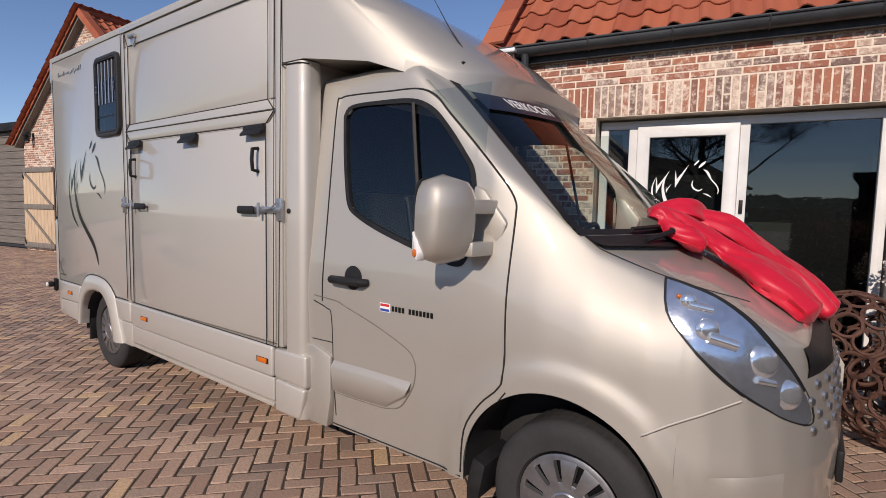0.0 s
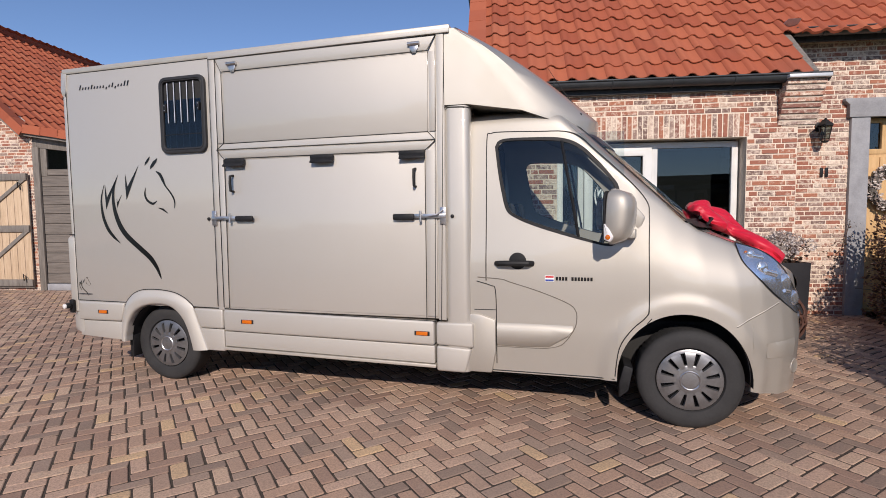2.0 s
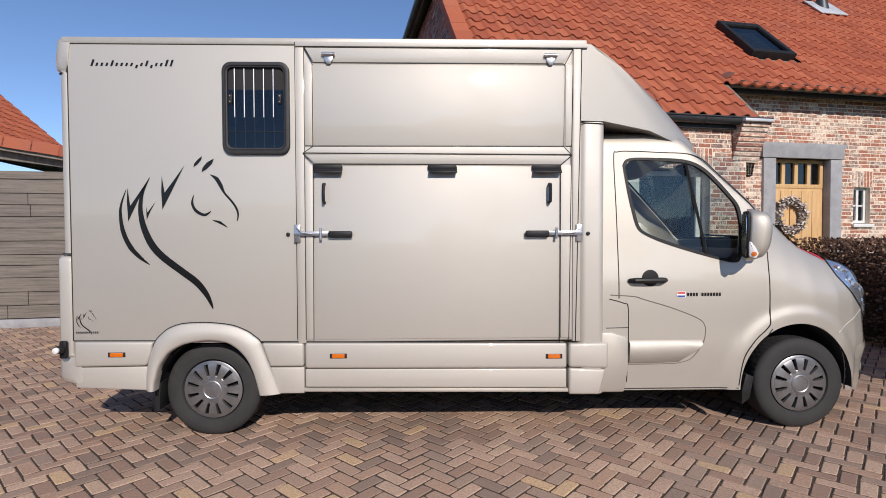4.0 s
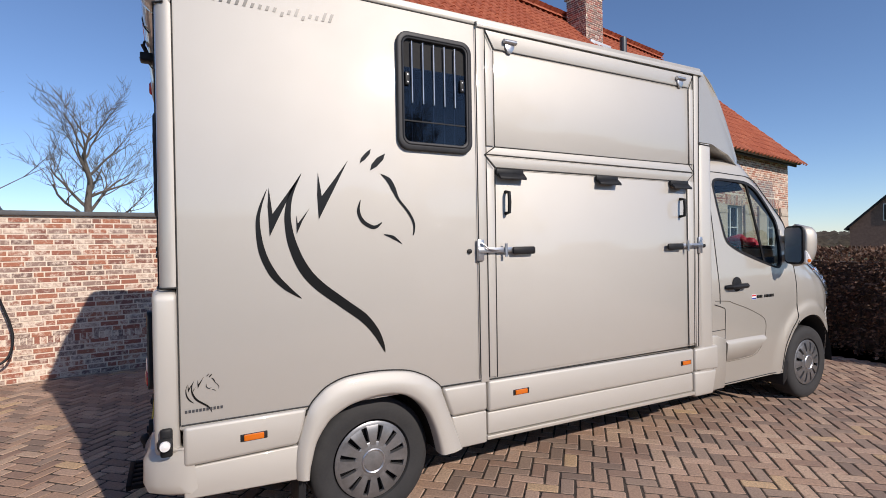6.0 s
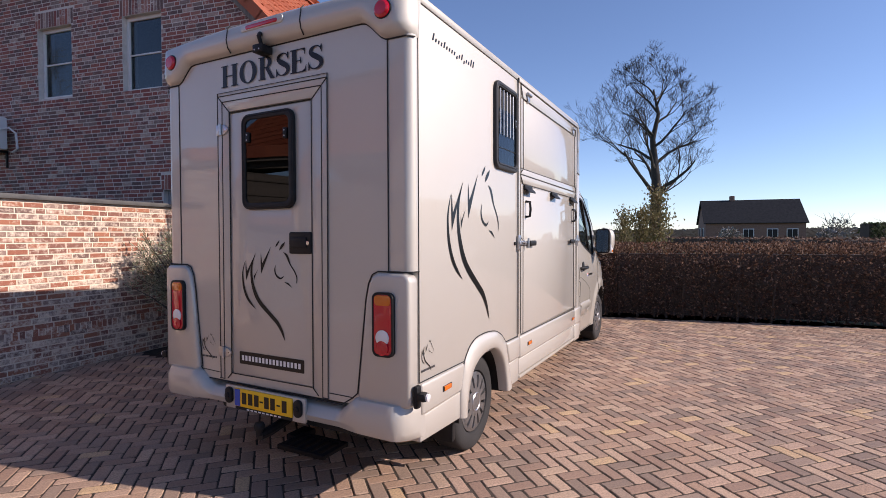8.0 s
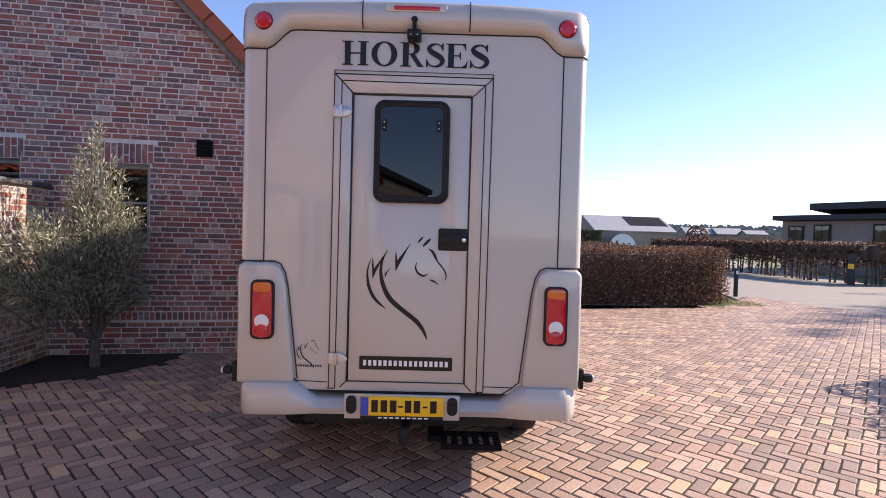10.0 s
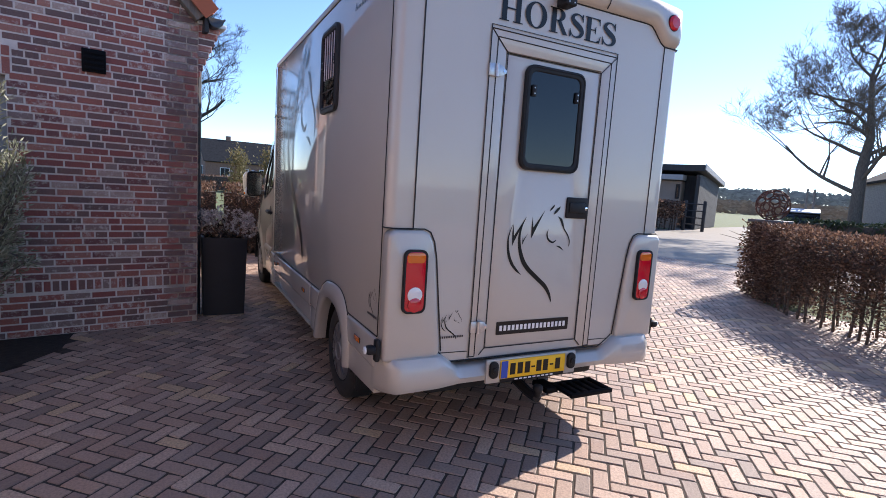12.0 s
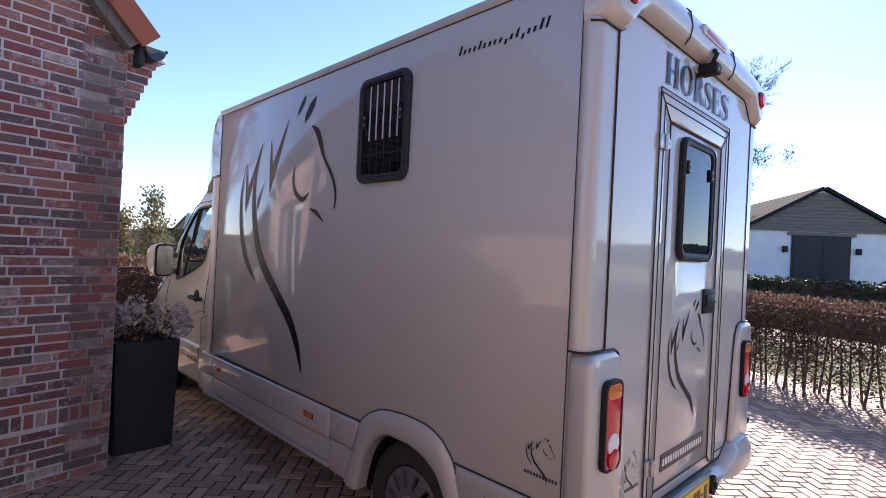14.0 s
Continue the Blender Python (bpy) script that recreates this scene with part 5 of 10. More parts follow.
    for z, zz in ((1.50, 1.505), (1.325, 1.335)):
        arm_poly = [(3.868, yy(s, -0.075)), (3.962, yy(s, -0.075)), (3.975, yy(s, -0.02)), (3.985, yy(s, ys_ + 0.03)), (3.905, yy(s, ys_ + 0.03)), (3.885, yy(s, -0.01))]
        part("mirror_arm", prism(arm_poly if s > 0 else arm_poly[::-1], "z", zz - 0.031, zz + 0.029, 0.009), cab_paint, mir)
    # plastic triangle behind the arm
    part("mirror_base", prism([(3.86, 1.27), (4.0, 1.33), (4.04, 1.44), (3.93, 1.575), (3.87, 1.60)], "y", min(yy(s, ys_ - 0.012), yy(s, ys_ + 0.045)), max(yy(s, ys_ - 0.012), yy(s, ys_ + 0.045)), 0.02), cab_paint, mir, "champagne mirror base")
    # front arch: dark lining and mud flap
    part("arch_lining", housing(4.285, 0.345, 0.451, s, 0.045, 0.50, 0.929), underside, truck, "dark wheel housing")
    part("mud_flap", prism([(3.91, 0.42), (3.97, 0.40), (3.94, 0.24), (3.88, 0.19), (3.88, 0.3)], "y", min(yy(s, 0.05), yy(s, 0.30)), max(yy(s, 0.05), yy(s, 0.30)), 0.006), black, truck, "black rubber mud flap")
    surf_line([(4.08, 0.76), (4.05, 0.72)], s, 0.004)
    # bumper joint and side recess
    surf_line([(4.60, 0.722), (4.74, 0.80), (4.88, 0.872)], s, 0.004, mat_=cab_paint)
    surf_line([(4.60, 0.717), (4.74, 0.795), (4.88, 0.867)], s, 0.0015)
    b = bmesh.new()
    for k in range(7):
        x = 4.80 + 0.21 * k / 6
        b.verts.new((x, yy(s, side_y(x, 0.60, 0.004)), 0.605 + 0.015 * k / 6))
        b.verts.new((x, yy(s, side_y(x, 0.56, 0.022 * min(1, k / 2))), 0.575 + 0.012 * k / 6))
        b.verts.new((x, yy(s, side_y(x, 0.52, 0.004)), 0.505 - 0.01 * k / 6))
    b.verts.ensure_lookup_table()
    for k in range(6):
        for j in range(2):
            b.faces.new((b.verts[3 * k + j], b.verts[3 * k + 3 + j], b.verts[3 * k + 4 + j], b.verts[3 * k + 1 + j]))
    part("bumper_fin", b, cab_paint, truck, sharp=30)
    # headlamp: bowl, reflectors, clear cover
    LAMP = [(4.62, 1.258), (4.685, 1.240), (4.775, 1.205), (4.86, 1.147), (4.925, 1.075), (4.998, 0.975), (5.055, 0.86), (5.072, 0.775), (5.03, 0.785), (4.95, 0.845), (4.838, 0.94), (4.722, 1.057), (4.648, 1.146)]

    def lamp_patch(poly, off, grow_=0.0):
        b = bmesh.new()
        pg = grow(poly, grow_)
        c0 = (sum(p[0] for p in pg) / len(pg), sum(p[1] for p in pg) / len(pg))
        P = smooth_line([(p[0], 0, p[1]) for p in pg + pg[:1]], 3)[:-1]
        prev = None
        for f in (1.0, 0.82, 0.6, 0.35, 0.12):
            ring = [(c0[0] + (p.x - c0[0]) * f, c0[1] + (p.z - c0[1]) * f) for p in P]
            vs = [b.verts.new((x, yy(s, side_y(x, z, off + 0.006 * (1 - f**3))), z)) for x, z in ring]
            if prev:
                for i in range(len(vs)):
                    b.faces.new((prev[i], prev[(i + 1) % len(vs)], vs[(i + 1) % len(vs)], vs[i]))
            prev = vs
        b.faces.new(prev)
        bmesh.ops.recalc_face_normals(b, faces=b.faces)
        return b

    hl = part("headlamp", lamp_patch(LAMP, 0.002, 0.014), black, truck, "clear headlamp with chrome reflectors", sharp=60)
    part("reflector_bowl", lamp_patch(LAMP, 0.006), lamp_bowl, hl, "silver reflector bowl", sharp=60)
    nx = Vector((0.55, -s * 0.8, 0.1)).normalized()
    for x, z, rr in ((4.925, 1.0, 0.056), (4.998, 0.885, 0.052), (4.768, 1.10, 0.042), (4.70, 1.190, 0.030)):
        cpt = Vector((x, yy(s, side_y(x, z, 0.006)), z))
        part("reflector", lathe([(0.0, rr), (0.005, rr * 0.98), (0.013, rr * 0.78), (0.017, rr * 0.45), (0.018, 0.002)], cpt, nx, 22), lamp_chrome, hl, "chrome reflector")
    for (x, z), (x2, z2), rr in (((4.775, 1.08), (4.855, 1.055), 0.021), ((4.705, 1.178), (4.775, 1.165), 0.016), ((4.915, 0.945), (4.965, 0.93), 0.012)):
        pa, pb = Vector((x, yy(s, side_y(x, z, 0.012)), z)), Vector((x2, yy(s, side_y(x2, z2, 0.012)), z2))
        part("lamp_tube", cyl(pa, pb, rr, rr * 0.92, 14), lamp_chrome, hl)
    part("indicator_bulb", lathe([(0, 0.007), (0.008, 0.007), (0.012, 0.0)], Vector((4.668, yy(s, side_y(4.668, 1.205, 0.012)), 1.205)), (0.5, -s * 0.8, 0), 12), amber_lens, hl, "orange bulb")
    cv = part("lamp_cover", lamp_patch(LAMP, 0.026, 0.004), lamp_glass, hl, "clear lamp cover", sharp=60)
    cv.visible_shadow = False
    # bonnet edge
    e_pts = []
    for k in range(15):
        x = 4.30 + 0.56 * k / 14
        e = 0.86 - 0.09 * (k / 14) - 0.20 * (k / 14) ** 3
        e_pts.append((x, YC - s * e, top_z(x, e) + 0.0015))
    part("bonnet_seam", tube(e_pts, 0.0018, 5), seam_black, truck)

# windscreen and its dark band
b = bmesh.new()
rows = []
for k in range(11):
    rows.append([b.verts.new(screen_point(-0.88 + 1.76 * i / 20, k / 10) + Vector((0.62, 0, 0.78)) * -0.006) for i in range(21)])
for p, q in zip(rows, rows[1:]):
    for i in range(20):
        b.faces.new((p[i], p[i + 1], q[i + 1], q[i]))
ws = part("windscreen", b, cab_glass, truck, "tinted windscreen")
ws.visible_shadow = False
b = bmesh.new()
A, B = screen_loop(0.022), screen_loop(-0.012)
n_ = Vector((0.62, 0, 0.78)) * 0.003
va, vb = [b.verts.new(p + n_) for p in A], [b.verts.new(p + n_) for p in B]
for i in range(len(A)):
    j = (i + 1) % len(A)
    b.faces.new((va[i], va[j], vb[j], vb[i]))
part("windscreen_rubber", b, black, ws, "black windscreen surround")
b = bmesh.new()
rows = []
for k in range(3):
    rows.append([b.verts.new(screen_point(-0.86 + 1.72 * i / 20, -0.02 - 0.055 * k) + Vector((0, 0, 0.006 + 0.012 * k))) for i in range(21)])
for p, q in zip(rows, rows[1:]):
    for i in range(20):
        b.faces.new((p[i], p[i + 1], q[i + 1], q[i]))
part("scuttle", b, black, truck, "black scuttle panel")
for y0, y1 in ((0.40, 1.00), (1.05, 1.62)):
    p = [screen_point(y0 - YC + (y1 - y0) * i / 6, -0.01 + 0.035 * i / 6) + Vector((0.02, 0, 0.025)) for i in range(7)]
    w_ = part("wiper", tube(p, 0.009, 6), black, ws, "black wiper")
    part("wiper_arm", tube([p[3], p[3] + Vector((0.06, -0.12, -0.02)), screen_point(y0 - YC + 0.02, -0.07) + Vector((0.02, 0, 0.02))], 0.011, 6), black, w_)
# sold notice along the screen's head
b = bmesh.new()
rows = []
for k in range(3):
    rows.append([b.verts.new(screen_point(-0.70 + 0.62 * i / 12, 0.80 + 0.13 * k / 2) + Vector((0.62, 0, 0.78)) * 0.004) for i in range(13)])
for p, q in zip(rows, rows[1:]):
    for i in range(12):
        b.faces.new((p[i], p[i + 1], q[i + 1], q[i]))
band = part("sun_strip", b, mat("blue-black sun strip", (0.012, 0.016, 0.03), 0.3), ws, "dark strip with white letters")
o_ = screen_point(-0.34, 0.868) + Vector((0.62, 0, 0.78)) * 0.008
ex = (screen_point(-0.20, 0.868) - screen_point(-0.48, 0.868)).normalized()
ez = (screen_point(-0.34, 0.93) - screen_point(-0.34, 0.80)).normalized()
en = ex.cross(ez)
text_mesh("VERKOCHT", 0.075, white_vinyl, Matrix.Translation(o_) @ Matrix((ex, ez, en)).transposed().to_4x4(), band, "white letters VERKOCHT", width=0.40)
# name on the door as bars, with a small flag
for i in range(12):
    if i != 4:
        b = bmesh.new()
        x = 3.449 + i * 0.0212
        b.faces.new([b.verts.new((xx, side_y(xx, z, 0.002), z)) for xx, z in ((x, 1.003), (x + 0.015, 1.003), (x + 0.015, 1.028), (x, 1.028))])
        part("name_bar", b, vinyl, truck, sharp=0)
fl = part("flag_sticker", box((3.373, side_y(3.42, 1.0, 0.0022), 0.994), (3.438, side_y(3.42, 1.0, -0.004), 1.036)), white_vinyl, truck, "small red, white and blue flag sticker")
part("flag_stripe", box((3.377, side_y(3.42, 1.0, 0.0032), 1.021), (3.434, side_y(3.42, 1.0, 0.0), 1.033)), flag_red, fl)
part("flag_stripe", box((3.377, side_y(3.42, 1.0, 0.0032), 0.997), (3.434, side_y(3.42, 1.0, 0.0), 1.009)), flag_blue, fl)
# grille studs and the black band over them, set on the nose
def front_x(e, z):
    lo, hi = 4.5, 5.2
    for _ in range(30):
        mid = (lo + hi) / 2
        if e < half_width(mid, z) and z < top_z(mid, e):
            lo = mid
        else:
            hi = mid
    return lo


for r_ in range(4):
    for k in range(11):
        y = YC - 0.55 + k * 0.11 + (0.055 if r_ % 2 else 0.0) - 0.0275
        z = 0.735 + r_ * 0.052
        x = front_x(abs(y - YC), z)
        part("grille_stud", lathe([(-0.03, 0.024), (0.0, 0.022), (0.008, 0.014), (0.009, 0.0)], (x, y, z), (1.0, 0.9 * (y - YC), 0.1), 8), stud_grey, truck)
b = bmesh.new()
rows = []
for k in range(4):
    row = []
    for i in range(25):
        y = YC - 0.60 + 1.20 * i / 24
        e = abs(y - YC)
        z = 0.925 + 0.035 * k + 0.02 * (1 - e / 0.6)
        row.append(b.verts.new((front_x(e, z) + (0.012 if 0 < k < 3 else 0.002), y, z)))
    rows.append(row)
for p, q in zip(rows, rows[1:]):
    for i in range(24):
        b.faces.new((p[i], p[i + 1], q[i + 1], q[i]))
part("nose_band", b, black, truck, "black nose band", sharp=60)
for s in (1, -1):
    fg = part("fog_lamp", lathe([(-0.03, 0.05), (0.004, 0.052), (0.012, 0.046), (0.010, 0.04)], Vector((5.025, yy(s, side_y(5.025, 0.41, -0.004)), 0.41)), (0.75, -s * 0.65, 0), 22), cab_paint, truck, "round fog lamp rim")
    part("fog_glass", lathe([(-0.01, 0.042), (0.004, 0.04), (0.010, 0.0)], Vector((5.025, yy(s, side_y(5.025, 0.41, -0.004)), 0.41)), (0.75, -s * 0.65, 0), 22), white_lens, fg, "clear fog lamp glass")
part("front_plate_holder", box((5.165, 0.76, 0.44), (5.19, 1.32, 0.57), 0.008), black, truck, "black front plate holder")

# shoulder between cab and box, and the roof spoiler
for s in (1, -1):
    part("box_shoulder", prism(round_rect(2.65, min(yy(s, -0.004), yy(s, 0.14)), 2.835, max(yy(s, -0.004), yy(s, 0.14)), 0.05), "z", 0.30, 2.26, 0.012), paint, truck)
    line([(2.655, yy(s, -0.006), 2.25), (2.80, yy(s, -0.006), 2.243), (2.84, yy(s, 0.03), 2.24)], truck, 0.004)
part("box_front", box((2.62, 0.10, 0.50), (2.79, 1.95, 2.30), 0.01), paint, truck)
b = bmesh.new()
rings = []
for k in range(31):
    y = -0.004 + 2.058 * k / 30
    e = abs(y - YC) / 1.029
    nose = 3.40 + 0.34 * max(0.0, 1 - e**6) ** 0.6
    zn = 2.168 - 0.036 * (min(e, 0.92) / 0.92) ** 2 + 0.065 * max(0.0, (e - 0.92) / 0.08) ** 1.5
    edge = 0.03 * max(0.0, (e - 0.9) / 0.1) ** 2
    top = [(2.655, 2.835 - edge), (2.73, 2.832 - edge)]
    for i in range(1, 13):
        t = i / 12
        top.append((2.73 + (nose - 2.73) * t, 2.832 - edge - (2.832 - edge - zn - 0.02) * (t - 0.10 * math.sin(math.pi * t))))
    bot = [(nose + 0.002, zn + 0.004), (nose - 0.012, min(zn, top_z(nose - 0.012, abs(y - YC) * 0.86)) - 0.02), (3.2, 2.215 + 0.05 * (1 - e)), (2.83, 2.262 + 0.02 * (1 - e)), (2.655, 2.265)]
    taper = [(x, YC + (y - YC) * (1 - 0.155 * max(0.0, (x - 2.80) / 0.60) ** 1.1 * (1.0 if e > 0.3 else e / 0.3)), z) for x, z in top + bot]
    rings.append([b.verts.new(p) for p in taper])
for p, q in zip(rings, rings[1:]):
    for j in range(len(p)):
        b.faces.new((p[j], p[(j + 1) % len(p)], q[(j + 1) % len(p)], q[j]))
b.faces.new(rings[0])
b.faces.new(rings[-1])
bmesh.ops.recalc_face_normals(b, faces=b.faces)
part("roof_spoiler", b, cab_paint, truck, "champagne roof spoiler over the cab", sharp=40)
line([(2.655, -0.006, 2.25), (2.655, -0.006, 2.80)], truck, 0.003)
an = part("aerial", tube([(3.60, 0.42, 2.23), (3.46, 0.42, 2.42), (3.36, 0.42, 2.58)], [0.006, 0.003, 0.0015], 6), black, truck, "black roof aerial")
part("aerial_foot", lathe([(0, 0.02), (0.015, 0.018), (0.025, 0.006)], (3.60, 0.42, 2.215), (0.4, -0.1, 1), 12), black, an)
mk = part("roof_marker", prism(round_rect(0.33, 2.175, 0.41, 2.21, 0.015), "x", 3.57, 3.615, 0.006), black, truck, "small roof marker lamp")


# ---- wheels ----
def build_wheel(s, x, y, name="wheel"):
    """A steel wheel with tyre and twelve-slot cover; y is the outer face of the tyre."""
    w = new("wheel")
    w.parent = truck
    o = Vector((x, yy(s, y), 0.338))
    ax = (0, -s, 0)
    tyre = part("tyre", lathe([(-0.215, 0.21), (-0.215, 0.30), (-0.195, 0.325), (-0.175, 0.338), (-0.03, 0.338), (-0.012, 0.328), (0.002, 0.30), (0.004, 0.26), (-0.004, 0.222), (-0.02, 0.215), (-0.04, 0.20), (-0.15, 0.2)], o, ax, 56), rubber, w, "worn grey-black tyre", sharp=40)
    b = bmesh.new()
    for k in range(56):
        a = 2 * math.pi * k / 56
        for d0, d1, sh in ((-0.075, -0.03, 0.0), (-0.13, -0.085, 0.02), (-0.18, -0.14, 0.04)):
            vs = []
            for dd, rr, aa in ((d0, 0.341, a + sh), (d1, 0.341 if d1 < -0.05 else 0.339, a + sh), (d1, 0.341 if d1 < -0.05 else 0.339, a + sh + 0.075), (d0, 0.341, a + sh + 0.075)):
                vs.append((o.x + rr * math.cos(aa), o.y + (-s) * dd, o.z + rr * math.sin(aa)))
            b.faces.new([b.verts.new(p) for p in vs])
    part("tread_blocks", b, rubber, tyre, sharp=0)
    part("rim", lathe([(-0.03, 0.214), (-0.012, 0.212), (-0.014, 0.20), (-0.04, 0.19), (-0.06, 0.06), (-0.06, 0.0)], o, ax, 40), deep_black, w, "dark rim")
    # cover: outer ring, twelve spokes, hub
    b = lathe([(-0.022, 0.212), (-0.010, 0.209), (-0.006, 0.200), (-0.004, 0.187), (-0.02, 0.185)], o, ax, 48, caps=False)
    cov = part("wheel_cover", b, hubcap_mat, w, "grey twelve-slot wheel cover", sharp=40)
    for k in range(12):
        a = 2 * math.pi * k / 12
        b = bmesh.new()
        vs = []
        rad, tan = Vector((math.cos(a), 0, math.sin(a))), Vector((-math.sin(a), 0, math.cos(a)))
        prof_ = [(0.085, 0.0170, 0.007), (0.105, 0.0190, 0.007), (0.13, 0.0235, 0.007), (0.17, 0.0310, 0.004), (0.19, 0.0350, -0.003)]
        rows_ = []
        for rr, hw, d in prof_:
            base = o + rad * rr
            rows_.append([b.verts.new(base + tan * t_ * hw + Vector((0, -s * (d + dd), 0))) for t_, dd in ((-1.12, -0.020), (-0.98, 0.0), (0.98, 0.0), (1.12, -0.020))])
        for p, q in zip(rows_, rows_[1:]):
            for j in range(3):
                b.faces.new((p[j], p[j + 1], q[j + 1], q[j]))
        bmesh.ops.recalc_face_normals(b, faces=b.faces)
        part("cover_spoke", b, hubcap_mat, cov, sharp=30)
    part("cover_centre", lathe([(-0.02, 0.106), (0.003, 0.104), (0.006, 0.098), (0.007, 0.06)], o, ax, 36), hubcap_mat, cov)
    part("hub_ring", lathe([(0.0, 0.069), (0.010, 0.067), (0.014, 0.062), (0.010, 0.056), (0.004, 0.055)], o, ax, 32), steel, cov, "bright hub ring")
    part("hub_cap", lathe([(0.0, 0.058), (0.009, 0.055), (0.011, 0.045), (0.012, 0.0)], o, ax, 28), hubcap_mat, cov)
    return w


for s in (1, -1):
    build_wheel(s, 0.0, 0.085 if s == 1 else 0.06)
    build_wheel(s, 4.332, 0.075)

# red satin ribbon thrown over the bonnet
rb = thing("red_ribbon", (4.75, 1.1, 1.2), "bright red satin ribbon bow draped over the bonnet", "ribbon")


def ribbon_strip(name, path, width, seed, high=0.06):
    """A bunched length of satin: soft lumps, creased lengthwise, gathered at both ends."""
    b = bmesh.new()
    P = smooth_line(path, 12)
    rows = []
    n = 40
    for i, p in enumerate(P):
        t = (P[min(i + 1, len(P) - 1)] - P[max(i - 1, 0)]).normalized()
        side = t.cross(Vector((0, 0, 1))).normalized()
        up_ = side.cross(t).normalized()
        f = i / (len(P) - 1)
        gather = (0.42 + 0.58 * min(1.0, f * 3.2)) * (1 - 0.9 * max(0.0, f - 0.94) / 0.06)
        lump = 1 + 0.16 * math.sin(8.5 * f + seed * 1.7)
        row = []
        for j in range(n):
            a = 2 * math.pi * j / n
            ca, sa = math.cos(a), math.sin(a)
            r_ = gather * lump * (0.92 + 0.26 * noise.noise((ca * 1.3 + seed, sa * 1.3, f * 3.4)))
            r_ *= 1 - 0.17 * (1 - abs(math.sin(2.5 * a + 1.8 * math.sin(f * 4 + seed) + seed))) ** 5
            r_ *= 1 - 0.07 * (1 - abs(math.sin(5.5 * a - 3.0 * f + seed))) ** 3
            hh = high if sa > 0 else 0.018
            row.append(b.verts.new(p + side * ca * r_ * width * 0.5 + up_ * (sa * r_ * hh + 0.02)))
        rows.append(row)
    for a_, c_ in zip(rows, rows[1:]):
        for j in range(n):
            b.faces.new((a_[j], a_[(j + 1) % n], c_[(j + 1) % n], c_[j]))
    b.faces.new(rows[0])
    b.faces.new(rows[-1])
    bmesh.ops.recalc_face_normals(b, faces=b.faces)
    part(name, b, fabric_red, rb, sharp=70)


def on_hood(x, y, up=0.02):
    return (x, y, top_z(x, abs(y - YC)) + up)


ribbon_strip("ribbon_tail", [on_hood(4.42, 0.72, 0.02), on_hood(4.52, 0.76, 0.04), on_hood(4.68, 0.82, 0.03), on_hood(4.82, 0.80, 0.02), on_hood(4.94, 0.76, 0.01), on_hood(5.04, 0.74, 0.0)], 0.25, 1, 0.085)
ribbon_strip("ribbon_tail", [on_hood(4.44, 0.80, 0.02), on_hood(4.54, 0.92, 0.06), on_hood(4.70, 1.04, 0.06), on_hood(4.86, 1.10, 0.05), on_hood(4.98, 1.13, 0.03), on_hood(5.09, 1.14, 0.01)], 0.27, 3, 0.10)
ribbon_strip("ribbon_loop", [on_hood(4.43, 0.70, 0.02), on_hood(4.49, 0.82, 0.06), on_hood(4.57, 0.98, 0.07), on_hood(4.63, 1.12, 0.05)], 0.18, 6, 0.08)
ribbon_strip("ribbon_loop", [on_hood(4.42, 0.66, 0.01), on_hood(4.47, 0.68, 0.03), on_hood(4.55, 0.66, 0.03), on_hood(4.63, 0.70, 0.02)], 0.15, 8, 0.07)

# ---- ground ----
H = pose(2.30, 2.87, 0, 0, 0, 10.0)  # the house's own axes: u along its front, v into it


def hw(u, v_, z=0.0):
    return H @ Vector((u, v_, z))


g_b = bmesh.new()
N_ = 48
ring_r = [0.0, 30, 80, 200, 600, 1800]
prev = None
c0 = g_b.verts.new((0, 0, -0.06))
for rr in ring_r[1:]:
    vs = [g_b.verts.new((rr * math.cos(2 * math.pi * k / N_), rr * math.sin(2 * math.pi * k / N_), -0.06 if rr < 100 else -0.06 - (rr - 100) * 0.0004)) for k in range(N_)]
    for k in range(N_):
        if prev is None:
            g_b.faces.new((c0, vs[k], vs[(k + 1) % N_]))
        else:
            g_b.faces.new((prev[k], vs[k], vs[(k + 1) % N_], prev[(k + 1) % N_]))
    prev = vs
ob = part("ground", g_b, grass_ground, None, sharp=0)
tagged(ob, "flat grass and field ground reaching the horizon", "ground", kind="structure")

# the brick yard: a bed of sand, and pavers laid in herringbone on it
YARD = [(-24, -7.5), (-7.3, -7.6), (-2.5, -8.0), (-1.5, -9.3), (-1.9, -11.7), (0.1, -12.7), (3.0, -12.6), (6.0, -12.0), (5.3, -11.2), (4.6, -10.2), (5.0, -9.4), (8.0, -9.3), (8.0, -9.0), (5.6, -9.0), (3.75, -9.0), (3.75, -2.6), (5.3, -1.6), (5.3, 1.2), (-0.05, 1.0), (-0.05, 2.7), (-5.3, 3.1), (-24, 3.1)]
yb = bmesh.new()
fc = yb.faces.new([yb.verts.new((u, v_, 0.0)) for u, v_ in YARD])
bmesh.ops.triangulate(yb, faces=[fc])
yb.transform(H @ Matrix.Translation((0, 0, -0.0055)))
yard = part("pavement", yb, joint, None, sharp=0)
tagged(yard, "yard of brown clay pavers laid in herringbone", "paving", kind="structure")

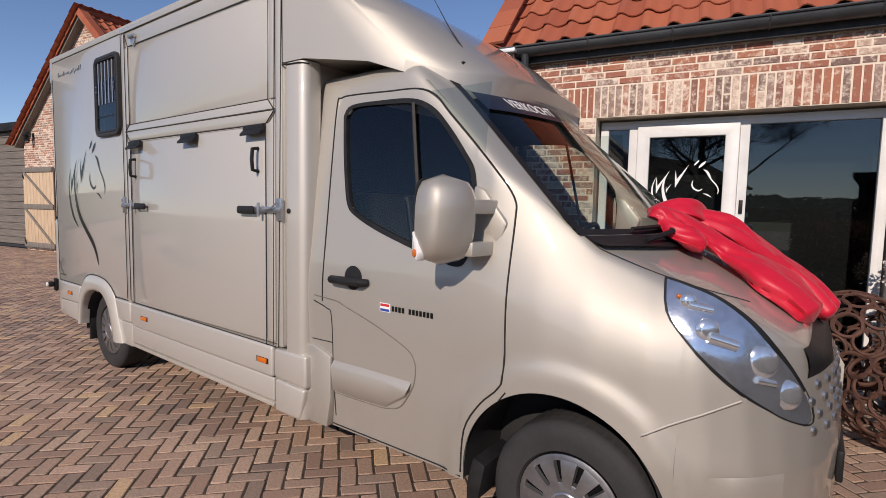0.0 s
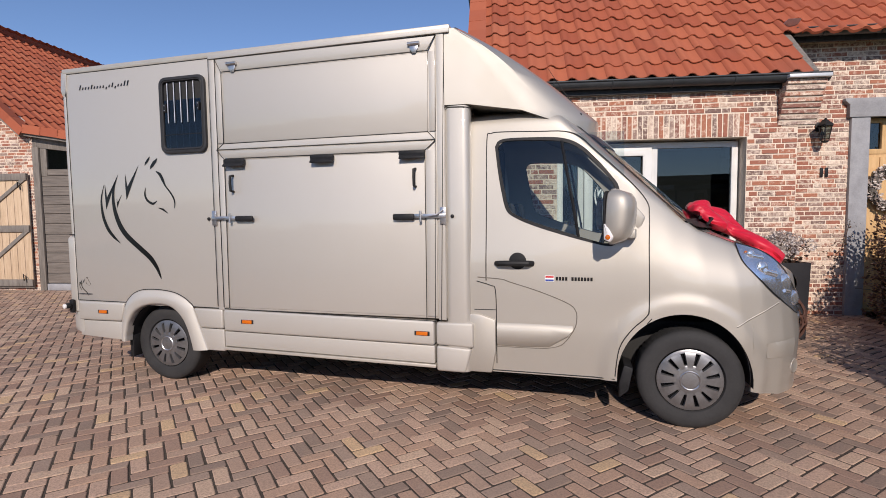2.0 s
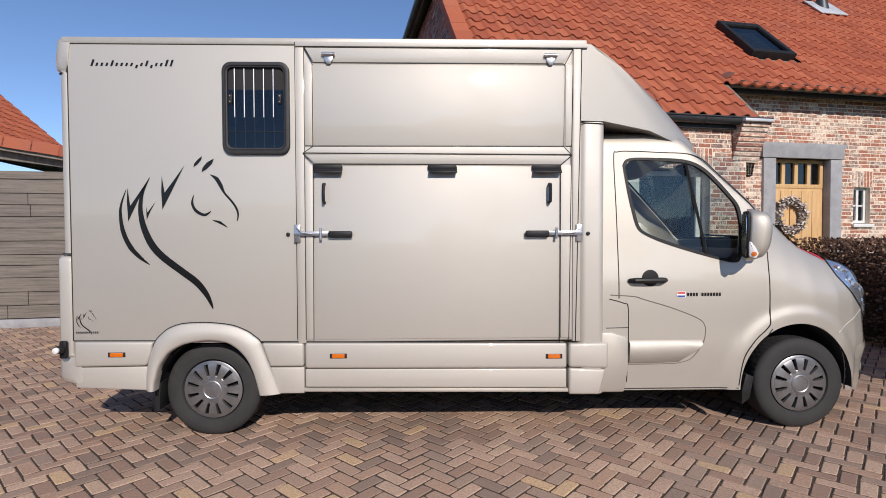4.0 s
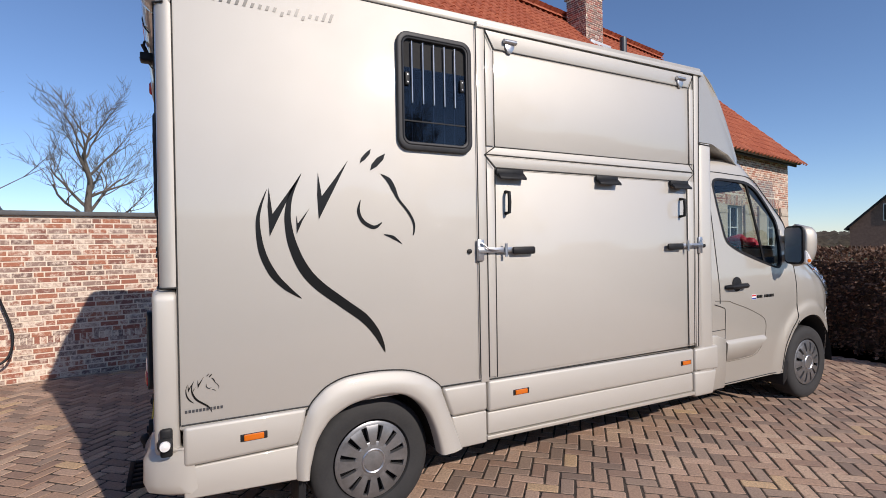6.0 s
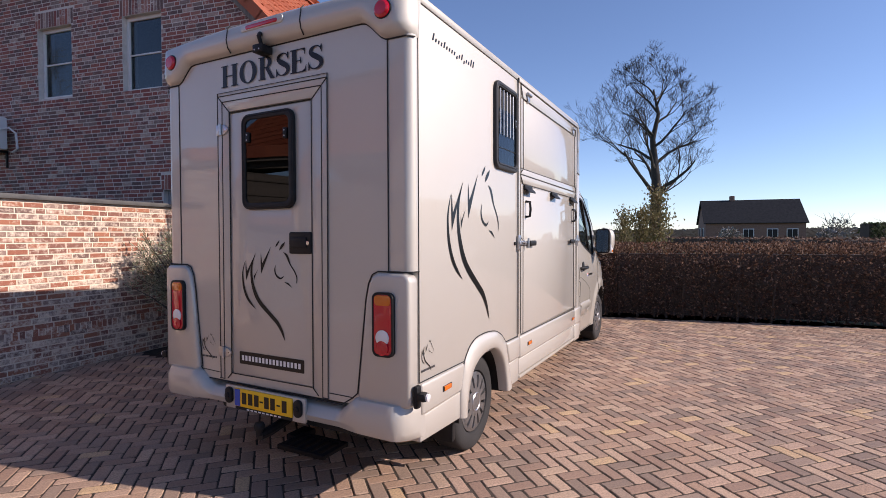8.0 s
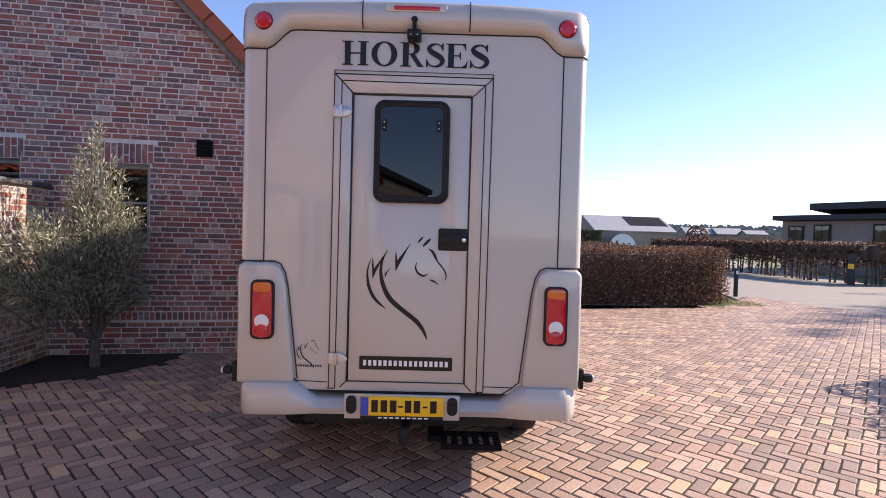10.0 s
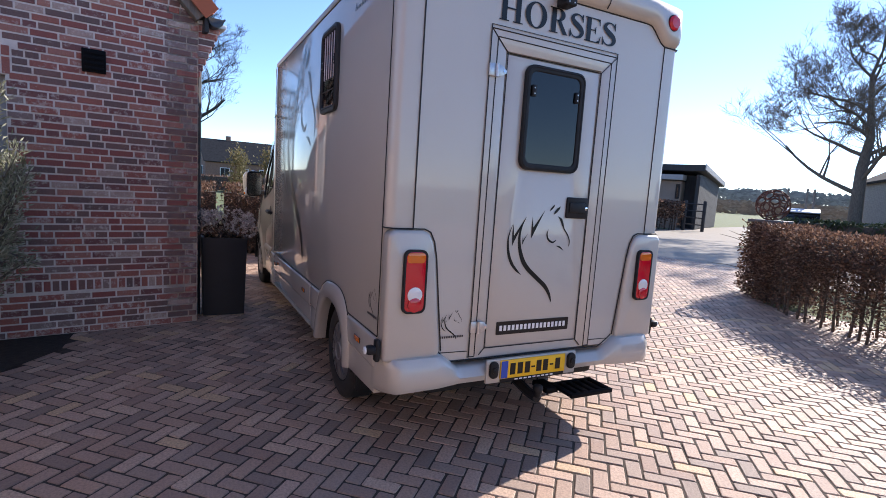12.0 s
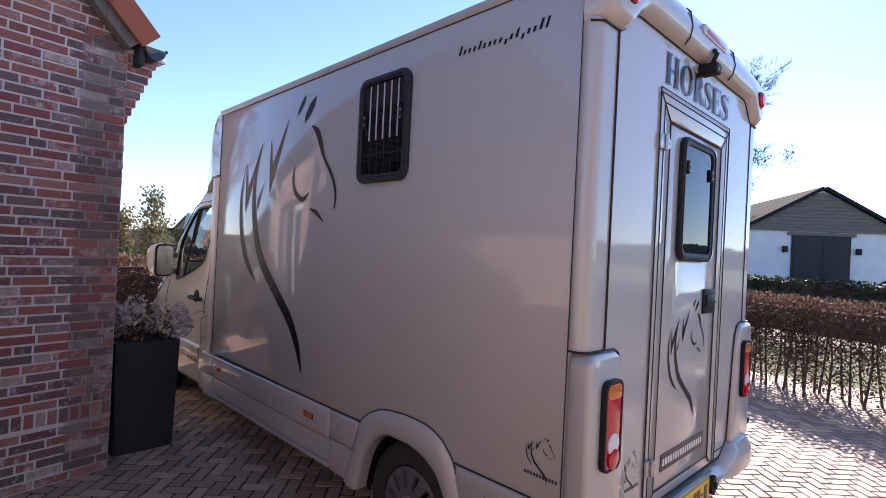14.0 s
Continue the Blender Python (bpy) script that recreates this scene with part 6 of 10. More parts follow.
# the road beyond, and its verge
road_b = bmesh.new()
for pts in ([(-60, -16.5), (-12, -15.2), (-2.5, -11.5), (0.6, -10.4), (3.2, -9.6), (4.6, -10.4), (5.3, -11.2), (8.5, -12.6), (20, -18), (60, -40), (60, -48), (16, -24.5), (10.6, -21.6), (10.3, -27.5), (13, -50), (4, -50), (3.2, -19.9), (-12, -20.5), (-60, -23)],):
    road_b.faces.new([road_b.verts.new((u, v_, 0)) for u, v_ in pts])
bmesh.ops.triangulate(road_b, faces=list(road_b.faces))
road_b.transform(H @ Matrix.Translation((0, 0, -0.02)))
ob = part("road", road_b, asphalt, None, sharp=0)
tagged(ob, "pale worn asphalt road", "road", kind="structure")

# ---- brickwork ----
def spans(poly, z):
    """Stretches of a level line inside an outline."""
    xs = []
    for (a, p), (b, q) in zip(poly, poly[1:] + poly[:1]):
        if (p <= z) != (q <= z):
            xs.append(a + (b - a) * (z - p) / (q - p))
    xs.sort()
    return list(zip(xs[::2], xs[1::2]))


def lay(outline, holes, rnd, course=0.0635, length=0.198, gap=0.0145):
    """Bricks in running bond as rectangles (a0, a1, z0, z1)."""
    z_lo, z_hi = min(p[1] for p in outline), max(p[1] for p in outline)
    out, k = [], 0
    z = z_lo
    while z + course <= z_hi + 0.02:
        zm = z + course / 2
        free = spans(outline, min(zm, z_hi - 0.004))
        for h0, h1, g0, g1 in holes:
            if z + course - gap > g0 + 0.012 and z < g1 - 0.012:
                nxt = []
                for a, b in free:
                    if h1 <= a or h0 >= b:
                        nxt.append((a, b))
                    else:
                        if h0 > a:
                            nxt.append((a, h0))
                        if h1 < b:
                            nxt.append((h1, b))
                free = nxt
        for a, b in free:
            x = math.floor(a / length) * length - (length / 2 if k % 2 else 0) - 0.03 * (k % 3)
            while x < b:
                ln = length if rnd.random() > 0.22 else length * 0.52
                p, q = max(x, a), min(x + ln, b)
                if q - p > 0.045:
                    out.append((p + gap / 2, q - gap / 2, z + gap / 2, z + course - gap / 2))
                x += ln
        z += course
        k += 1
    return out


def soldiers(a0, a1, z0, z1, rnd, w=0.0635, gap=0.0145, split=0.25):
    n = max(1, round((a1 - a0) / w))
    w = (a1 - a0) / n
    out = []
    for i in range(n):
        p, q = a0 + i * w + gap / 2, a0 + (i + 1) * w - gap / 2
        if rnd.random() < split:
            zm = z0 + (z1 - z0) * rnd.uniform(0.4, 0.65)
            out += [(p, q, z0 + gap / 2, zm - gap / 2), (p, q, zm + gap / 2, z1 - gap / 2)]
        else:
            out.append((p, q, z0 + gap / 2, z1 - gap / 2))
    return out


def brick_block(a0, a1, z0, z1, d, rnd):
    """Corners of one brick: face proud by d, a little askew."""
    j = lambda k: rnd.uniform(-k, k)
    front = [(a0 + j(0.002) + 0.002, z0 + j(0.002) + 0.002), (a1 + j(0.002) - 0.002, z0 + j(0.002) + 0.002), (a1 + j(0.002) - 0.002, z1 + j(0.002) - 0.002), (a0 + j(0.002) + 0.002, z1 + j(0.002) - 0.002)]
    back = [(a0, z0), (a1, z0), (a1, z1), (a0, z1)]
    mid = d * 0.6
    tilt = j(0.0015)
    return [(a, -d + tilt, z) for a, z in front] + [(a, -mid, z) for a, z in back] + [(a, 0.01, z) for a, z in back]


BRICK_FACES = [(0, 1, 2, 3), (4, 5, 1, 0), (5, 6, 2, 1), (6, 7, 3, 2), (7, 4, 0, 3), (8, 9, 5, 4), (9, 10, 6, 5), (10, 11, 7, 6), (11, 8, 4, 7)]
late = []  # single bricks, made at the very end


def brick_wall(parent, name, m, outline, openings, courses, brick, mortar, thick, seed, near=None, extra=(), gaps=(), label=""):
    """A wall in the plane m (a along, depth inwards, z up): mortar core with openings, and bricks proud of it.
    near: a test on (a, z) for the bricks that become parts of their own."""
    rnd = random.Random(seed)
    core = prism(outline, "y", 0.0, thick, 0.0, holes=[[(a, c_), (b, c_), (b, d), (a, d)] for a, b, c_, d in openings])
    core.transform(m)
    wall = part(name, core, mortar, parent, label, sharp=0)
    bricks = lay(outline, list(openings) + list(courses) + list(gaps), rnd)
    for a0, a1, z0, z1 in courses:
        bricks += soldiers(a0, a1, z0, z1, rnd) if z1 - z0 > 0.15 else soldiers(a0, a1, z0, z1, rnd, split=0.0)
    bricks += list(extra)
    verts, faces, singles = [], [], []
    for a0, a1, z0, z1 in bricks:
        d = rnd.uniform(0.003, 0.007)
        if near and near((a0 + a1) / 2, (z0 + z1) / 2):
            singles.append((a0, a1, z0, z1, d))
            continue
        o = len(verts)
        verts += brick_block(a0, a1, z0, z1, d, rnd)
        faces += [tuple(o + i for i in f) for f in BRICK_FACES]
    inv = root_of(wall).matrix_basis.inverted() @ m
    verts = [tuple(inv @ Vector(p)) for p in verts]
    if verts:
        from_arrays("brickwork", verts, faces, brick, wall, kind="stuff")
    if len(singles) > 300:
        rnd.shuffle(singles)
        rest = singles[300:]
        singles = singles[:300]
        verts, faces = [], []
        for a0, a1, z0, z1, d in rest:
            o = len(verts)
            verts += brick_block(a0, a1, z0, z1, d, rnd)
            faces += [tuple(o + i for i in f) for f in BRICK_FACES]
        from_arrays("brickwork", [tuple(inv @ Vector(p)) for p in verts], faces, brick, wall, kind="stuff")
    late.append((wall, inv, singles, brick, seed))
    return wall


def make_single_bricks():
    for wall, inv, singles, brick, seed in late:
        rnd = random.Random(seed + 50)
        shapes = {}
        for a0, a1, z0, z1, d in singles:
            w, h_ = round((a1 - a0) / 0.02) * 0.02, round((z1 - z0) / 0.01) * 0.01
            key = (w, h_, rnd.randrange(3))
            if key not in shapes:
                me = bpy.data.meshes.new("brick")
                me.from_pydata(brick_block(-w / 2, w / 2, -h_ / 2, h_ / 2, 0.005, rnd), [], BRICK_FACES)
                me.materials.append(brick)
                shapes[key] = me
            ob = new("brick", shapes[key])
            ob.parent = wall
            fx, fz = (a1 - a0) / w, (z1 - z0) / h_
            ob.matrix_basis = inv @ Matrix.Translation(((a0 + a1) / 2, rnd.uniform(-0.003, 0.002), (z0 + z1) / 2)) @ Matrix.Diagonal((fx, 1, fz, 1))


# ---- roofs of pantiles ----
def pantile_roof(parent, name, m, width, length, tw, tl, material, clip=None, label="", seed=0, amp=0.026, singles_at=None):
    """Tiles on a slope: m maps (a along the eave, b up the slope, h above it)."""
    rnd = random.Random(seed)
    verts, faces, tiles = [], [], []
    na, nb = int(width / tw) + 1, int(length / tl) + 1
    prof_ = [(0.0, 0.35), (0.10, 0.9), (0.22, 1.0), (0.36, 0.75), (0.50, 0.22), (0.66, 0.0), (0.82, 0.06), (0.94, 0.25), (1.03, 0.42)]
    for k in range(nb):
        for i in range(na):
            a0, b0 = i * tw, k * tl
            if clip and not clip(a0 + tw / 2, b0 + tl / 2):
                continue
            if singles_at and singles_at(a0, b0):
                tiles.append((a0, b0))
                continue
            dx, dz, dr = rnd.uniform(-0.004, 0.004), rnd.uniform(-0.002, 0.004), rnd.uniform(-0.006, 0.006)
            o = len(verts)
            for bb, lift in ((b0 - 0.035, 0.030), (b0 + tl, 0.004)):
                for t, h_ in prof_:
                    verts.append((a0 + dx + t * tw, bb + dr * t, lift + dz + h_ * amp * 1.9))
            n = len(prof_)
            for t, h_ in prof_:
                verts.append((a0 + dx + t * tw, b0 - 0.035 + dr * t, lift - 0.012 + dz + h_ * amp * 1.9))
            for j in range(n - 1):
                faces.append((o + j, o + j + 1, o + n + j + 1, o + n + j))
                faces.append((o + 2 * n + j, o + 2 * n + j + 1, o + j + 1, o + j))
    inv = root_of(parent).matrix_basis.inverted() @ m
    ob = from_arrays(name, [tuple(inv @ Vector(p)) for p in verts], faces, material, parent, 40, label, "stuff")
    if tiles:
        late_tiles.append((ob, inv, tiles, tw, tl, amp, prof_, material))
    return ob


late_tiles = []


def make_single_tiles():
    rnd = random.Random(88)
    for roof, inv, tiles, tw, tl, amp, prof_, material in late_tiles:
        n = len(prof_)
        verts = [(t * tw, bb, lift + h_ * amp * 1.9) for bb, lift in ((-0.035, 0.030), (tl, 0.004)) for t, h_ in prof_] + [(t * tw, -0.035, 0.018 + h_ * amp * 1.9) for t, h_ in prof_]
        faces = [(j, j + 1, n + j + 1, n + j) for j in range(n - 1)] + [(2 * n + j, 2 * n + j + 1, j + 1, j) for j in range(n - 1)]
        me = bpy.data.meshes.new("roof_tile")
        me.from_pydata(verts, [], faces)
        me.shade_smooth()
        me.set_sharp_from_angle(angle=radians(40))
        me.materials.append(material)
        for a0, b0 in tiles[:300]:
            ob = new("roof_tile", me)
            ob.parent = roof
            ob.matrix_basis = inv @ Matrix.Translation((a0 + rnd.uniform(-0.004, 0.004), b0, rnd.uniform(-0.002, 0.004))) @ Matrix.Rotation(rnd.uniform(-0.02, 0.02), 4, "Z")


def slab(parent, name, m, pts, thick, material, label=""):
    """A flat board under tiles, its outline in the slope's own plane."""
    b = prism(pts, "z", -thick, 0.0)
    b.transform(m)
    return part(name, b, material, parent, label, sharp=0)


# ---- windows ----
def window(parent, m, a0, a1, z0, z1, frame_w=0.07, depth=0.10, mullions=(), bars=(), material=None, name="window", label="", glass=None):
    """A framed window set back in an opening; m as for walls."""
    material = material or white_paint
    holes = []
    xs = [a0] + [x for x in mullions] + [a1]
    for p, q in zip(xs, xs[1:]):
        holes.append([(p + frame_w * (1.0 if p == a0 else 0.5), z0 + frame_w), (q - frame_w * (1.0 if q == a1 else 0.5), z0 + frame_w), (q - frame_w * (1.0 if q == a1 else 0.5), z1 - frame_w), (p + frame_w * (1.0 if p == a0 else 0.5), z1 - frame_w)])
    b = prism([(a0, z0), (a1, z0), (a1, z1), (a0, z1)], "y", depth, depth + 0.06, 0.006, holes=holes)
    b.transform(m)
    w = part(name, b, material, parent, label, sharp=30)
    b = box((a0 + 0.02, depth + 0.028, z0 + 0.02), (a1 - 0.02, depth + 0.034, z1 - 0.02))
    b.transform(m)
    pn = part("pane", b, glass or house_glass, w, "window pane")
    pn.visible_shadow = False
    # near-black sheet in place of the room's depth and shade
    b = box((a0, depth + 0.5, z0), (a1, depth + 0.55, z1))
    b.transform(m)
    part("room_behind", b, unlit_dark, w, "near-black sheet standing in for the unlit room", sharp=0)
    for z in bars:
        b = box((a0 + frame_w * 0.5, depth + 0.012, z - 0.013), (a1 - frame_w * 0.5, depth + 0.052, z + 0.013), 0.003)
        b.transform(m)
        part("glazing_bar", b, material, w)
    return w


# ---- the brick house ----
house = thing("house", tuple(hw(0, 0, 0)), "long brick house with orange pantile roof, chimney and glazed doors", "house", turn=10.0)
SLOPE = math.atan(1.0)
EAVE_Z = 3.06
RIDGE_V, RIDGE_Z = 5.1, 3.06 + 5.2
U_EXT, U_END, V_MAIN = 3.85, 14.0, 1.0
HIP_V, HIP_Z, HIP_U = 3.01, 6.14, 1.95  # the gable's top is cut off by a half hip


def roof_z(v_):
    return EAVE_Z + (v_ + 0.1)


# front of the low part
FRONT = H
brick_wall(house, "front_wall", FRONT, [(0.0, 0.0), (U_EXT, 0.0), (U_EXT, roof_z(0) - 0.06), (0.0, roof_z(0) - 0.06)], [(1.0, 3.27, 0.0, 2.375)], [(0.72, 3.30, 2.375, 2.665)], brick_sun_tone, mortar_sun_tone, 0.28, 11, near=lambda a, z: a > 2.6 and z > 0.9)
# gable end, facing the drive
GABLE = H @ Matrix(((0, 1, 0, 0), (-1, 0, 0, 10.2), (0, 0, 1, 0), (0, 0, 0, 1)))  # a runs from the back corner to the front one


def ga(v_):
    return 10.2 - v_


def gop(v0, v1, z0, z1):
    return (ga(v1), ga(v0), z0, z1)


g_out = [(ga(10.2), 0.0), (ga(0.0), 0.0), (ga(0.0), roof_z(0) - 0.05), (ga(HIP_V), HIP_Z - 0.03), (ga(10.2 - HIP_V), HIP_Z - 0.03), (ga(10.2), roof_z(0) - 0.05)]
g_open = [gop(5.33, 6.13, 3.90, 5.10), gop(3.40, 4.2, 3.86, 5.06), gop(2.83, 3.41, 1.30, 2.26), gop(1.47, 2.05, 1.30, 2.26)]
g_sold = [gop(2.79, 3.45, 2.26, 2.50), gop(1.43, 2.09, 2.26, 2.50), gop(5.28, 6.18, 5.10, 5.37), gop(3.35, 4.25, 5.06, 5.33), (0.0, 10.2, 0.40, 0.505)]
brick_wall(house, "gable_wall", GABLE, g_out, g_open, g_sold, brick_shade_tone, mortar_shade_tone, 0.28, 12, near=lambda a, z: a > 8.85 and 0.1 < z < 2.9)
for (v0, v1, z0, z1), brs in (((5.33, 6.13, 3.90, 5.10), (4.5,)), ((3.40, 4.2, 3.86, 5.06), (4.46,)), ((2.83, 3.41, 1.30, 2.26), (1.8,)), ((1.47, 2.05, 1.30, 2.26), (1.8,))):
    window(house, GABLE, ga(v1), ga(v0), z0, z1, 0.055, 0.08, bars=brs, label="pale grey painted window", material=stone_grey if z0 < 2 else white_paint)
# main front, set back
brick_wall(house, "main_wall", H @ Matrix.Translation((0, V_MAIN, 0)), [(U_EXT, 0.0), (U_END, 0.0), (U_END, roof_z(V_MAIN) - 0.05), (U_EXT, roof_z(V_MAIN) - 0.05)], [(5.30, 6.42, 0.0, 2.73), (6.94, 7.30, 1.61, 2.27), (9.66, 10.62, 1.25, 2.42), (12.22, 13.16, 1.25, 2.42)], [(6.90, 7.34, 2.27, 2.555), (9.60, 10.68, 2.42, 2.70), (12.16, 13.22, 2.42, 2.70)], brick_sun_tone, mortar_sun_tone, 0.28, 13, near=None)
brick_wall(house, "end_wall", H @ Matrix.Translation((U_EXT, 0.28, 0)) @ pose(0, 0, 0, 0, 0, 90), [(0.0, 0.0), (0.72, 0.0), (0.72, 3.9), (0.0, 3.2)], [], [], brick_sun_tone, mortar_sun_tone, 0.2, 14)
b = box((U_END - 0.28, V_MAIN + 0.29, 0), (U_END, 9.9, 3.1))
b = box((0.3, 9.9, 0), (U_END, 10.2, 3.1), 0, b)
b = prism([(V_MAIN + 0.3, 3.1), (9.9, 3.1), (RIDGE_V, RIDGE_Z - 0.1)], "x", U_END - 0.28, U_END, 0, b)
b.transform(H)
part("back_walls", b, far_brick, house, sharp=0)
# roof: tiles on a board deck; the front slope has two eaves
F_SL = H @ Matrix.Translation((-0.06, -0.06, roof_z(-0.06))) @ pose(0, 0, 0, math.degrees(SLOPE), 0, 0)
B_SL = H @ Matrix.Translation((U_END + 0.06, 10.26, roof_z(-0.06))) @ pose(0, 0, 0, 0, 0, 180) @ pose(0, 0, 0, math.degrees(SLOPE), 0, 0)
SL_LEN = (RIDGE_V + 0.06) / math.cos(SLOPE)
W_ROOF = U_END + 0.12
STEP = 0.76 / math.cos(SLOPE)
A_STEP = U_EXT + 0.26
HIP_B = (HIP_V + 0.06) / math.cos(SLOPE)


def past_hip(a, b_):
    return a > (b_ - HIP_B) / (SL_LEN - HIP_B) * HIP_U - 0.05


slab(house, "roof_deck", F_SL, [(0, 0.04), (A_STEP, 0.04), (A_STEP, STEP + 0.04), (W_ROOF, STEP + 0.04), (W_ROOF, SL_LEN), (HIP_U, SL_LEN), (0, HIP_B)], 0.10, wood_frame)
slab(house, "roof_deck", B_SL, [(0, 0.04), (W_ROOF, 0.04), (W_ROOF, HIP_B), (W_ROOF - HIP_U, SL_LEN), (0, SL_LEN)], 0.10, wood_frame)
TW, TL = 0.235, 0.315
pantile_roof(house, "roof_tiles", F_SL, W_ROOF, SL_LEN, TW, TL, tile_red, clip=lambda a, b_: past_hip(a, b_) and (a < A_STEP or b_ > STEP - 0.02) and not (5.12 < a < 6.06 and 1.91 < b_ < 3.20), label="orange clay pantiles", seed=5, singles_at=lambda a, b_: a < A_STEP and b_ < 3.1)
pantile_roof(house, "roof_tiles", B_SL, W_ROOF, SL_LEN, TW, TL, tile_red, clip=lambda a, b_: past_hip(W_ROOF - a, b_), seed=6)
# half hip over the gable, with its own short gutter
HIP_W, HIP_L = 10.2 - 2 * HIP_V + 0.16, math.hypot(HIP_U + 0.16, RIDGE_Z - HIP_Z)
hb_ = Vector((HIP_U + 0.16, 0, RIDGE_Z - HIP_Z)).normalized()
HIP_SL = H @ Matrix.Translation((-0.22, 10.2 - HIP_V + 0.08, HIP_Z)) @ Matrix(((0, hb_.x, -hb_.z), (-1, 0, 0), (0, hb_.z, hb_.x))).to_4x4()
slab(house, "roof_deck", HIP_SL, [(0, 0), (HIP_W, 0), (HIP_W / 2, HIP_L)], 0.08, wood_frame)
pantile_roof(house, "roof_tiles", HIP_SL, HIP_W, HIP_L, TW, TL, tile_red, clip=lambda a, b_: abs(a - HIP_W / 2) < HIP_W / 2 * (1 - b_ / HIP_L) + 0.05, seed=7)
for v_ in (HIP_V - 0.05, 10.2 - HIP_V + 0.05):
    part("hip_tiles", tube([hw(-0.2, v_, HIP_Z + 0.10), hw(HIP_U, RIDGE_V, RIDGE_Z + 0.06)], 0.10, 8), tile_red, house, "rounded hip tiles")
part("hip_gutter", tube([hw(-0.27, HIP_V - 0.1, HIP_Z - 0.02), hw(-0.27, 10.2 - HIP_V + 0.1, HIP_Z - 0.02)], 0.07, 10), zinc, house, "dark zinc gutter")
for k in range(36):
    u = HIP_U - 0.06 + k * ((W_ROOF - HIP_U) / 36)
    b = bmesh.new()
    rings = []
    for uu, lift in ((u - 0.02, 0.012), (u + (W_ROOF - HIP_U) / 36, 0.0)):
        rings.append([b.verts.new(hw(uu, RIDGE_V + 0.13 * math.cos(a) * 1.1, RIDGE_Z + 0.02 + lift + 0.11 * math.sin(a))) for a in [math.pi * i / 8 for i in range(9)]])
    for i in range(8):
        b.faces.new((rings[0][i], rings[0][i + 1], rings[1][i + 1], rings[1][i]))
    ob = part("ridge_tile", b, tile_red, house, sharp=60)
# verge boards and verge tiles on the gable
for m_, flip in ((F_SL, 1), (B_SL, -1)):
    a_ = 0.0 if flip == 1 else W_ROOF
    b = box((a_ - 0.05, 0.0, -0.13), (a_ + 0.05, HIP_B, 0.02), 0.01)
    b.transform(m_)
    part("verge_board", b, wood_frame, house)
    k = 0
    while k * TL < HIP_B - 0.1:
        b = prism([(a_ - 0.09 * flip, 0.10), (a_ + 0.16 * flip, 0.11), (a_ + 0.16 * flip, 0.085), (a_ - 0.07 * flip, 0.075), (a_ - 0.07 * flip, -0.06), (a_ - 0.09 * flip, -0.06)], "y", k * TL - 0.03, k * TL + TL)
        b.transform(m_ @ Matrix.Translation((0, 0, 0.004 * (k % 2))))
        part("verge_tile", b, tile_red, house, sharp=40)
        k += 1


# gutters: half-round troughs on brackets
def gutter(u0, u1, v_, z, label="dark zinc gutter"):
    b = bmesh.new()
    rings = []
    for uu in (u0, u1):
        rings.append([b.verts.new(hw(uu, v_ + 0.075 * math.cos(a), z + 0.085 * math.sin(a))) for a in [math.pi + math.pi * i / 10 for i in range(11)]])
    for i in range(10):
        b.faces.new((rings[0][i], rings[0][i + 1], rings[1][i + 1], rings[1][i]))
    b.faces.new(rings[0])
    b.faces.new(rings[1])
    ob = part("gutter", b, zinc, house, label, sharp=60)
    md = ob.modifiers.new("thick", "SOLIDIFY")
    md.thickness = 0.006
    bead = tube([hw(u0, v_ - 0.078, z + 0.002), hw(u1, v_ - 0.078, z + 0.002)], 0.011, 8)
    part("gutter_bead", bead, zinc, ob)
    b = box((u0 + 0.02, v_ + 0.06, z - 0.14), (u1 - 0.02, v_ + 0.10, z + 0.02), 0.004)
    b.transform(H)
    part("fascia", b, black_boards, ob, "dark fascia board")
    n = max(2, int((u1 - u0) / 0.7))
    for i in range(n):
        uu = u0 + (u1 - u0) * (i + 0.5) / n
        part("gutter_bracket", tube([hw(uu, v_ + 0.079 * math.cos(a), z + 0.089 * math.sin(a)) for a in [math.pi + math.pi * j / 8 for j in range(9)]], 0.008, 5), zinc, ob)


gutter(-0.12, U_EXT + 0.24, -0.135, 3.06)
gutter(U_EXT + 0.30, U_END + 0.1, V_MAIN - 0.28, 3.85)
b = prism([(-0.36, 3.98), (-0.10, 3.94), (-0.02, 3.86), (-0.12, 3.86)], "x", U_EXT + 0.16, U_EXT + 0.34, 0.012)
b.transform(H @ Matrix.Translation((0, V_MAIN - 0.05, -0.02)))
part("gutter_flashing", b, zinc_pale, house, "pale lead flashing")


# corbelled kneelers at the two ends of the low front
def kneeler(u0, u1, name="kneeler"):
    rnd = random.Random(int(u0 * 10) + 3)
    for k in range(8):
        z = 2.50 + k * 0.0635
        out = 0.02 + 0.026 * k
        p = part("kneeler_course", corbel_course(u0, u1, out, z, rnd), brick_shade_tone if u0 < 1 else brick_sun_tone, house)
    b = prism([(0.0, 2.48), (-0.012, 2.52), (-0.185, 2.95), (-0.195, 3.0), (0.0, 3.0)], "x", u0 + 0.008, u1 - 0.008)
    b.transform(H)
    part("kneeler_core", b, mortar_shade_tone if u0 < 1 else mortar_sun_tone, house, sharp=0)
    b = box((u0 - 0.01, -0.26, 3.005), (u1 + 0.02, 0.01, 3.045), 0.006)
    b.transform(H)
    part("kneeler_cap", b, zinc_pale, house, "white cap stone")


def corbel_course(u0, u1, out, z, rnd):
    b = box((u0 + rnd.uniform(-0.004, 0.004), -out, z), (u1 + rnd.uniform(-0.004, 0.004), 0.02, z + 0.053), 0.005, segments=1)
    b.transform(H)
    return b


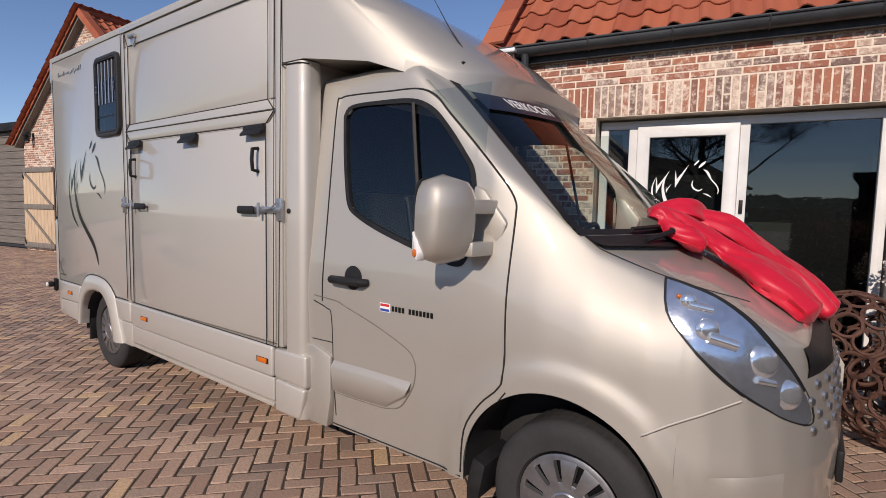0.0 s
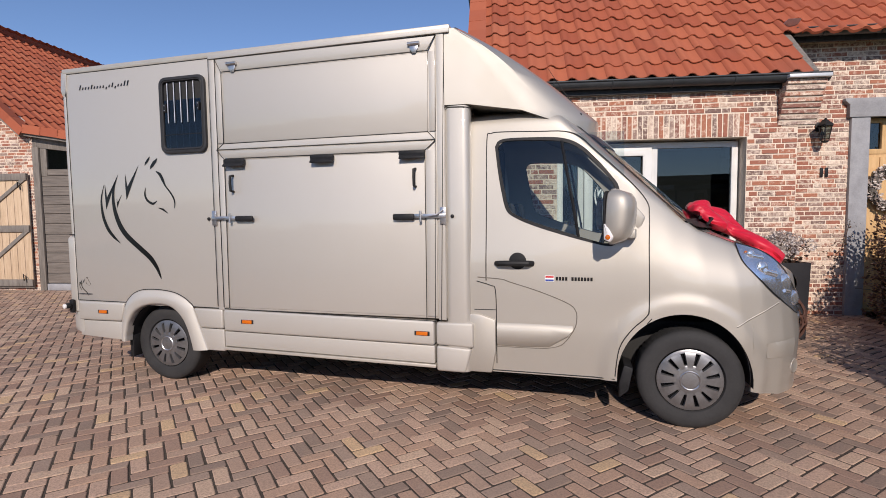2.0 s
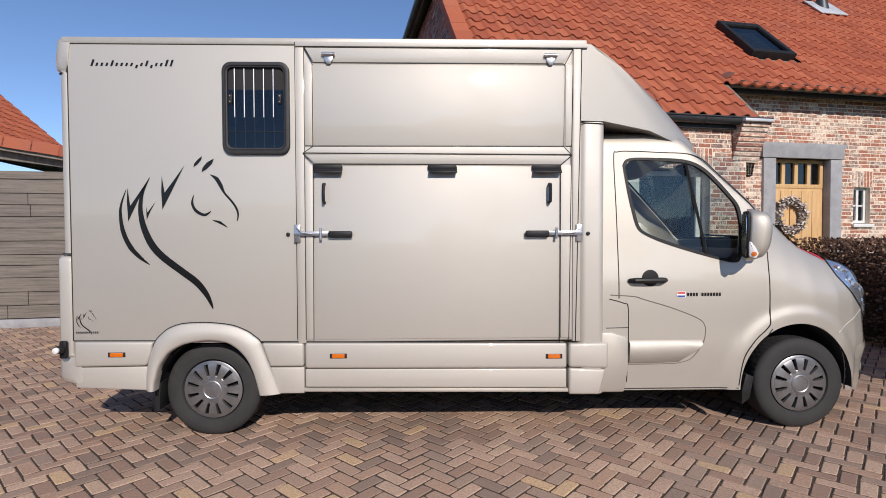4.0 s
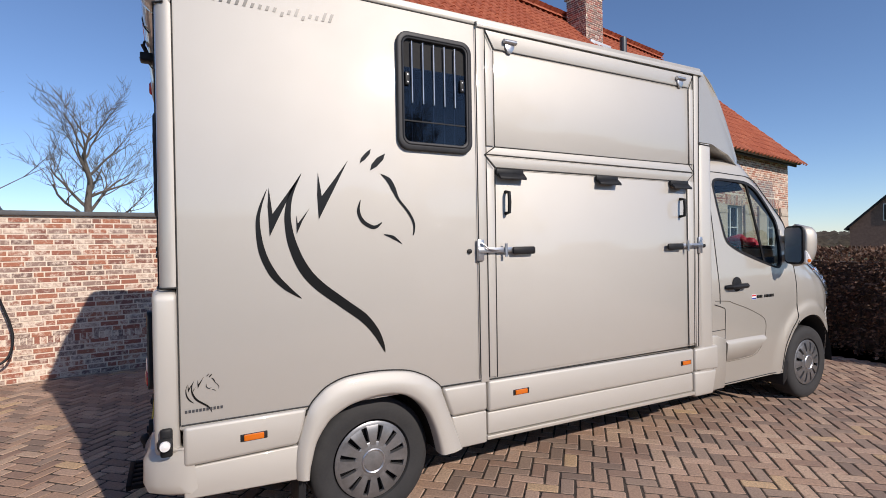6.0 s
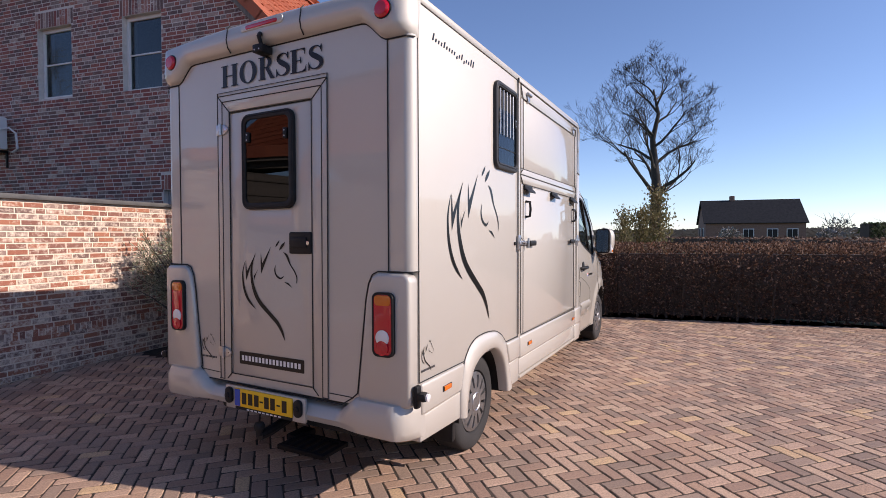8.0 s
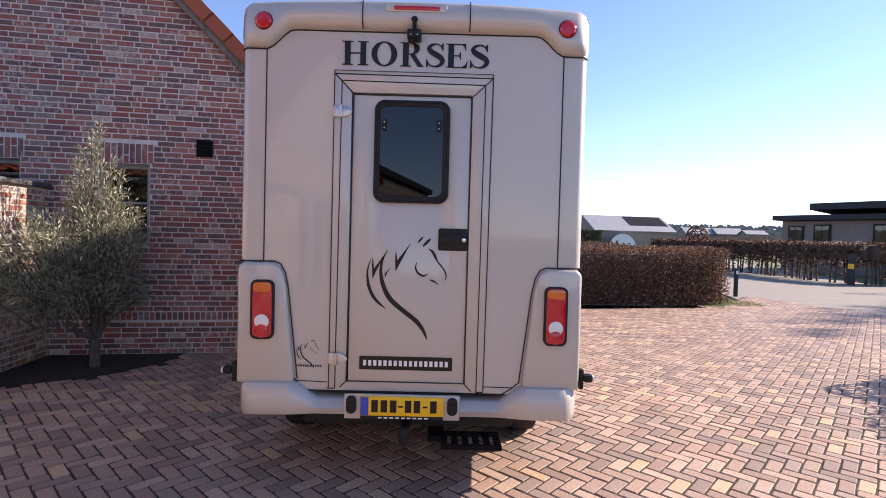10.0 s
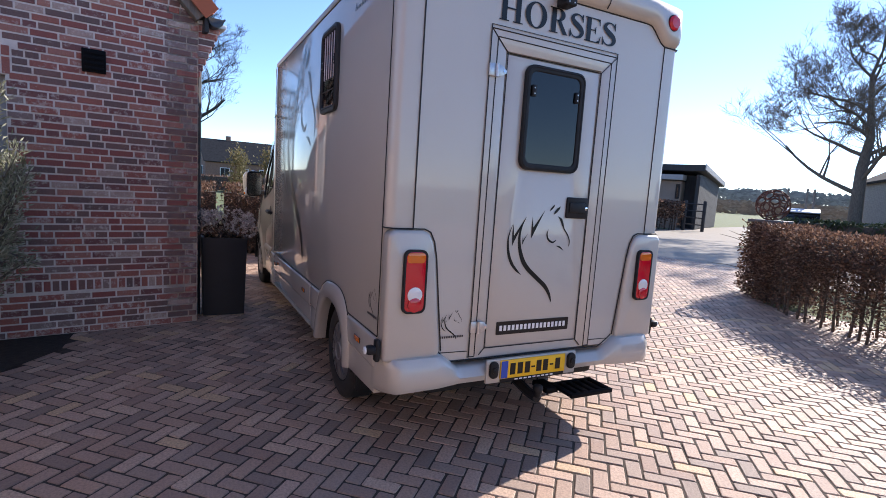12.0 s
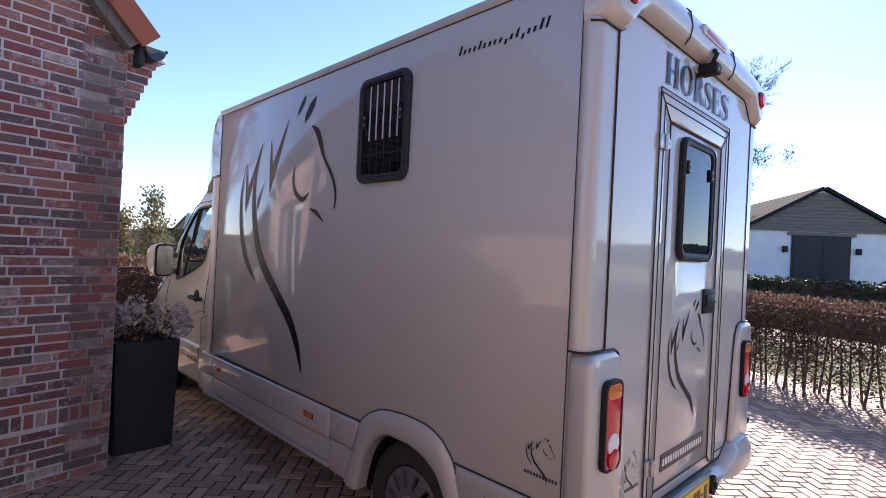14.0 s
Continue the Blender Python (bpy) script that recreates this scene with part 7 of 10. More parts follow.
kneeler(0.003, 0.235)
kneeler(U_EXT - 0.235, U_EXT + 0.20)
# chimney, flue and roof light
b = box((8.32, 4.2, 6.6), (9.12, 4.9, 8.75), 0.01)
b.transform(H)
chim = part("chimney", b, mortar_sun_tone, house, "square brick chimney")
rnd = random.Random(77)
vv, ff = [], []
for side_m, wd in ((Matrix.Translation((8.32, 4.2, 6.6)), 0.80), (Matrix.Translation((8.32, 4.9, 6.6)) @ pose(0, 0, 0, 0, 0, -90), 0.70)):
    for q in lay([(0, 0), (wd, 0), (wd, 2.13), (0, 2.13)], [], rnd):
        o = len(vv)
        vv += [tuple(side_m @ Vector(p)) for p in brick_block(*q, 0.008, rnd)]
        ff += [tuple(o + i for i in f) for f in BRICK_FACES]
from_arrays("brickwork", vv, ff, brick_shade_tone, chim, kind="stuff")
b = box((8.27, 4.15, 8.75), (9.17, 4.95, 8.82), 0.012)
b.transform(H)
part("chimney_cap", b, stone_grey, chim)
b = box((8.22, 3.98, 7.20), (9.22, 4.19, 7.32), 0.02)
b.transform(H)
part("chimney_flashing", b, zinc_pale, chim)
fu, fv = 8.75, 3.30
fl_ = part("flue_pipe", cyl(hw(fu, fv, roof_z(fv) - 0.1), hw(fu, fv, roof_z(fv) + 0.78), 0.095, n=18), zinc, house, "dark metal flue pipe")
part("flue_foot", cyl(hw(fu, fv, roof_z(fv) - 0.1), hw(fu, fv, roof_z(fv) + 0.22), 0.17, 0.10, n=18), zinc, fl_)
b = box((-0.35, -0.4, 0.06), (0.35, 0.25, 0.085), 0.01)
b.transform(H @ Matrix.Translation((fu, fv, roof_z(fv))) @ pose(0, 0, 0, math.degrees(SLOPE), 0, 0))
part("flue_flashing", b, zinc_pale, fl_)
b = prism([(5.15, 2.05), (6.03, 2.05), (6.03, 3.28), (5.15, 3.28)], "z", -0.05, 0.14, 0.01, holes=[[(5.24, 2.16), (5.94, 2.16), (5.94, 3.16), (5.24, 3.16)]])
b.transform(F_SL @ Matrix.Translation((0, -0.106, 0)))
rl = part("roof_window", b, black, house, "dark-framed roof light")
b = box((5.22, 2.14, 0.09), (5.96, 3.18, 0.10))
b.transform(F_SL @ Matrix.Translation((0, -0.106, 0)))
part("pane", b, house_glass, rl)
# near-black sheet paints the shade under the roof light
b = box((5.22, 2.14, -0.05), (5.96, 3.18, -0.03))
b.transform(F_SL @ Matrix.Translation((0, -0.106, 0)))
part("reveal", b, unlit_dark, rl)

# glazed doors of the low part
gd = window(house, FRONT, 1.02, 3.25, 0.06, 2.355, 0.075, 0.17, mullions=(1.32, 2.24), label="white-framed glazed doors", name="glazed_door")
b = prism([(1.36, 0.08), (2.20, 0.08), (2.20, 2.30), (1.36, 2.30)], "y", 0.14, 0.20, 0.008, holes=[[(1.47, 0.3), (2.09, 0.3), (2.09, 2.19), (1.47, 2.19)]])
b.transform(FRONT)
leaf = part("door_leaf", b, white_paint, gd, "white door leaf")
b = tube([(2.145, 0.14, 1.05), (2.145, 0.09, 1.05), (2.07, 0.09, 1.05)], 0.010, 8)
b.transform(FRONT)
part("door_handle", b, black, leaf)
b = box((2.225, 0.155, 1.50), (2.255, 0.17, 1.62), 0.004)
b.transform(FRONT)
part("door_bell", b, black, gd)
horse_b = horse_shape(lambda px, py: tuple(FRONT @ Vector((1.50 + (px + 0.593) * 0.68, 0.194, 1.25 + (py - 0.936) * 0.68))))
part("door_decal", horse_b, white_vinyl, gd, "white line drawing of a horse on the glass", sharp=0)
b = box((0.98, -0.02, 0.0), (3.3, 0.2, 0.06), 0.01)
b.transform(FRONT)
part("door_sill", b, stone_grey, gd, "grey stone sill")

# front door with stone surround
MAINM = H @ Matrix.Translation((0, V_MAIN, 0))
for a, b_ in ((5.06, 5.30), (6.40, 6.64)):
    b = box((a, -0.05, 0), (b_, 0.12, 2.73), 0.008)
    b.transform(MAINM)
    part("door_jamb", b, stone_grey, house, "grey stone door jamb")
b = prism([(5.02, 2.73), (6.66, 2.73), (6.66, 2.90), (6.72, 2.95), (6.72, 2.985), (4.96, 2.985), (4.96, 2.95), (5.02, 2.90)], "y", -0.07, 0.12, 0.006)
b.transform(MAINM)
part("door_lintel", b, stone_grey, house, "grey stone door lintel")
b = box((5.30, 0.10, 0.03), (6.40, 0.16, 2.24), 0.006)
b.transform(MAINM)
fd = part("front_door", b, wood_door, house, "light oak front door")
for k in range(5):
    b = box((5.32 + k * 0.214, 0.085, 0.06), (5.32 + k * 0.214 + 0.206, 0.11, 2.20), 0.006)
    b.transform(MAINM)
    part("door_board", b, wood_door, fd)
b = prism([(5.30, 2.24), (6.40, 2.24), (6.40, 2.74), (5.30, 2.74)], "y", 0.09, 0.15, 0.006, holes=[[(5.36 + k * 0.26, 2.31), (5.36 + k * 0.26 + 0.19, 2.31), (5.36 + k * 0.26 + 0.19, 2.67), (5.36 + k * 0.26, 2.67)] for k in range(4)])
b.transform(MAINM)
part("fan_light", b, wood_door, fd)
b = box((5.32, 0.13, 2.26), (6.38, 0.136, 2.72))
b.transform(MAINM)
part("pane", b, house_glass, fd)
# near-black sheet in place of the unlit hall
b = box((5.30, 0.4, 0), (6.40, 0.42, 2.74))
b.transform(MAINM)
part("hall_behind", b, unlit_dark, fd, sharp=0)
b = prism([(5.70, 1.55), (6.0, 1.55), (6.0, 2.0), (5.70, 2.0)], "y", 0.06, 0.09, 0.006)
b.transform(MAINM)
part("door_grille", b, wood_door, fd)
# wreath on the door
wr = thing("door_wreath", tuple(hw(5.66, V_MAIN - 0.06, 1.70)), "grey twig wreath hanging on the front door", "wreath", turn=10.0)
rnd = random.Random(9)
b = bmesh.new()
vv, ff = [], []
for k in range(900):
    a, e, rr = rnd.uniform(0, 6.283), rnd.uniform(0, 6.283), 0.26 + 0.0
    d = 0.085 * rnd.random() ** 0.4
    p = Vector((5.66 + (rr + d * math.cos(e)) * math.cos(a), 0.0 + d * math.sin(e) * 0.8 + 0.0, 1.77 + (rr + d * math.cos(e)) * math.sin(a)))
    t = Vector((rnd.gauss(0, 1), rnd.gauss(0, 1), rnd.gauss(0, 1))).normalized()
    s_ = t.orthogonal().normalized() * 0.012
    o = len(vv)
    vv += [tuple(MAINM @ (p - t * 0.02 - s_)), tuple(MAINM @ (p - t * 0.02 + s_)), tuple(MAINM @ (p + t * 0.02 + s_)), tuple(MAINM @ (p + t * 0.02 - s_))]
    ff.append((o, o + 1, o + 2, o + 3))
inv = wr.matrix_basis.inverted()
from_arrays("twigs", [tuple(inv @ Vector(p)) for p in vv], ff, hydrangea, wr)
part("wreath_ring", tube([MAINM @ Vector((5.66 + 0.26 * math.cos(a), 0.02, 1.77 + 0.26 * math.sin(a))) for a in [2 * math.pi * i / 30 for i in range(30)]], 0.055, 8, closed=True), bark, wr)
# house number as plain bars
nb_ = bmesh.new()
for a in (4.70, 4.765):
    box((a, -0.022, 1.93), (a + 0.035, -0.012, 2.06), 0.003, nb_)
nb_.transform(MAINM)
part("number_bar", nb_, black, house, "two dark bars of a house number")
# windows of the main front
window(house, MAINM, 6.94, 7.30, 1.64, 2.27, 0.05, 0.08, mullions=(7.12,), bars=(1.95,), label="small white window")
for a0, a1 in ((9.66, 10.62), (12.22, 13.16)):
    window(house, MAINM, a0, a1, 1.28, 2.42, 0.05, 0.10, mullions=((a0 + a1) / 2,), bars=(1.85,), label="white window")
    for x in (a0 - 0.60, a1 + 0.06):
        b = box((x, -0.06, 1.24), (x + 0.54, -0.015, 2.44), 0.006)
        b.transform(MAINM)
        sh = part("shutter", b, shutter_mat, house, "pale timber shutter")
        for z in (1.40, 2.2):
            b = box((x + 0.01, -0.08, z), (x + 0.53, -0.058, z + 0.10), 0.004)
            b.transform(MAINM)
            part("shutter_rail", b, shutter_mat, sh)
for a0, a1, z in ((6.90, 7.34, 1.61), (9.62, 10.66, 1.25), (12.18, 13.20, 1.25)):
    b = box((a0, -0.05, z - 0.04), (a1, 0.12, z + 0.02), 0.006)
    b.transform(MAINM)
    part("window_sill", b, white_paint, house, "pale window sill")


def lantern(m, label="black six-sided wall lantern with glass panes"):
    """A wall lantern: bracket, glazed body and hood; m: wall plane at the bracket."""
    o = m @ Vector((0, 0, 0))
    l_ = thing("wall_lantern", tuple(o), label, "lantern")
    b = box((-0.04, -0.02, -0.06), (0.04, 0.0, 0.06), 0.006)
    b = tube([(0, -0.01, 0), (0, -0.10, 0.07), (0, -0.16, 0.05)], 0.010, 8, b)
    b.transform(m)
    part("bracket", b, black, l_)
    b = lathe([(0.0, 0.015), (0.01, 0.045), (0.03, 0.05)], (0, -0.16, -0.24), (0, 0, 1), 6)
    b.transform(m)
    part("lantern_foot", b, black, l_)
    b = lathe([(0.0, 0.05), (0.19, 0.085)], (0, -0.16, -0.20), (0, 0, 1), 6)
    b.transform(m)
    part("lantern_glass", b, house_glass, l_)
    b = lathe([(0.0, 0.10), (0.02, 0.10), (0.06, 0.05), (0.09, 0.02), (0.11, 0.012)], (0, -0.16, -0.015), (0, 0, 1), 6)
    b.transform(m)
    part("lantern_hood", b, black, l_)
    for k in range(6):
        a = math.pi / 3 * k
        b = tube([(0.051 * math.cos(a), -0.16 + 0.051 * math.sin(a), -0.205), (0.086 * math.cos(a), -0.16 + 0.086 * math.sin(a), -0.01)], 0.006, 5)
        b.transform(m)
        part("glazing_rib", b, black, l_)


lantern(MAINM @ Matrix.Translation((4.66, 0, 2.62)))
# things fixed on the gable
b = box((ga(0.95), -0.035, 2.38), (ga(0.77), 0.0, 2.58), 0.006)
b.transform(GABLE)
vn = thing("wall_vent", tuple(GABLE @ Vector((ga(0.86), 0, 2.48))), "black square vent on the gable wall", "vent")
part("vent_frame", b, deep_black, vn)
for k in range(4):
    b = box((ga(0.935), -0.045, 2.40 + k * 0.045), (ga(0.785), -0.03, 2.425 + k * 0.045), 0.003)
    b.transform(GABLE)
    part("vent_slat", b, deep_black, vn)
ac = thing("air_conditioner", tuple(GABLE @ Vector((ga(7.22), -0.2, 3.0))), "white outdoor air-conditioning unit on wall brackets", "air conditioner")
b = box((ga(7.66), -0.42, 3.06), (ga(6.78), -0.10, 3.62), 0.02)
b.transform(GABLE)
cs = part("casing", b, ac_white, ac)
b = lathe([(0, 0.22), (0.02, 0.22), (0.022, 0.20)], (ga(7.36), -0.42, 3.34), (0, -1, 0), 24)
b.transform(GABLE)
part("fan_guard", b, black, cs)
for v_ in (7.5, 6.95):
    b = box((ga(v_) - 0.02, -0.44, 3.02), (ga(v_) + 0.02, 0.0, 3.06), 0.004)
    b = box((ga(v_) - 0.02, -0.03, 2.76), (ga(v_) + 0.02, 0.0, 3.06), 0.004, b)
    b.transform(GABLE)
    part("wall_bracket", b, black, ac)
b = box((ga(7.60), -0.06, 3.62), (ga(7.50), 0.0, 5.03), 0.008)
b.transform(GABLE)
part("pipe_duct", b, ac_white, ac)
b = tube([(ga(6.80), -0.2, 3.40), (ga(6.66), -0.15, 3.42), (ga(6.60), -0.08, 3.34), (ga(6.62), -0.05, 3.08), (ga(6.75), -0.05, 3.02)], 0.018, 8)
b.transform(GABLE)
part("pipe", b, ac_white, ac)
# rain pipe at the front corner
dp = part("rain_pipe", tube([hw(0.33, -0.16, 3.0), hw(0.31, -0.06, 2.62), hw(0.30, -0.055, 2.4), hw(0.30, -0.055, 0.0)], 0.038, 10), zinc, house, "dark zinc rain pipe")

# ---- garden wall, charger, planters, olive tree ----
WALLM = H @ Matrix.Translation((-5.2, 2.90, 0)) @ pose(0, 0, 0, 0, 0, -3.96)
gw = thing("garden_wall", tuple(WALLM @ Vector((2.6, 0, 0))), "garden wall of lime-streaked red brick with a flat dark coping", "wall")
brick_wall(gw, "wall_body", WALLM, [(0.0, 0.0), (5.21, 0.0), (5.21, 1.93), (0.0, 1.93)], [], [(0.0, 5.21, 0.42, 0.52)], brick_sun_tone, mortar_sun_tone, 0.22, 21, near=lambda a, z: a > 4.0 and z < 1.93)
b = box((-0.02, -0.05, 1.93), (5.20, 0.27, 1.985), 0.008)
b.transform(WALLM)
part("coping", b, stone_dark, gw, "dark flat coping")

ev = thing("ev_charger", tuple(WALLM @ Vector((0.42, -0.06, 1.0))), "white wall-mounted electric car charger with coiled black cable", "charger")
b = box((0.32, -0.13, 0.99), (0.53, -0.004, 1.33), 0.025)
b.transform(WALLM)
cs = part("casing", b, ac_white, ev, "white plastic casing")
b = box((0.37, -0.136, 1.22), (0.455, -0.125, 1.30), 0.004)
b.transform(WALLM)
part("display", b, black, cs)
b = cyl((0.41, -0.12, 1.15), (0.41, -0.17, 1.14), 0.04, n=16)
b = cyl((0.41, -0.16, 1.15), (0.40, -0.17, 1.02), 0.026, 0.02, 12, b)
b.transform(WALLM)
part("plug", b, black, ev, "black charging plug")
b = box((0.33, -0.125, 0.965), (0.52, -0.01, 0.995), 0.01)
b.transform(WALLM)
part("casing_foot", b, black, cs)
for pts in ([(0.40, -0.17, 1.02), (0.37, -0.2, 0.7), (0.33, -0.2, 0.45), (0.45, -0.2, 0.30), (0.62, -0.2, 0.26), (0.75, -0.17, 0.35), (0.78, -0.12, 0.6), (0.68, -0.08, 0.95), (0.58, -0.06, 1.22), (0.53, -0.06, 1.27)], [(0.33, -0.06, 1.27), (0.26, -0.08, 1.20), (0.25, -0.1, 0.9), (0.30, -0.16, 0.6), (0.15, -0.34, 0.45), (-0.08, -0.5, 0.5), (-0.2, -0.52, 0.68), (-0.05, -0.5, 0.85), (0.2, -0.3, 0.85), (0.34, -0.18, 0.95)], [(0.43, -0.05, 0.97), (0.43, -0.03, 0.5), (0.43, -0.03, 0.02)]):
    b = tube(smooth_line(pts, 6), 0.014, 7)
    b.transform(WALLM)
    part("cable", b, black if len(pts) > 3 else zinc_pale, ev, "black rubber cable" if len(pts) > 3 else "")


def leaves(n, place, size, rnd, aspect=0.5):
    """Loose leaf blades: place() gives a point and a rough way for each."""
    vv, ff = [], []
    for _ in range(n):
        p, t = place()
        t = (t + Vector((rnd.gauss(0, 0.45), rnd.gauss(0, 0.45), rnd.gauss(0, 0.45)))).normalized()
        s_ = t.orthogonal().normalized()
        s_ = (Matrix.Rotation(rnd.uniform(0, 6.28), 3, t) @ s_)
        L_ = size * rnd.uniform(0.6, 1.35)
        w = L_ * aspect * 0.5
        nrm = t.cross(s_)
        o = len(vv)
        q = p + t * L_ * 0.5
        vv += [tuple(p), tuple(q + s_ * w + nrm * w * 0.25), tuple(p + t * L_), tuple(q - s_ * w + nrm * w * 0.25)]
        ff.append((o, o + 1, o + 2, o + 3))
    return vv, ff


def add_leaves(name, parent, vv, ff, material, label=""):
    inv = root_of(parent).matrix_basis.inverted()
    return from_arrays(name, [tuple(inv @ Vector(p)) for p in vv], ff, material, parent, label=label)


def planter(u0, u1, v0, v1, hgt, material, label, flower_h, seed, n_heads=16, taper=0.02, turn_m=H):
    rnd = random.Random(seed)
    c = turn_m @ Vector(((u0 + u1) / 2, (v0 + v1) / 2, 0))
    pl = thing("planter", tuple(c), label, "planter")
    b = bmesh.new()
    rings = []
    for z, k in ((0, taper), (hgt, 0), (hgt, 0.03), (hgt - 0.06, 0.035)):
        rings.append([b.verts.new((u, v_, z)) for u, v_ in ((u0 + k, v0 + k), (u1 - k, v0 + k), (u1 - k, v1 - k), (u0 + k, v1 - k))])
    for p, q in zip(rings, rings[1:]):
        for j in range(4):
            b.faces.new((p[j], p[(j + 1) % 4], q[(j + 1) % 4], q[j]))
    b.faces.new(rings[0][::-1])
    b.faces.new(rings[-1])
    bmesh.ops.recalc_face_normals(b, faces=b.faces)
    es = [e for e in b.edges if abs(e.verts[0].co.z - e.verts[1].co.z) > 0.2]
    bmesh.ops.bevel(b, geom=es, offset=0.012, segments=2, affect="EDGES", profile=0.5)
    b.transform(turn_m)
    part("pot", b, material, pl)
    b = box((u0 + 0.036, v0 + 0.036, hgt - 0.08), (u1 - 0.036, v1 - 0.036, hgt - 0.035))
    b.transform(turn_m)
    part("soil", b, soil, pl)
    vs, fs = [], []
    heads = []
    for k in range(n_heads):
        heads.append((Vector((rnd.uniform(u0 - 0.03, u1 + 0.03), rnd.uniform(v0 - 0.03, v1 + 0.03), hgt + rnd.uniform(0.08, flower_h))), rnd.uniform(0.05, 0.085)))
    stems = bmesh.new()
    for hp, hr in heads:
        root = Vector(((u0 + u1) / 2 + rnd.uniform(-0.12, 0.12), (v0 + v1) / 2 + rnd.uniform(-0.12, 0.12), hgt - 0.05))
        tube([turn_m @ root, turn_m @ ((root + hp) / 2 + Vector((0, 0, 0.03))), turn_m @ hp], [0.005, 0.004, 0.003], 5, stems)

        def pick():
            d = Vector((rnd.gauss(0, 1), rnd.gauss(0, 1), rnd.gauss(0, 1))).normalized()
            return turn_m @ (hp + d * hr * rnd.uniform(0.7, 1.0)), d

        vv, ff = leaves(120, pick, 0.026, rnd, 0.9)
        add_leaves("flower_head", pl, vv, ff, hydrangea)
    part("stalk_bundle", stems, twig_mat, pl)

    def pick2():
        return turn_m @ Vector((rnd.uniform(u0, u1), rnd.uniform(v0, v1), hgt + rnd.uniform(-0.04, flower_h * 0.7))), Vector((rnd.gauss(0, 1), rnd.gauss(0, 1), 0.6))

    vv, ff = leaves(260, pick2, 0.06, rnd, 0.5)
    add_leaves("foliage", pl, vv, ff, leaf_beech)


planter(-5.52, -5.10, 2.30, 2.72, 0.75, planter_mat, "brown square planter with pale dry hydrangeas by the wall", 0.22, 31)
planter(2.477 - 0.0, 2.93, 2.362, 2.822, 0.86, planter_black, "tall matt black square planter with dry hydrangeas", 0.26, 32, 22, turn_m=Matrix.Identity(4))
planter(3.28, 3.76, -0.52, -0.04, 0.88, planter_black, "tall dark square planter with pale dry hydrangeas", 0.30, 33, 30)


# dry shrub against the wall beside the lantern
rnd = random.Random(77)
ws_ = thing("wall_shrub", (6.95, 4.80, 0), "thin dry brown shrub against the brick wall", "shrub")
tb = bmesh.new()
tips_ = []
for k in range(26):
    q = Vector((6.95 + rnd.gauss(0, 0.13), 4.80 + rnd.gauss(0, 0.06), rnd.uniform(0.8, 1.5)))
    mid = Vector((6.95 + rnd.gauss(0, 0.05), 4.80 + rnd.gauss(0, 0.03), 0.5))
    tube([(6.95 + rnd.gauss(0, 0.02), 4.80, 0), mid, q], [0.010, 0.007, 0.003], 5, tb)
    tips_ += [(mid + (q - mid) * f) for f in (0.45, 0.6, 0.75, 0.9, 1.0)]
part("stems", tb, twig_mat, ws_)
vv, ff = leaves(1500, lambda: (rnd.choice(tips_) + Vector((rnd.gauss(0, 0.05), rnd.gauss(0, 0.04), rnd.gauss(0, 0.05))), Vector((rnd.gauss(0, 1), rnd.gauss(0, 1), 0.4))), 0.03, rnd, 0.6)
add_leaves("foliage", ws_, vv, ff, leaf_beech, "small dry leaves")


# balls of welded rusty rings
def ring_ball(centre, R_, rr, n, seed, label="open ball of welded rusty horseshoe rings"):
    rnd = random.Random(seed)
    rbt = thing("ring_ball", (centre[0], centre[1], centre[2] - R_), label, "garden ball")
    k = 0
    pts = []
    for i in range(n):
        z = 1 - 2 * (i + 0.5) / n
        a = i * 2.39996
        s_ = math.sqrt(1 - z * z)
        d = Vector((s_ * math.cos(a), s_ * math.sin(a), z))
        t = d.orthogonal().normalized()
        q = d.cross(t)
        loop = [Vector(centre) + (d * math.cos(rr) + (t * math.cos(b_) + q * math.sin(b_)) * math.sin(rr)) * R_ for b_ in [2 * math.pi * j / 18 for j in range(18)]]
        part("ring", tube(loop, 0.011 + 0.003 * rnd.random(), 5, closed=True), rust, rbt)


ring_ball((5.55, 2.58, 0.335), 0.335, 0.235, 60, 1)
ring_ball((5.28, 2.88, 0.62), 0.34, 0.24, 56, 2)

# bed of soil and the olive tree
b = bmesh.new()
f_ = b.faces.new([b.verts.new(hw(u, v_, 0.004)) for u, v_ in ((-0.03, 1.05), (-0.03, 2.52), (-1.15, 2.60), (-1.25, 2.2), (-1.0, 1.6), (-0.5, 1.15))])
bmesh.ops.triangulate(b, faces=[f_])
ob = part("planting_bed", b, soil, None, sharp=0)
tagged(ob, "small bed of dark soil at the foot of the gable", "soil bed", kind="structure")

ol = thing("olive_tree", tuple(hw(-0.58, 1.78, 0)), "small silvery olive tree with several loose crowns", "tree")
rnd = random.Random(41)
tb = tube([hw(-0.58, 1.78, 0), hw(-0.56, 1.80, 0.35), hw(-0.60, 1.77, 0.72), hw(-0.58, 1.79, 1.05)], [0.055, 0.045, 0.04, 0.028], 9)
shoots = []
for k in range(95):
    a, r_ = rnd.uniform(0, 6.283), 0.52 * rnd.random() ** 0.55
    z = 2.40 - 1.75 * r_ - 0.9 * rnd.random() ** 2
    p = hw(-0.60 + r_ * math.cos(a), 1.78 + r_ * math.sin(a), max(z, 0.75))
    base = hw(-0.58 + 0.3 * r_ * math.cos(a), 1.78 + 0.3 * r_ * math.sin(a), rnd.uniform(0.40, 1.0))
    shoots.append((base, p, 0.045))
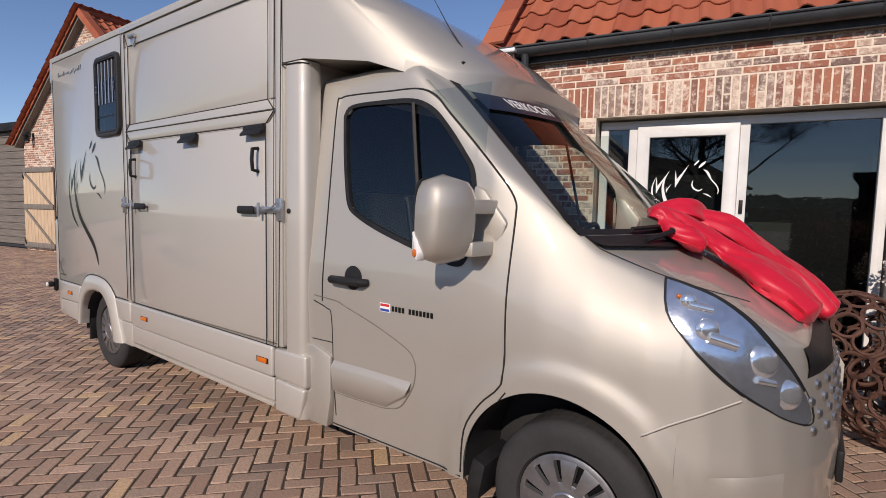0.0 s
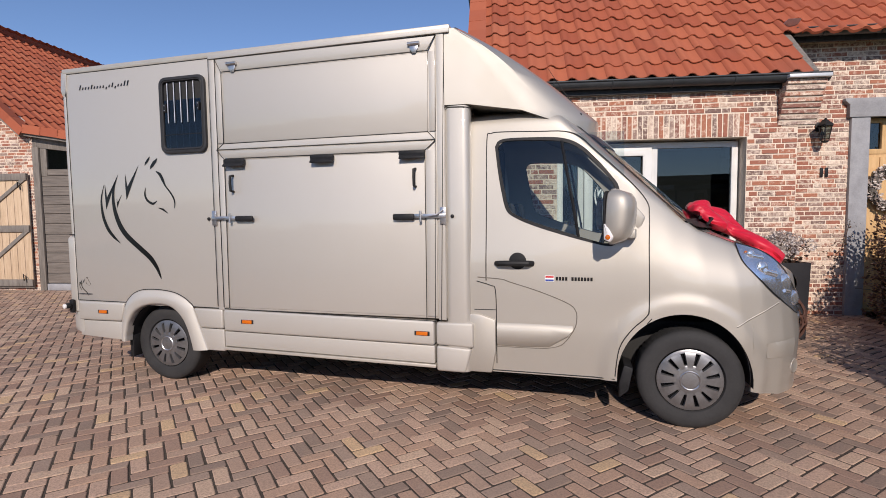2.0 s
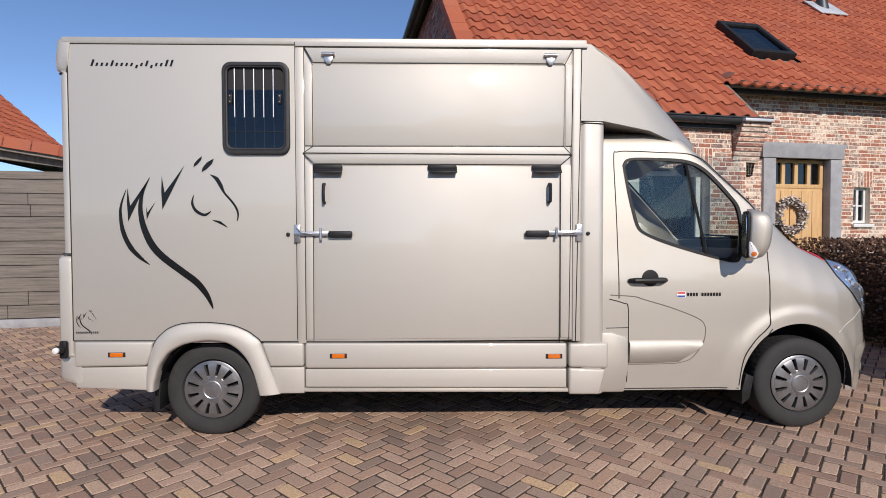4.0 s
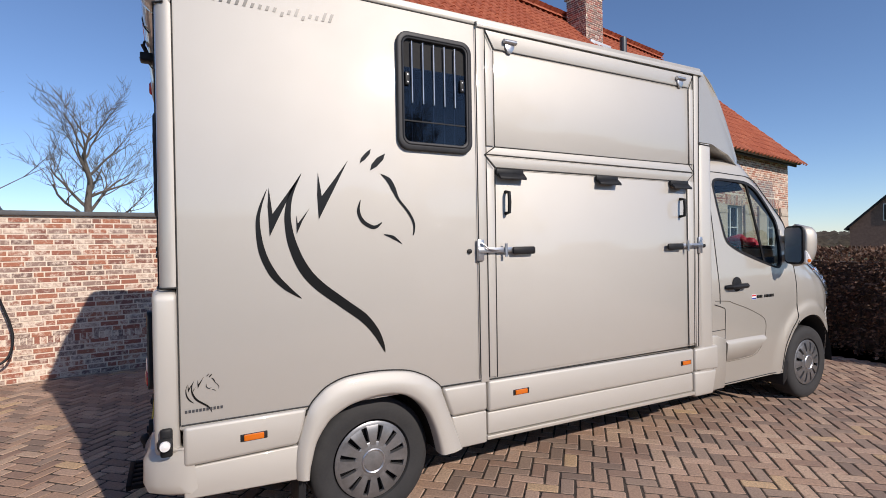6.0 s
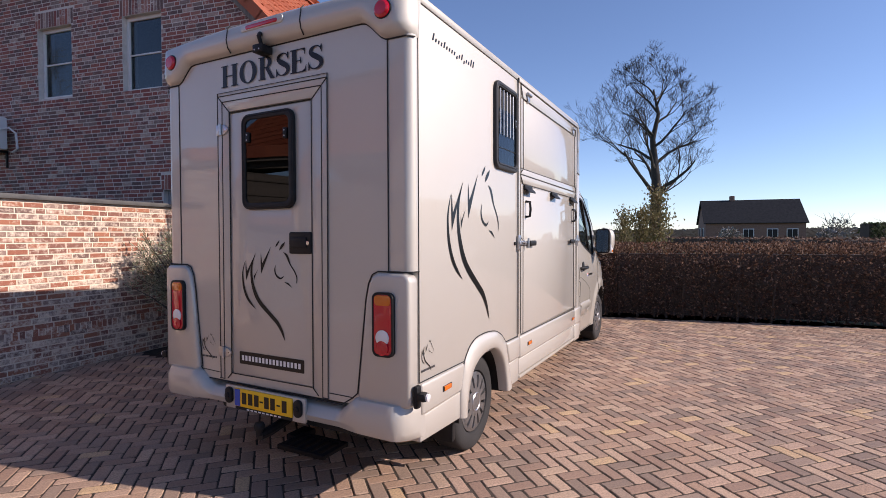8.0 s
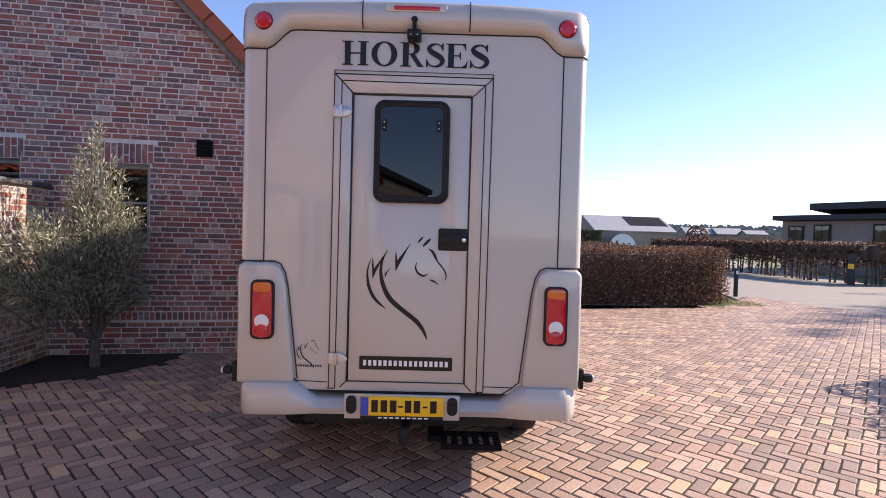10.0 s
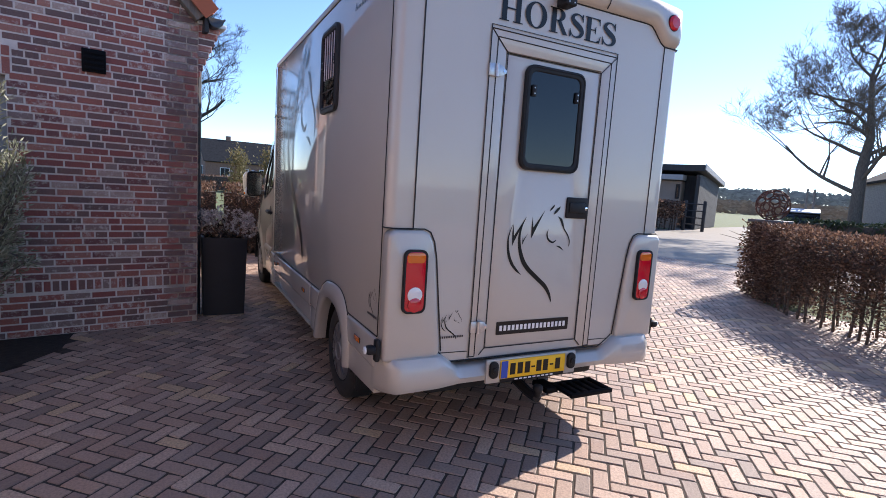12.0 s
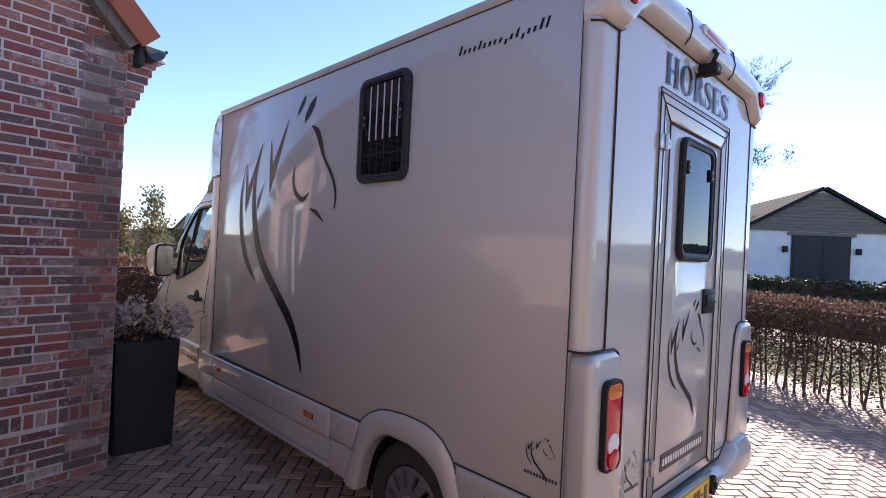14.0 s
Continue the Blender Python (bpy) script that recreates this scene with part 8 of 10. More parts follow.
for u, v_, z in ((-0.62, 1.74, 2.58), (-0.66, 1.80, 2.46), (-0.43, 2.02, 2.36), (-0.40, 2.06, 2.22), (-0.74, 1.56, 2.20), (-0.80, 1.44, 2.08), (-0.52, 1.84, 2.44)):
    shoots += [(hw(-0.58, 1.78, 1.0), hw(u, v_, z), 0.032)] * 2
for k in range(46):
    a, r_ = rnd.uniform(0, 6.283), rnd.random() ** 0.6
    w = r_ * math.cos(a) * 0.44
    p = hw(-1.24 - 0.47 * w + 0.2 * r_ * math.sin(a), 2.08 + 0.88 * w + 0.1 * r_ * math.sin(a), 1.76 - 0.32 * r_ - 0.75 * rnd.random() ** 1.4)
    shoots.append((hw(-0.95 - 0.3 * w, 1.92 + 0.4 * w, rnd.uniform(0.45, 0.8)), p, 0.05))
for base, p, r_ in shoots:
    tube([base, base * 0.45 + p * 0.55 + Vector((rnd.uniform(-0.04, 0.04), rnd.uniform(-0.04, 0.04), 0.03)), p], [0.012, 0.008, 0.003], 4, tb)
for u, v_ in ((-0.95, 1.92), (-0.75, 1.85), (-0.5, 1.7)):
    tube([hw(-0.58, 1.78, 0.3), hw(u * 0.6 - 0.23, v_ * 0.6 + 0.71, 0.42), hw(u, v_, 0.75)], [0.03, 0.024, 0.016], 6, tb)
part("trunk", tb, bark, ol, "grey trunk and branches")


def olive_pick():
    base, p, w = rnd.choice(shoots)
    f = 1.0 - 0.85 * rnd.random() ** 1.15
    d = Vector((rnd.gauss(0, 1), rnd.gauss(0, 1), rnd.gauss(0, 1)))
    return base + (p - base) * f + d * w * (1.25 - 0.6 * f), d.normalized() * 0.8 + (p - base).normalized() * 0.9


vv, ff = leaves(26000, olive_pick, 0.05, rnd, 0.22)
add_leaves("crown", ol, vv, ff, leaf_olive, "narrow silvery leaves")


# ---- hedges of beech ----
def hedge(name, path, width, hgt, seed, n_leaf, label, stems=0.28, bare=0.0, leaf=0.05, thick=0.024):
    """Clipped hedge along a path: stems, twigs and dry leaves. bare: share of the height with few leaves."""
    rnd = random.Random(seed)
    P = [Vector((p[0], p[1], 0)) for p in path]
    hd = thing("hedge", tuple(P[0]), label, "hedge")
    lens = [(q - p).length for p, q in zip(P, P[1:])]
    tot = sum(lens)

    def at(s_, w):
        for p, q, l in zip(P, P[1:], lens):
            if s_ <= l or q is P[-1]:
                t = (q - p) / l
                n = Vector((-t.y, t.x, 0))
                return p + t * min(s_, l) + n * w, t, n
            s_ -= l

    tb = bmesh.new()
    vv, ff = [], []
    k = 0
    while k * stems < tot:
        for row in (0.25, 0.75):
            p, t, n = at(k * stems + rnd.uniform(-0.06, 0.06) + row * 0.1, width * row + rnd.uniform(-0.06, 0.06))
            q = p + Vector((rnd.uniform(-0.08, 0.08), rnd.uniform(-0.08, 0.08), hgt * rnd.uniform(0.75, 0.95)))
            tube([p, (p + q) / 2 + Vector((rnd.uniform(-0.04, 0.04), rnd.uniform(-0.04, 0.04), 0)), q], [thick, thick * 0.67, 0.006], 6, tb)
            for j in range(11 if bare < 0.1 else 20):
                f = rnd.uniform(0.10, 0.95)
                a = p + (q - p) * f
                e = a + Vector((rnd.gauss(0, 0.17), rnd.gauss(0, 0.17), rnd.uniform(0.02, 0.22)))
                e.z = min(e.z, hgt)
                tube([a, (a + e) / 2 + Vector((0, 0, 0.02)), e], [0.006, 0.0045, 0.002], 4, tb)
        k += 1
    core = bmesh.new()
    for p, q in zip(P, P[1:]):
        t = (q - p).normalized()
        n = Vector((-t.y, t.x, 0))
        p, q = (p + t * 0.15 if p is P[0] else p), (q - t * 0.15 if q is P[-1] else q)
        lo_, hi_ = (0.04, hgt - 0.2) if bare < 0.1 else (hgt * 0.62, hgt - 0.16)
        vs = [core.verts.new(c_ + Vector((0, 0, z))) for z in (lo_, hi_) for c_ in (p + n * width * 0.36, q + n * width * 0.36, q + n * width * 0.64, p + n * width * 0.64)]
        for f in ((0, 1, 5, 4), (1, 2, 6, 5), (2, 3, 7, 6), (3, 0, 4, 7), (4, 5, 6, 7)):
            core.faces.new([vs[i] for i in f])
    part("dense_core", core, twig_mat, hd, sharp=0)
    part("branchwork", tb, twig_mat, hd, "bare brown stems and twigs", sharp=0)

    def pick():
        while True:
            s_ = rnd.uniform(0, tot)
            w = rnd.random()
            z = rnd.random()
            edge = min(w, 1 - w, 1 - z) * 2
            if rnd.random() > 1.1 - edge * 0.6:
                continue
            if z < bare and rnd.random() > 0.24 + 0.5 * (z / max(bare, 0.01)) ** 2:
                continue
            wig = 0.035 * noise.noise((s_ * 2.2, w * 3, z * 3))
            p, t, n = at(s_, width * (0.02 + 0.96 * w) + wig)
            p.z = 0.05 + (hgt - 0.06) * z + wig + 0.03 * noise.noise((s_ * 1.3, w * 2, 7.0))
            out = n * (w - 0.5) + Vector((0, 0, 0.5 if z > 0.85 else 0.0))
            return p, out.normalized() if out.length > 0.1 else Vector((0, 0, 1))

    vv, ff = leaves(n_leaf, pick, leaf, rnd, 0.62)
    add_leaves("foliage", hd, vv, ff, leaf_beech, "dry brown beech leaves")
    return hd


hedge("hedge", [(7.2, 4.44), (7.2, 2.41), (6.42, 0.35), (6.95, -2.45), (7.35, -4.3), (8.05, -6.15)], 1.15, 1.38, 51, 70000, "clipped beech hedge with dry brown leaves")
hedge("hedge", [(-9.0, -4.0), (-4.0, -3.95), (-1.6, -4.0), (-0.4, -4.25), (0.7, -4.8), (2.2, -6.15)][::-1], 0.75, 1.30, 52, 82000, "thin clipped beech hedge with bare stems below", bare=0.42, stems=0.21, leaf=0.040, thick=0.018)
hedge("hedge", [(2.42, -6.30), (1.30, -5.30)], 0.85, 1.32, 54, 12000, "dense end of a clipped beech hedge beside a pillar", leaf=0.045)
hedge("hedge", [(8.3, -6.3), (10.6, -6.0)], 0.9, 1.36, 53, 14000, "clipped beech hedge with dry brown leaves")


# stone pillar with a slab in the hedge's end
def pillar(x, y, hgt, ball):
    pl = thing("pillar", (x, y, 0), "low dark stone pillar with a slab", "pillar")
    part("shaft", box((x - 0.06, y - 0.06, 0), (x + 0.06, y + 0.06, hgt), 0.01), stone_dark, pl)
    part("slab", box((x - 0.26, y - 0.26, hgt), (x + 0.26, y + 0.26, hgt + 0.05), 0.012), stone_dark, pl)
    ring_ball((x, y, hgt + 0.05 + ball), ball, 0.30, 34, int(x * 7) + 90)


pillar(1.9, -6.33, 1.31, 0.265)
pillar(9.35, -5.95, 1.36, 0.26)

# ---- the barn at the drive's end ----
barn = thing("barn", tuple(hw(-12.6, 3.0)), "brick barn with red tile roof and wooden double doors", "barn", turn=10.0)
BARNM = H @ Matrix.Translation((-16.0, 3.0, 0))


def bu(u):
    return u + 16.0


b_out = [(bu(-16.0), 0.0), (bu(-9.20), 0.0), (bu(-9.20), 3.2), (bu(-12.65), 6.28), (bu(-16.0), 3.3)]
brick_wall(barn, "gable_wall", BARNM, b_out, [(bu(-13.55), bu(-10.9), 0.0, 2.38), (bu(-12.88), bu(-12.26), 3.98, 4.84)], [(bu(-13.7), bu(-10.75), 2.38, 2.62)], brick_sun_tone, mortar_sun_tone, 0.25, 61)
brick_wall(barn, "pier", H @ Matrix.Translation((-5.62, 2.93, 0)), [(0, 0), (0.62, 0), (0.62, 2.42), (0, 2.52)], [], [], brick_sun_tone, mortar_sun_tone, 0.35, 62, near=lambda a, z: True)
window(barn, BARNM, bu(-13.5), bu(-10.95), 0.05, 2.36, 0.09, 0.10, mullions=(bu(-12.65), bu(-11.8)), label="white-framed glazed doors", name="glazed_door")
window(barn, BARNM, bu(-12.86), bu(-12.28), 3.99, 4.83, 0.055, 0.06, mullions=(bu(-12.57),), bars=(4.41,), label="small white window")
b = box((bu(-12.92), -0.05, 3.94), (bu(-12.22), 0.1, 3.99), 0.006)
b.transform(BARNM)
part("window_sill", b, white_paint, barn)
for x in (bu(-13.22), bu(-12.24)):
    b = box((x, -0.06, 3.96), (x + 0.32, -0.015, 4.86), 0.006)
    b.transform(BARNM)
    part("shutter", b, shutter_yellow, barn, "pale yellow shutter")


def barn_leaf(u0, u1, mirror):
    """A braced leaf of vertical boards."""
    lf = None
    b = box((bu(u0), -0.07, 0.06), (bu(u1), -0.045, 2.42), 0.004)
    b.transform(BARNM)
    lf = part("barn_door_leaf", b, wood_frame, barn, "open barn door leaf with grey braces")
    n = 9
    for k in range(n):
        x = bu(u0) + (bu(u1) - bu(u0)) * k / n
        b = box((x + 0.004, -0.082, 0.1), (x + (u1 - u0) / n - 0.004, -0.068, 2.38), 0.004)
        b.transform(BARNM)
        part("door_board", b, wood_cream, lf)
    for z in (0.10, 1.22, 2.28):
        b = box((bu(u0), -0.115, z), (bu(u1), -0.08, z + 0.14), 0.006)
        b.transform(BARNM)
        part("door_rail", b, wood_frame, lf)
    for z0, z1 in ((0.24, 1.22), (1.36, 2.28)):
        a0, a1 = (bu(u0) + 0.05, bu(u1) - 0.15) if not mirror else (bu(u1) - 0.05, bu(u0) + 0.15)
        s_ = 0.12 if not mirror else -0.12
        b = prism([(a0, z0), (a0 + s_, z0), (a1 + s_, z1), (a1, z1)], "y", -0.112, -0.08, 0.004)
        b.transform(BARNM)
        part("door_brace", b, wood_frame, lf)
    for z in (0.3, 2.2):
        xh = bu(u1) - 0.12 if not mirror else bu(u0) + 0.12
        b = tube([(xh, -0.12, z - 0.12), (xh, -0.13, z), (xh - 0.06, -0.13, z + 0.05), (xh - 0.06, -0.12, z - 0.08)], 0.010, 6)
        b.transform(BARNM)
        part("door_hook", b, black, lf)


barn_leaf(-10.78, -9.30, False)
barn_leaf(-15.95, -14.35, True)
# boarded aisle
AISLE = H @ Matrix.Translation((-9.20, 3.02, 0))
b = box((0.0, -0.06, 0.0), (0.14, 0.14, 2.95), 0.008)
b.transform(AISLE)
part("corner_post", b, wood_frame, barn, "grey oak post")
b = box((0.15, -0.05, 0.0), (3.58, 0.14, 0.14), 0.01)
b.transform(AISLE)
part("stone_sill", b, stone_grey, barn)
b = box((0.15, 0.05, 0.14), (3.58, 0.12, 2.5), 0)
b.transform(AISLE)
part("board_backing", b, black_boards, barn, sharp=0)
rnd = random.Random(5)
z = 0.15
k = 0
while z < 2.42:
    hgt = rnd.uniform(0.17, 0.23)
    xs = [0.15, rnd.uniform(1.0, 2.6), 3.58]
    for x0, x1 in zip(xs, xs[1:]):
        top = min(z + hgt, 2.5)
        b = box((x0 + 0.004, -0.02 - rnd.uniform(0, 0.008), z + 0.004), (x1 - 0.004, 0.05, top - 0.004), 0.006, segments=1)
        b.transform(AISLE)
        part("wall_board", b, wood_grey, barn)
    z += hgt
    k += 1
b = prism([(0.0, 2.95), (0.0, 3.2), (4.15, 2.62), (4.15, 2.42)], "y", -0.04, 0.14, 0.008)
b.transform(AISLE)
part("wall_plate", b, wood_frame, barn, "grey oak wall plate")
for x in (0.16, 3.45):
    b = prism([(x, 2.36), (x + 0.13, 2.36), (x + 0.13, 2.9), (x, 2.95)], "y", -0.03, 0.02, 0.006)
    b.transform(AISLE)
    part("post_head", b, wood_frame, barn)
# roof slopes, running back from the gable
DEPTH = 9.0


def barn_slope(p, q, name="roof_tiles"):
    """Tiles from the low edge p to the high edge q, both (u, z), running into the depth."""
    p, q = Vector((p[0], 0, p[1])), Vector((q[0], 0, q[1]))
    d = q - p
    L_ = d.length
    d.normalize()
    away = 1 if d.x < 0 else -1
    ex = Vector((0, 1, 0)) if away == 1 else Vector((0, -1, 0))
    o = Vector((p.x, 2.82 if away == 1 else 2.82 + DEPTH, p.z))
    m_ = H @ Matrix.Translation(o) @ Matrix((ex, d, ex.cross(d))).transposed().to_4x4()
    slab(barn, "roof_deck", m_, [(0, 0), (DEPTH, 0), (DEPTH, L_), (0, L_)], 0.10, wood_frame)
    pantile_roof(barn, name, m_, DEPTH, L_, 0.235, 0.315, tile_red, seed=int(abs(p.x) * 10), label="orange-red pantiles")
    n = int(L_ / 0.36)
    for k in range(n):
        a0 = 0.0 if away == 1 else DEPTH
        s_ = -1 if away == 1 else 1
        b = prism([(a0 + s_ * 0.05, 0.12), (a0 - s_ * 0.16, 0.12), (a0 - s_ * 0.16, 0.09), (a0 + s_ * 0.03, 0.09), (a0 + s_ * 0.03, -0.05), (a0 + s_ * 0.05, -0.05)], "y", k * L_ / n - 0.02, (k + 1) * L_ / n)
        b.transform(m_ @ Matrix.Translation((0, 0, 0.004 * (k % 2))))
        part("verge_tile", b, tile_red, barn, sharp=40)


barn_slope((-9.26, 3.22), (-12.65, 6.33))
barn_slope((-5.0, 2.58), (-9.20, 3.26))
barn_slope((-16.2, 3.08), (-12.65, 6.33))
part("ridge_line", tube([hw(-12.65, 2.78, 6.40), hw(-12.65, 2.82 + DEPTH, 6.40)], 0.10, 10), tile_red, barn, "ridge tiles")
for lo_, hi_ in (((-16.0, 3.3, 0), (-15.8, 11.8, 3.2)), ((-5.3, 3.3, 0), (-5.05, 11.8, 2.4)), ((-15.79, 11.6, 0), (-5.31, 11.8, 2.4))):
    b = box(lo_, hi_)
    b.transform(H)
    part("wall", b, far_brick, barn, sharp=0)
gut = tube([hw(-4.93, 2.80, 2.50), hw(-4.93, 11.8, 2.50)], 0.06, 10)
part("gutter", gut, zinc_pale, barn, "pale zinc gutter")
lantern(BARNM @ Matrix.Translation((bu(-15.45), 0, 3.35)))
sl_ = thing("spot_lamp", tuple(hw(-12.65, 2.95, 5.4)), "small dark floodlight high on the barn gable", "lamp")
b = box((bu(-12.72), -0.16, 5.34), (bu(-12.58), -0.06, 5.46), 0.015)
b = tube([(bu(-12.65), -0.08, 5.4), (bu(-12.65), 0.0, 5.45)], 0.012, 6, b)
b.transform(BARNM)
part("lamp_head", b, black, sl_)
# dark boarded shed beyond
shed = thing("shed", tuple(hw(-20, 3.2)), "dark boarded shed with a flat roof", "shed", turn=10.0)
b = box((-26.0, 3.25, 0), (-16.15, 3.5, 3.55))
b.transform(H)
part("shed_wall", b, black_boards, shed, sharp=0)
z = 0.1
while z < 3.5:
    b = box((-26.0, 3.2, z + 0.006), (-16.15, 3.26, z + 0.214), 0.006, segments=1)
    b.transform(H)
    part("wall_board", b, wood_grey, shed)
    z += 0.22
b = box((-26.2, 3.0, 3.55), (-16.1, 8.0, 3.8), 0.02)
b.transform(H)
part("shed_roof", b, roof_slate, shed)


# ---- trees ----
def build_tree(name, base, hgt, seed, label, trunk_r, first=0.28, spread=0.8, depth=5, twigs=3, material=None, leaf_n=0, leaf_m=None, leaf_size=0.09, lean=(0, 0), up=0.35, kids=(3, 5)):
    """A tapered trunk with limbs that fork to fine twigs, and, if wanted, leaves at the tips."""
    rnd = random.Random(seed)
    tr = thing(name, tuple(base), label, "tree")
    bole, crown, tips = ([], []), ([], []), []

    def limb(pts, rs, n, store):
        verts, faces = store
        o = len(verts)
        upv = None
        for i, p in enumerate(pts):
            t = (pts[min(i + 1, len(pts) - 1)] - pts[max(i - 1, 0)]).normalized()
            if upv is None:
                upv = t.orthogonal().normalized()
            s_ = t.cross(upv).normalized()
            upv = s_.cross(t).normalized()
            for j in range(n):
                a = 2 * math.pi * j / n
                verts.append(tuple(p + (s_ * math.cos(a) + upv * math.sin(a)) * rs[i]))
        for i in range(len(pts) - 1):
            for j in range(n):
                faces.append((o + i * n + j, o + i * n + (j + 1) % n, o + (i + 1) * n + (j + 1) % n, o + (i + 1) * n + j))

    def grow_(p, d, length, r_, level):
        n = 4 if level > 1 else 5
        pts, rs = [p.copy()], [r_]
        q = p.copy()
        for i in range(n):
            d = (d + Vector((rnd.gauss(0, 0.16), rnd.gauss(0, 0.16), rnd.gauss(0.04, 0.12)))).normalized()
            q = q + d * length / n
            pts.append(q.copy())
            rs.append(r_ * (1 - 0.62 * (i + 1) / n))
        limb(pts, rs, 8 if level == 0 else (6 if level == 1 else (4 if level < 4 else 3)), bole if level < 2 else crown)
        if level >= depth:
            tips.append((pts[-1], d))
            return
        m = rnd.randint(*kids) + (1 if level == depth - 1 else 0)
        for k in range(m):
            f = rnd.uniform(0.35, 1.0)
            i = min(int(f * n), n - 1)
            a = pts[i] + (pts[i + 1] - pts[i]) * (f * n - i)
            side = Vector((rnd.gauss(0, 1), rnd.gauss(0, 1), rnd.gauss(0, 0.5))).normalized()
            nd_ = (d * rnd.uniform(0.5, 1.0) + side * spread + Vector((0, 0, up * 0.4))).normalized()
            grow_(a, nd_, length * rnd.uniform(0.5, 0.72), max(r_ * (1 - 0.62 * f) * rnd.uniform(0.5, 0.75), 0.008), level + 1)

    b0 = Vector(base)
    trunk = [b0 + Vector((lean[0] * f * hgt + rnd.uniform(-0.02, 0.02) * hgt * f, lean[1] * f * hgt + rnd.uniform(-0.02, 0.02) * hgt * f, hgt * 0.72 * f)) for f in (0, 0.12, 0.25, 0.4, 0.55, 0.7, 0.85, 1.0)]
    trs = [trunk_r * f for f in (1.25, 1.0, 0.9, 0.8, 0.62, 0.45, 0.3, 0.14)]
    limb(trunk, trs, 10, bole)
    nb = 15
    for k in range(nb):
        f = first + (1 - first) * (k + rnd.random()) / nb
        i = min(int(f * 7), 6)
        p = trunk[i] + (trunk[i + 1] - trunk[i]) * (f * 7 - i)
        a = k * 2.4 + rnd.uniform(-0.5, 0.5)
        d = Vector((math.cos(a), math.sin(a), up + 0.9 * max(0.0, f - 0.4)))
        grow_(p, d.normalized(), hgt * (0.50 - 0.30 * f) * spread * rnd.uniform(0.85, 1.2), trunk_r * (0.50 - 0.34 * f), 1)
    inv = tr.matrix_basis.inverted()
    from_arrays("trunk", [tuple(inv @ Vector(p)) for p in bole[0]], bole[1], material or bark, tr, 60, "trunk and main limbs")
    from_arrays("crown", [tuple(inv @ Vector(p)) for p in crown[0]], crown[1], material or bark, tr, 60, "bare crown of fine twigs")
    if leaf_n:
        def pick():
            p, d = rnd.choice(tips)
            return p + Vector((rnd.gauss(0, 1), rnd.gauss(0, 1), rnd.gauss(0, 1))) * leaf_size * 1.6, d

        vv, ff = leaves(leaf_n, pick, leaf_size, rnd, 0.6)
        add_leaves("foliage", tr, vv, ff, leaf_m, "loose leaves")
    return tr


build_tree("oak_tree", (44, 3.0, -0.1), 19.5, 101, "tall bare oak tree beyond the hedge", 0.50, 0.32, 0.62, 6, kids=(3, 4), up=0.5, material=bark_dark)
build_tree("beech_tree", (9.45, -26.2, -0.1), 13.4, 102, "large bare tree in front of the white barn", 0.30, 0.30, 0.74, 6, kids=(3, 5), up=0.45)
build_tree("garden_tree", (-4.0, 23.5, -0.1), 9.2, 103, "bare pollarded tree behind the garden wall", 0.22, 0.35, 0.7, 4, kids=(3, 5), up=0.8)
build_tree("garden_tree", (-9.0, 21.0, -0.1), 10.0, 104, "bare tree behind the garden wall", 0.24, 0.3, 0.8, 4, kids=(3, 5), up=0.6)
build_tree("garden_tree", (2.5, 39.0, -0.1), 11.0, 105, "bare tree far behind the garden wall", 0.26, 0.3, 0.9, 4, kids=(3, 5), up=0.4)
build_tree("garden_tree", (-13.5, 27.0, -0.1), 12.0, 106, "bare tree behind the barn", 0.3, 0.3, 0.9, 4, kids=(3, 5), up=0.4)
for k, (x, y, h_) in enumerate(((12.56, 0.0, 3.6), (13.4, 0.50, 3.05), (15.2, 1.28, 3.0))):
    build_tree("young_tree", (x, y, -0.05), h_, 120 + k, "young staked tree with small pale leaves", 0.035 if h_ < 5 else 0.12, 0.34, 0.17, 3, kids=(2, 3), leaf_n=1700, leaf_m=leaf_spring, leaf_size=0.085 if h_ < 5 else 0.2, up=0.9)
    if h_ < 5:
        sk = thing("tree_stake", (x + 0.25, y + 0.1, 0), "round wooden tree stake beside a young tree", "stake", group="tree stakes")
        part("post", cyl((x + 0.25, y + 0.1, -0.05), (x + 0.25, y + 0.1, 1.9), 0.04, n=10), wood_frame, sk)


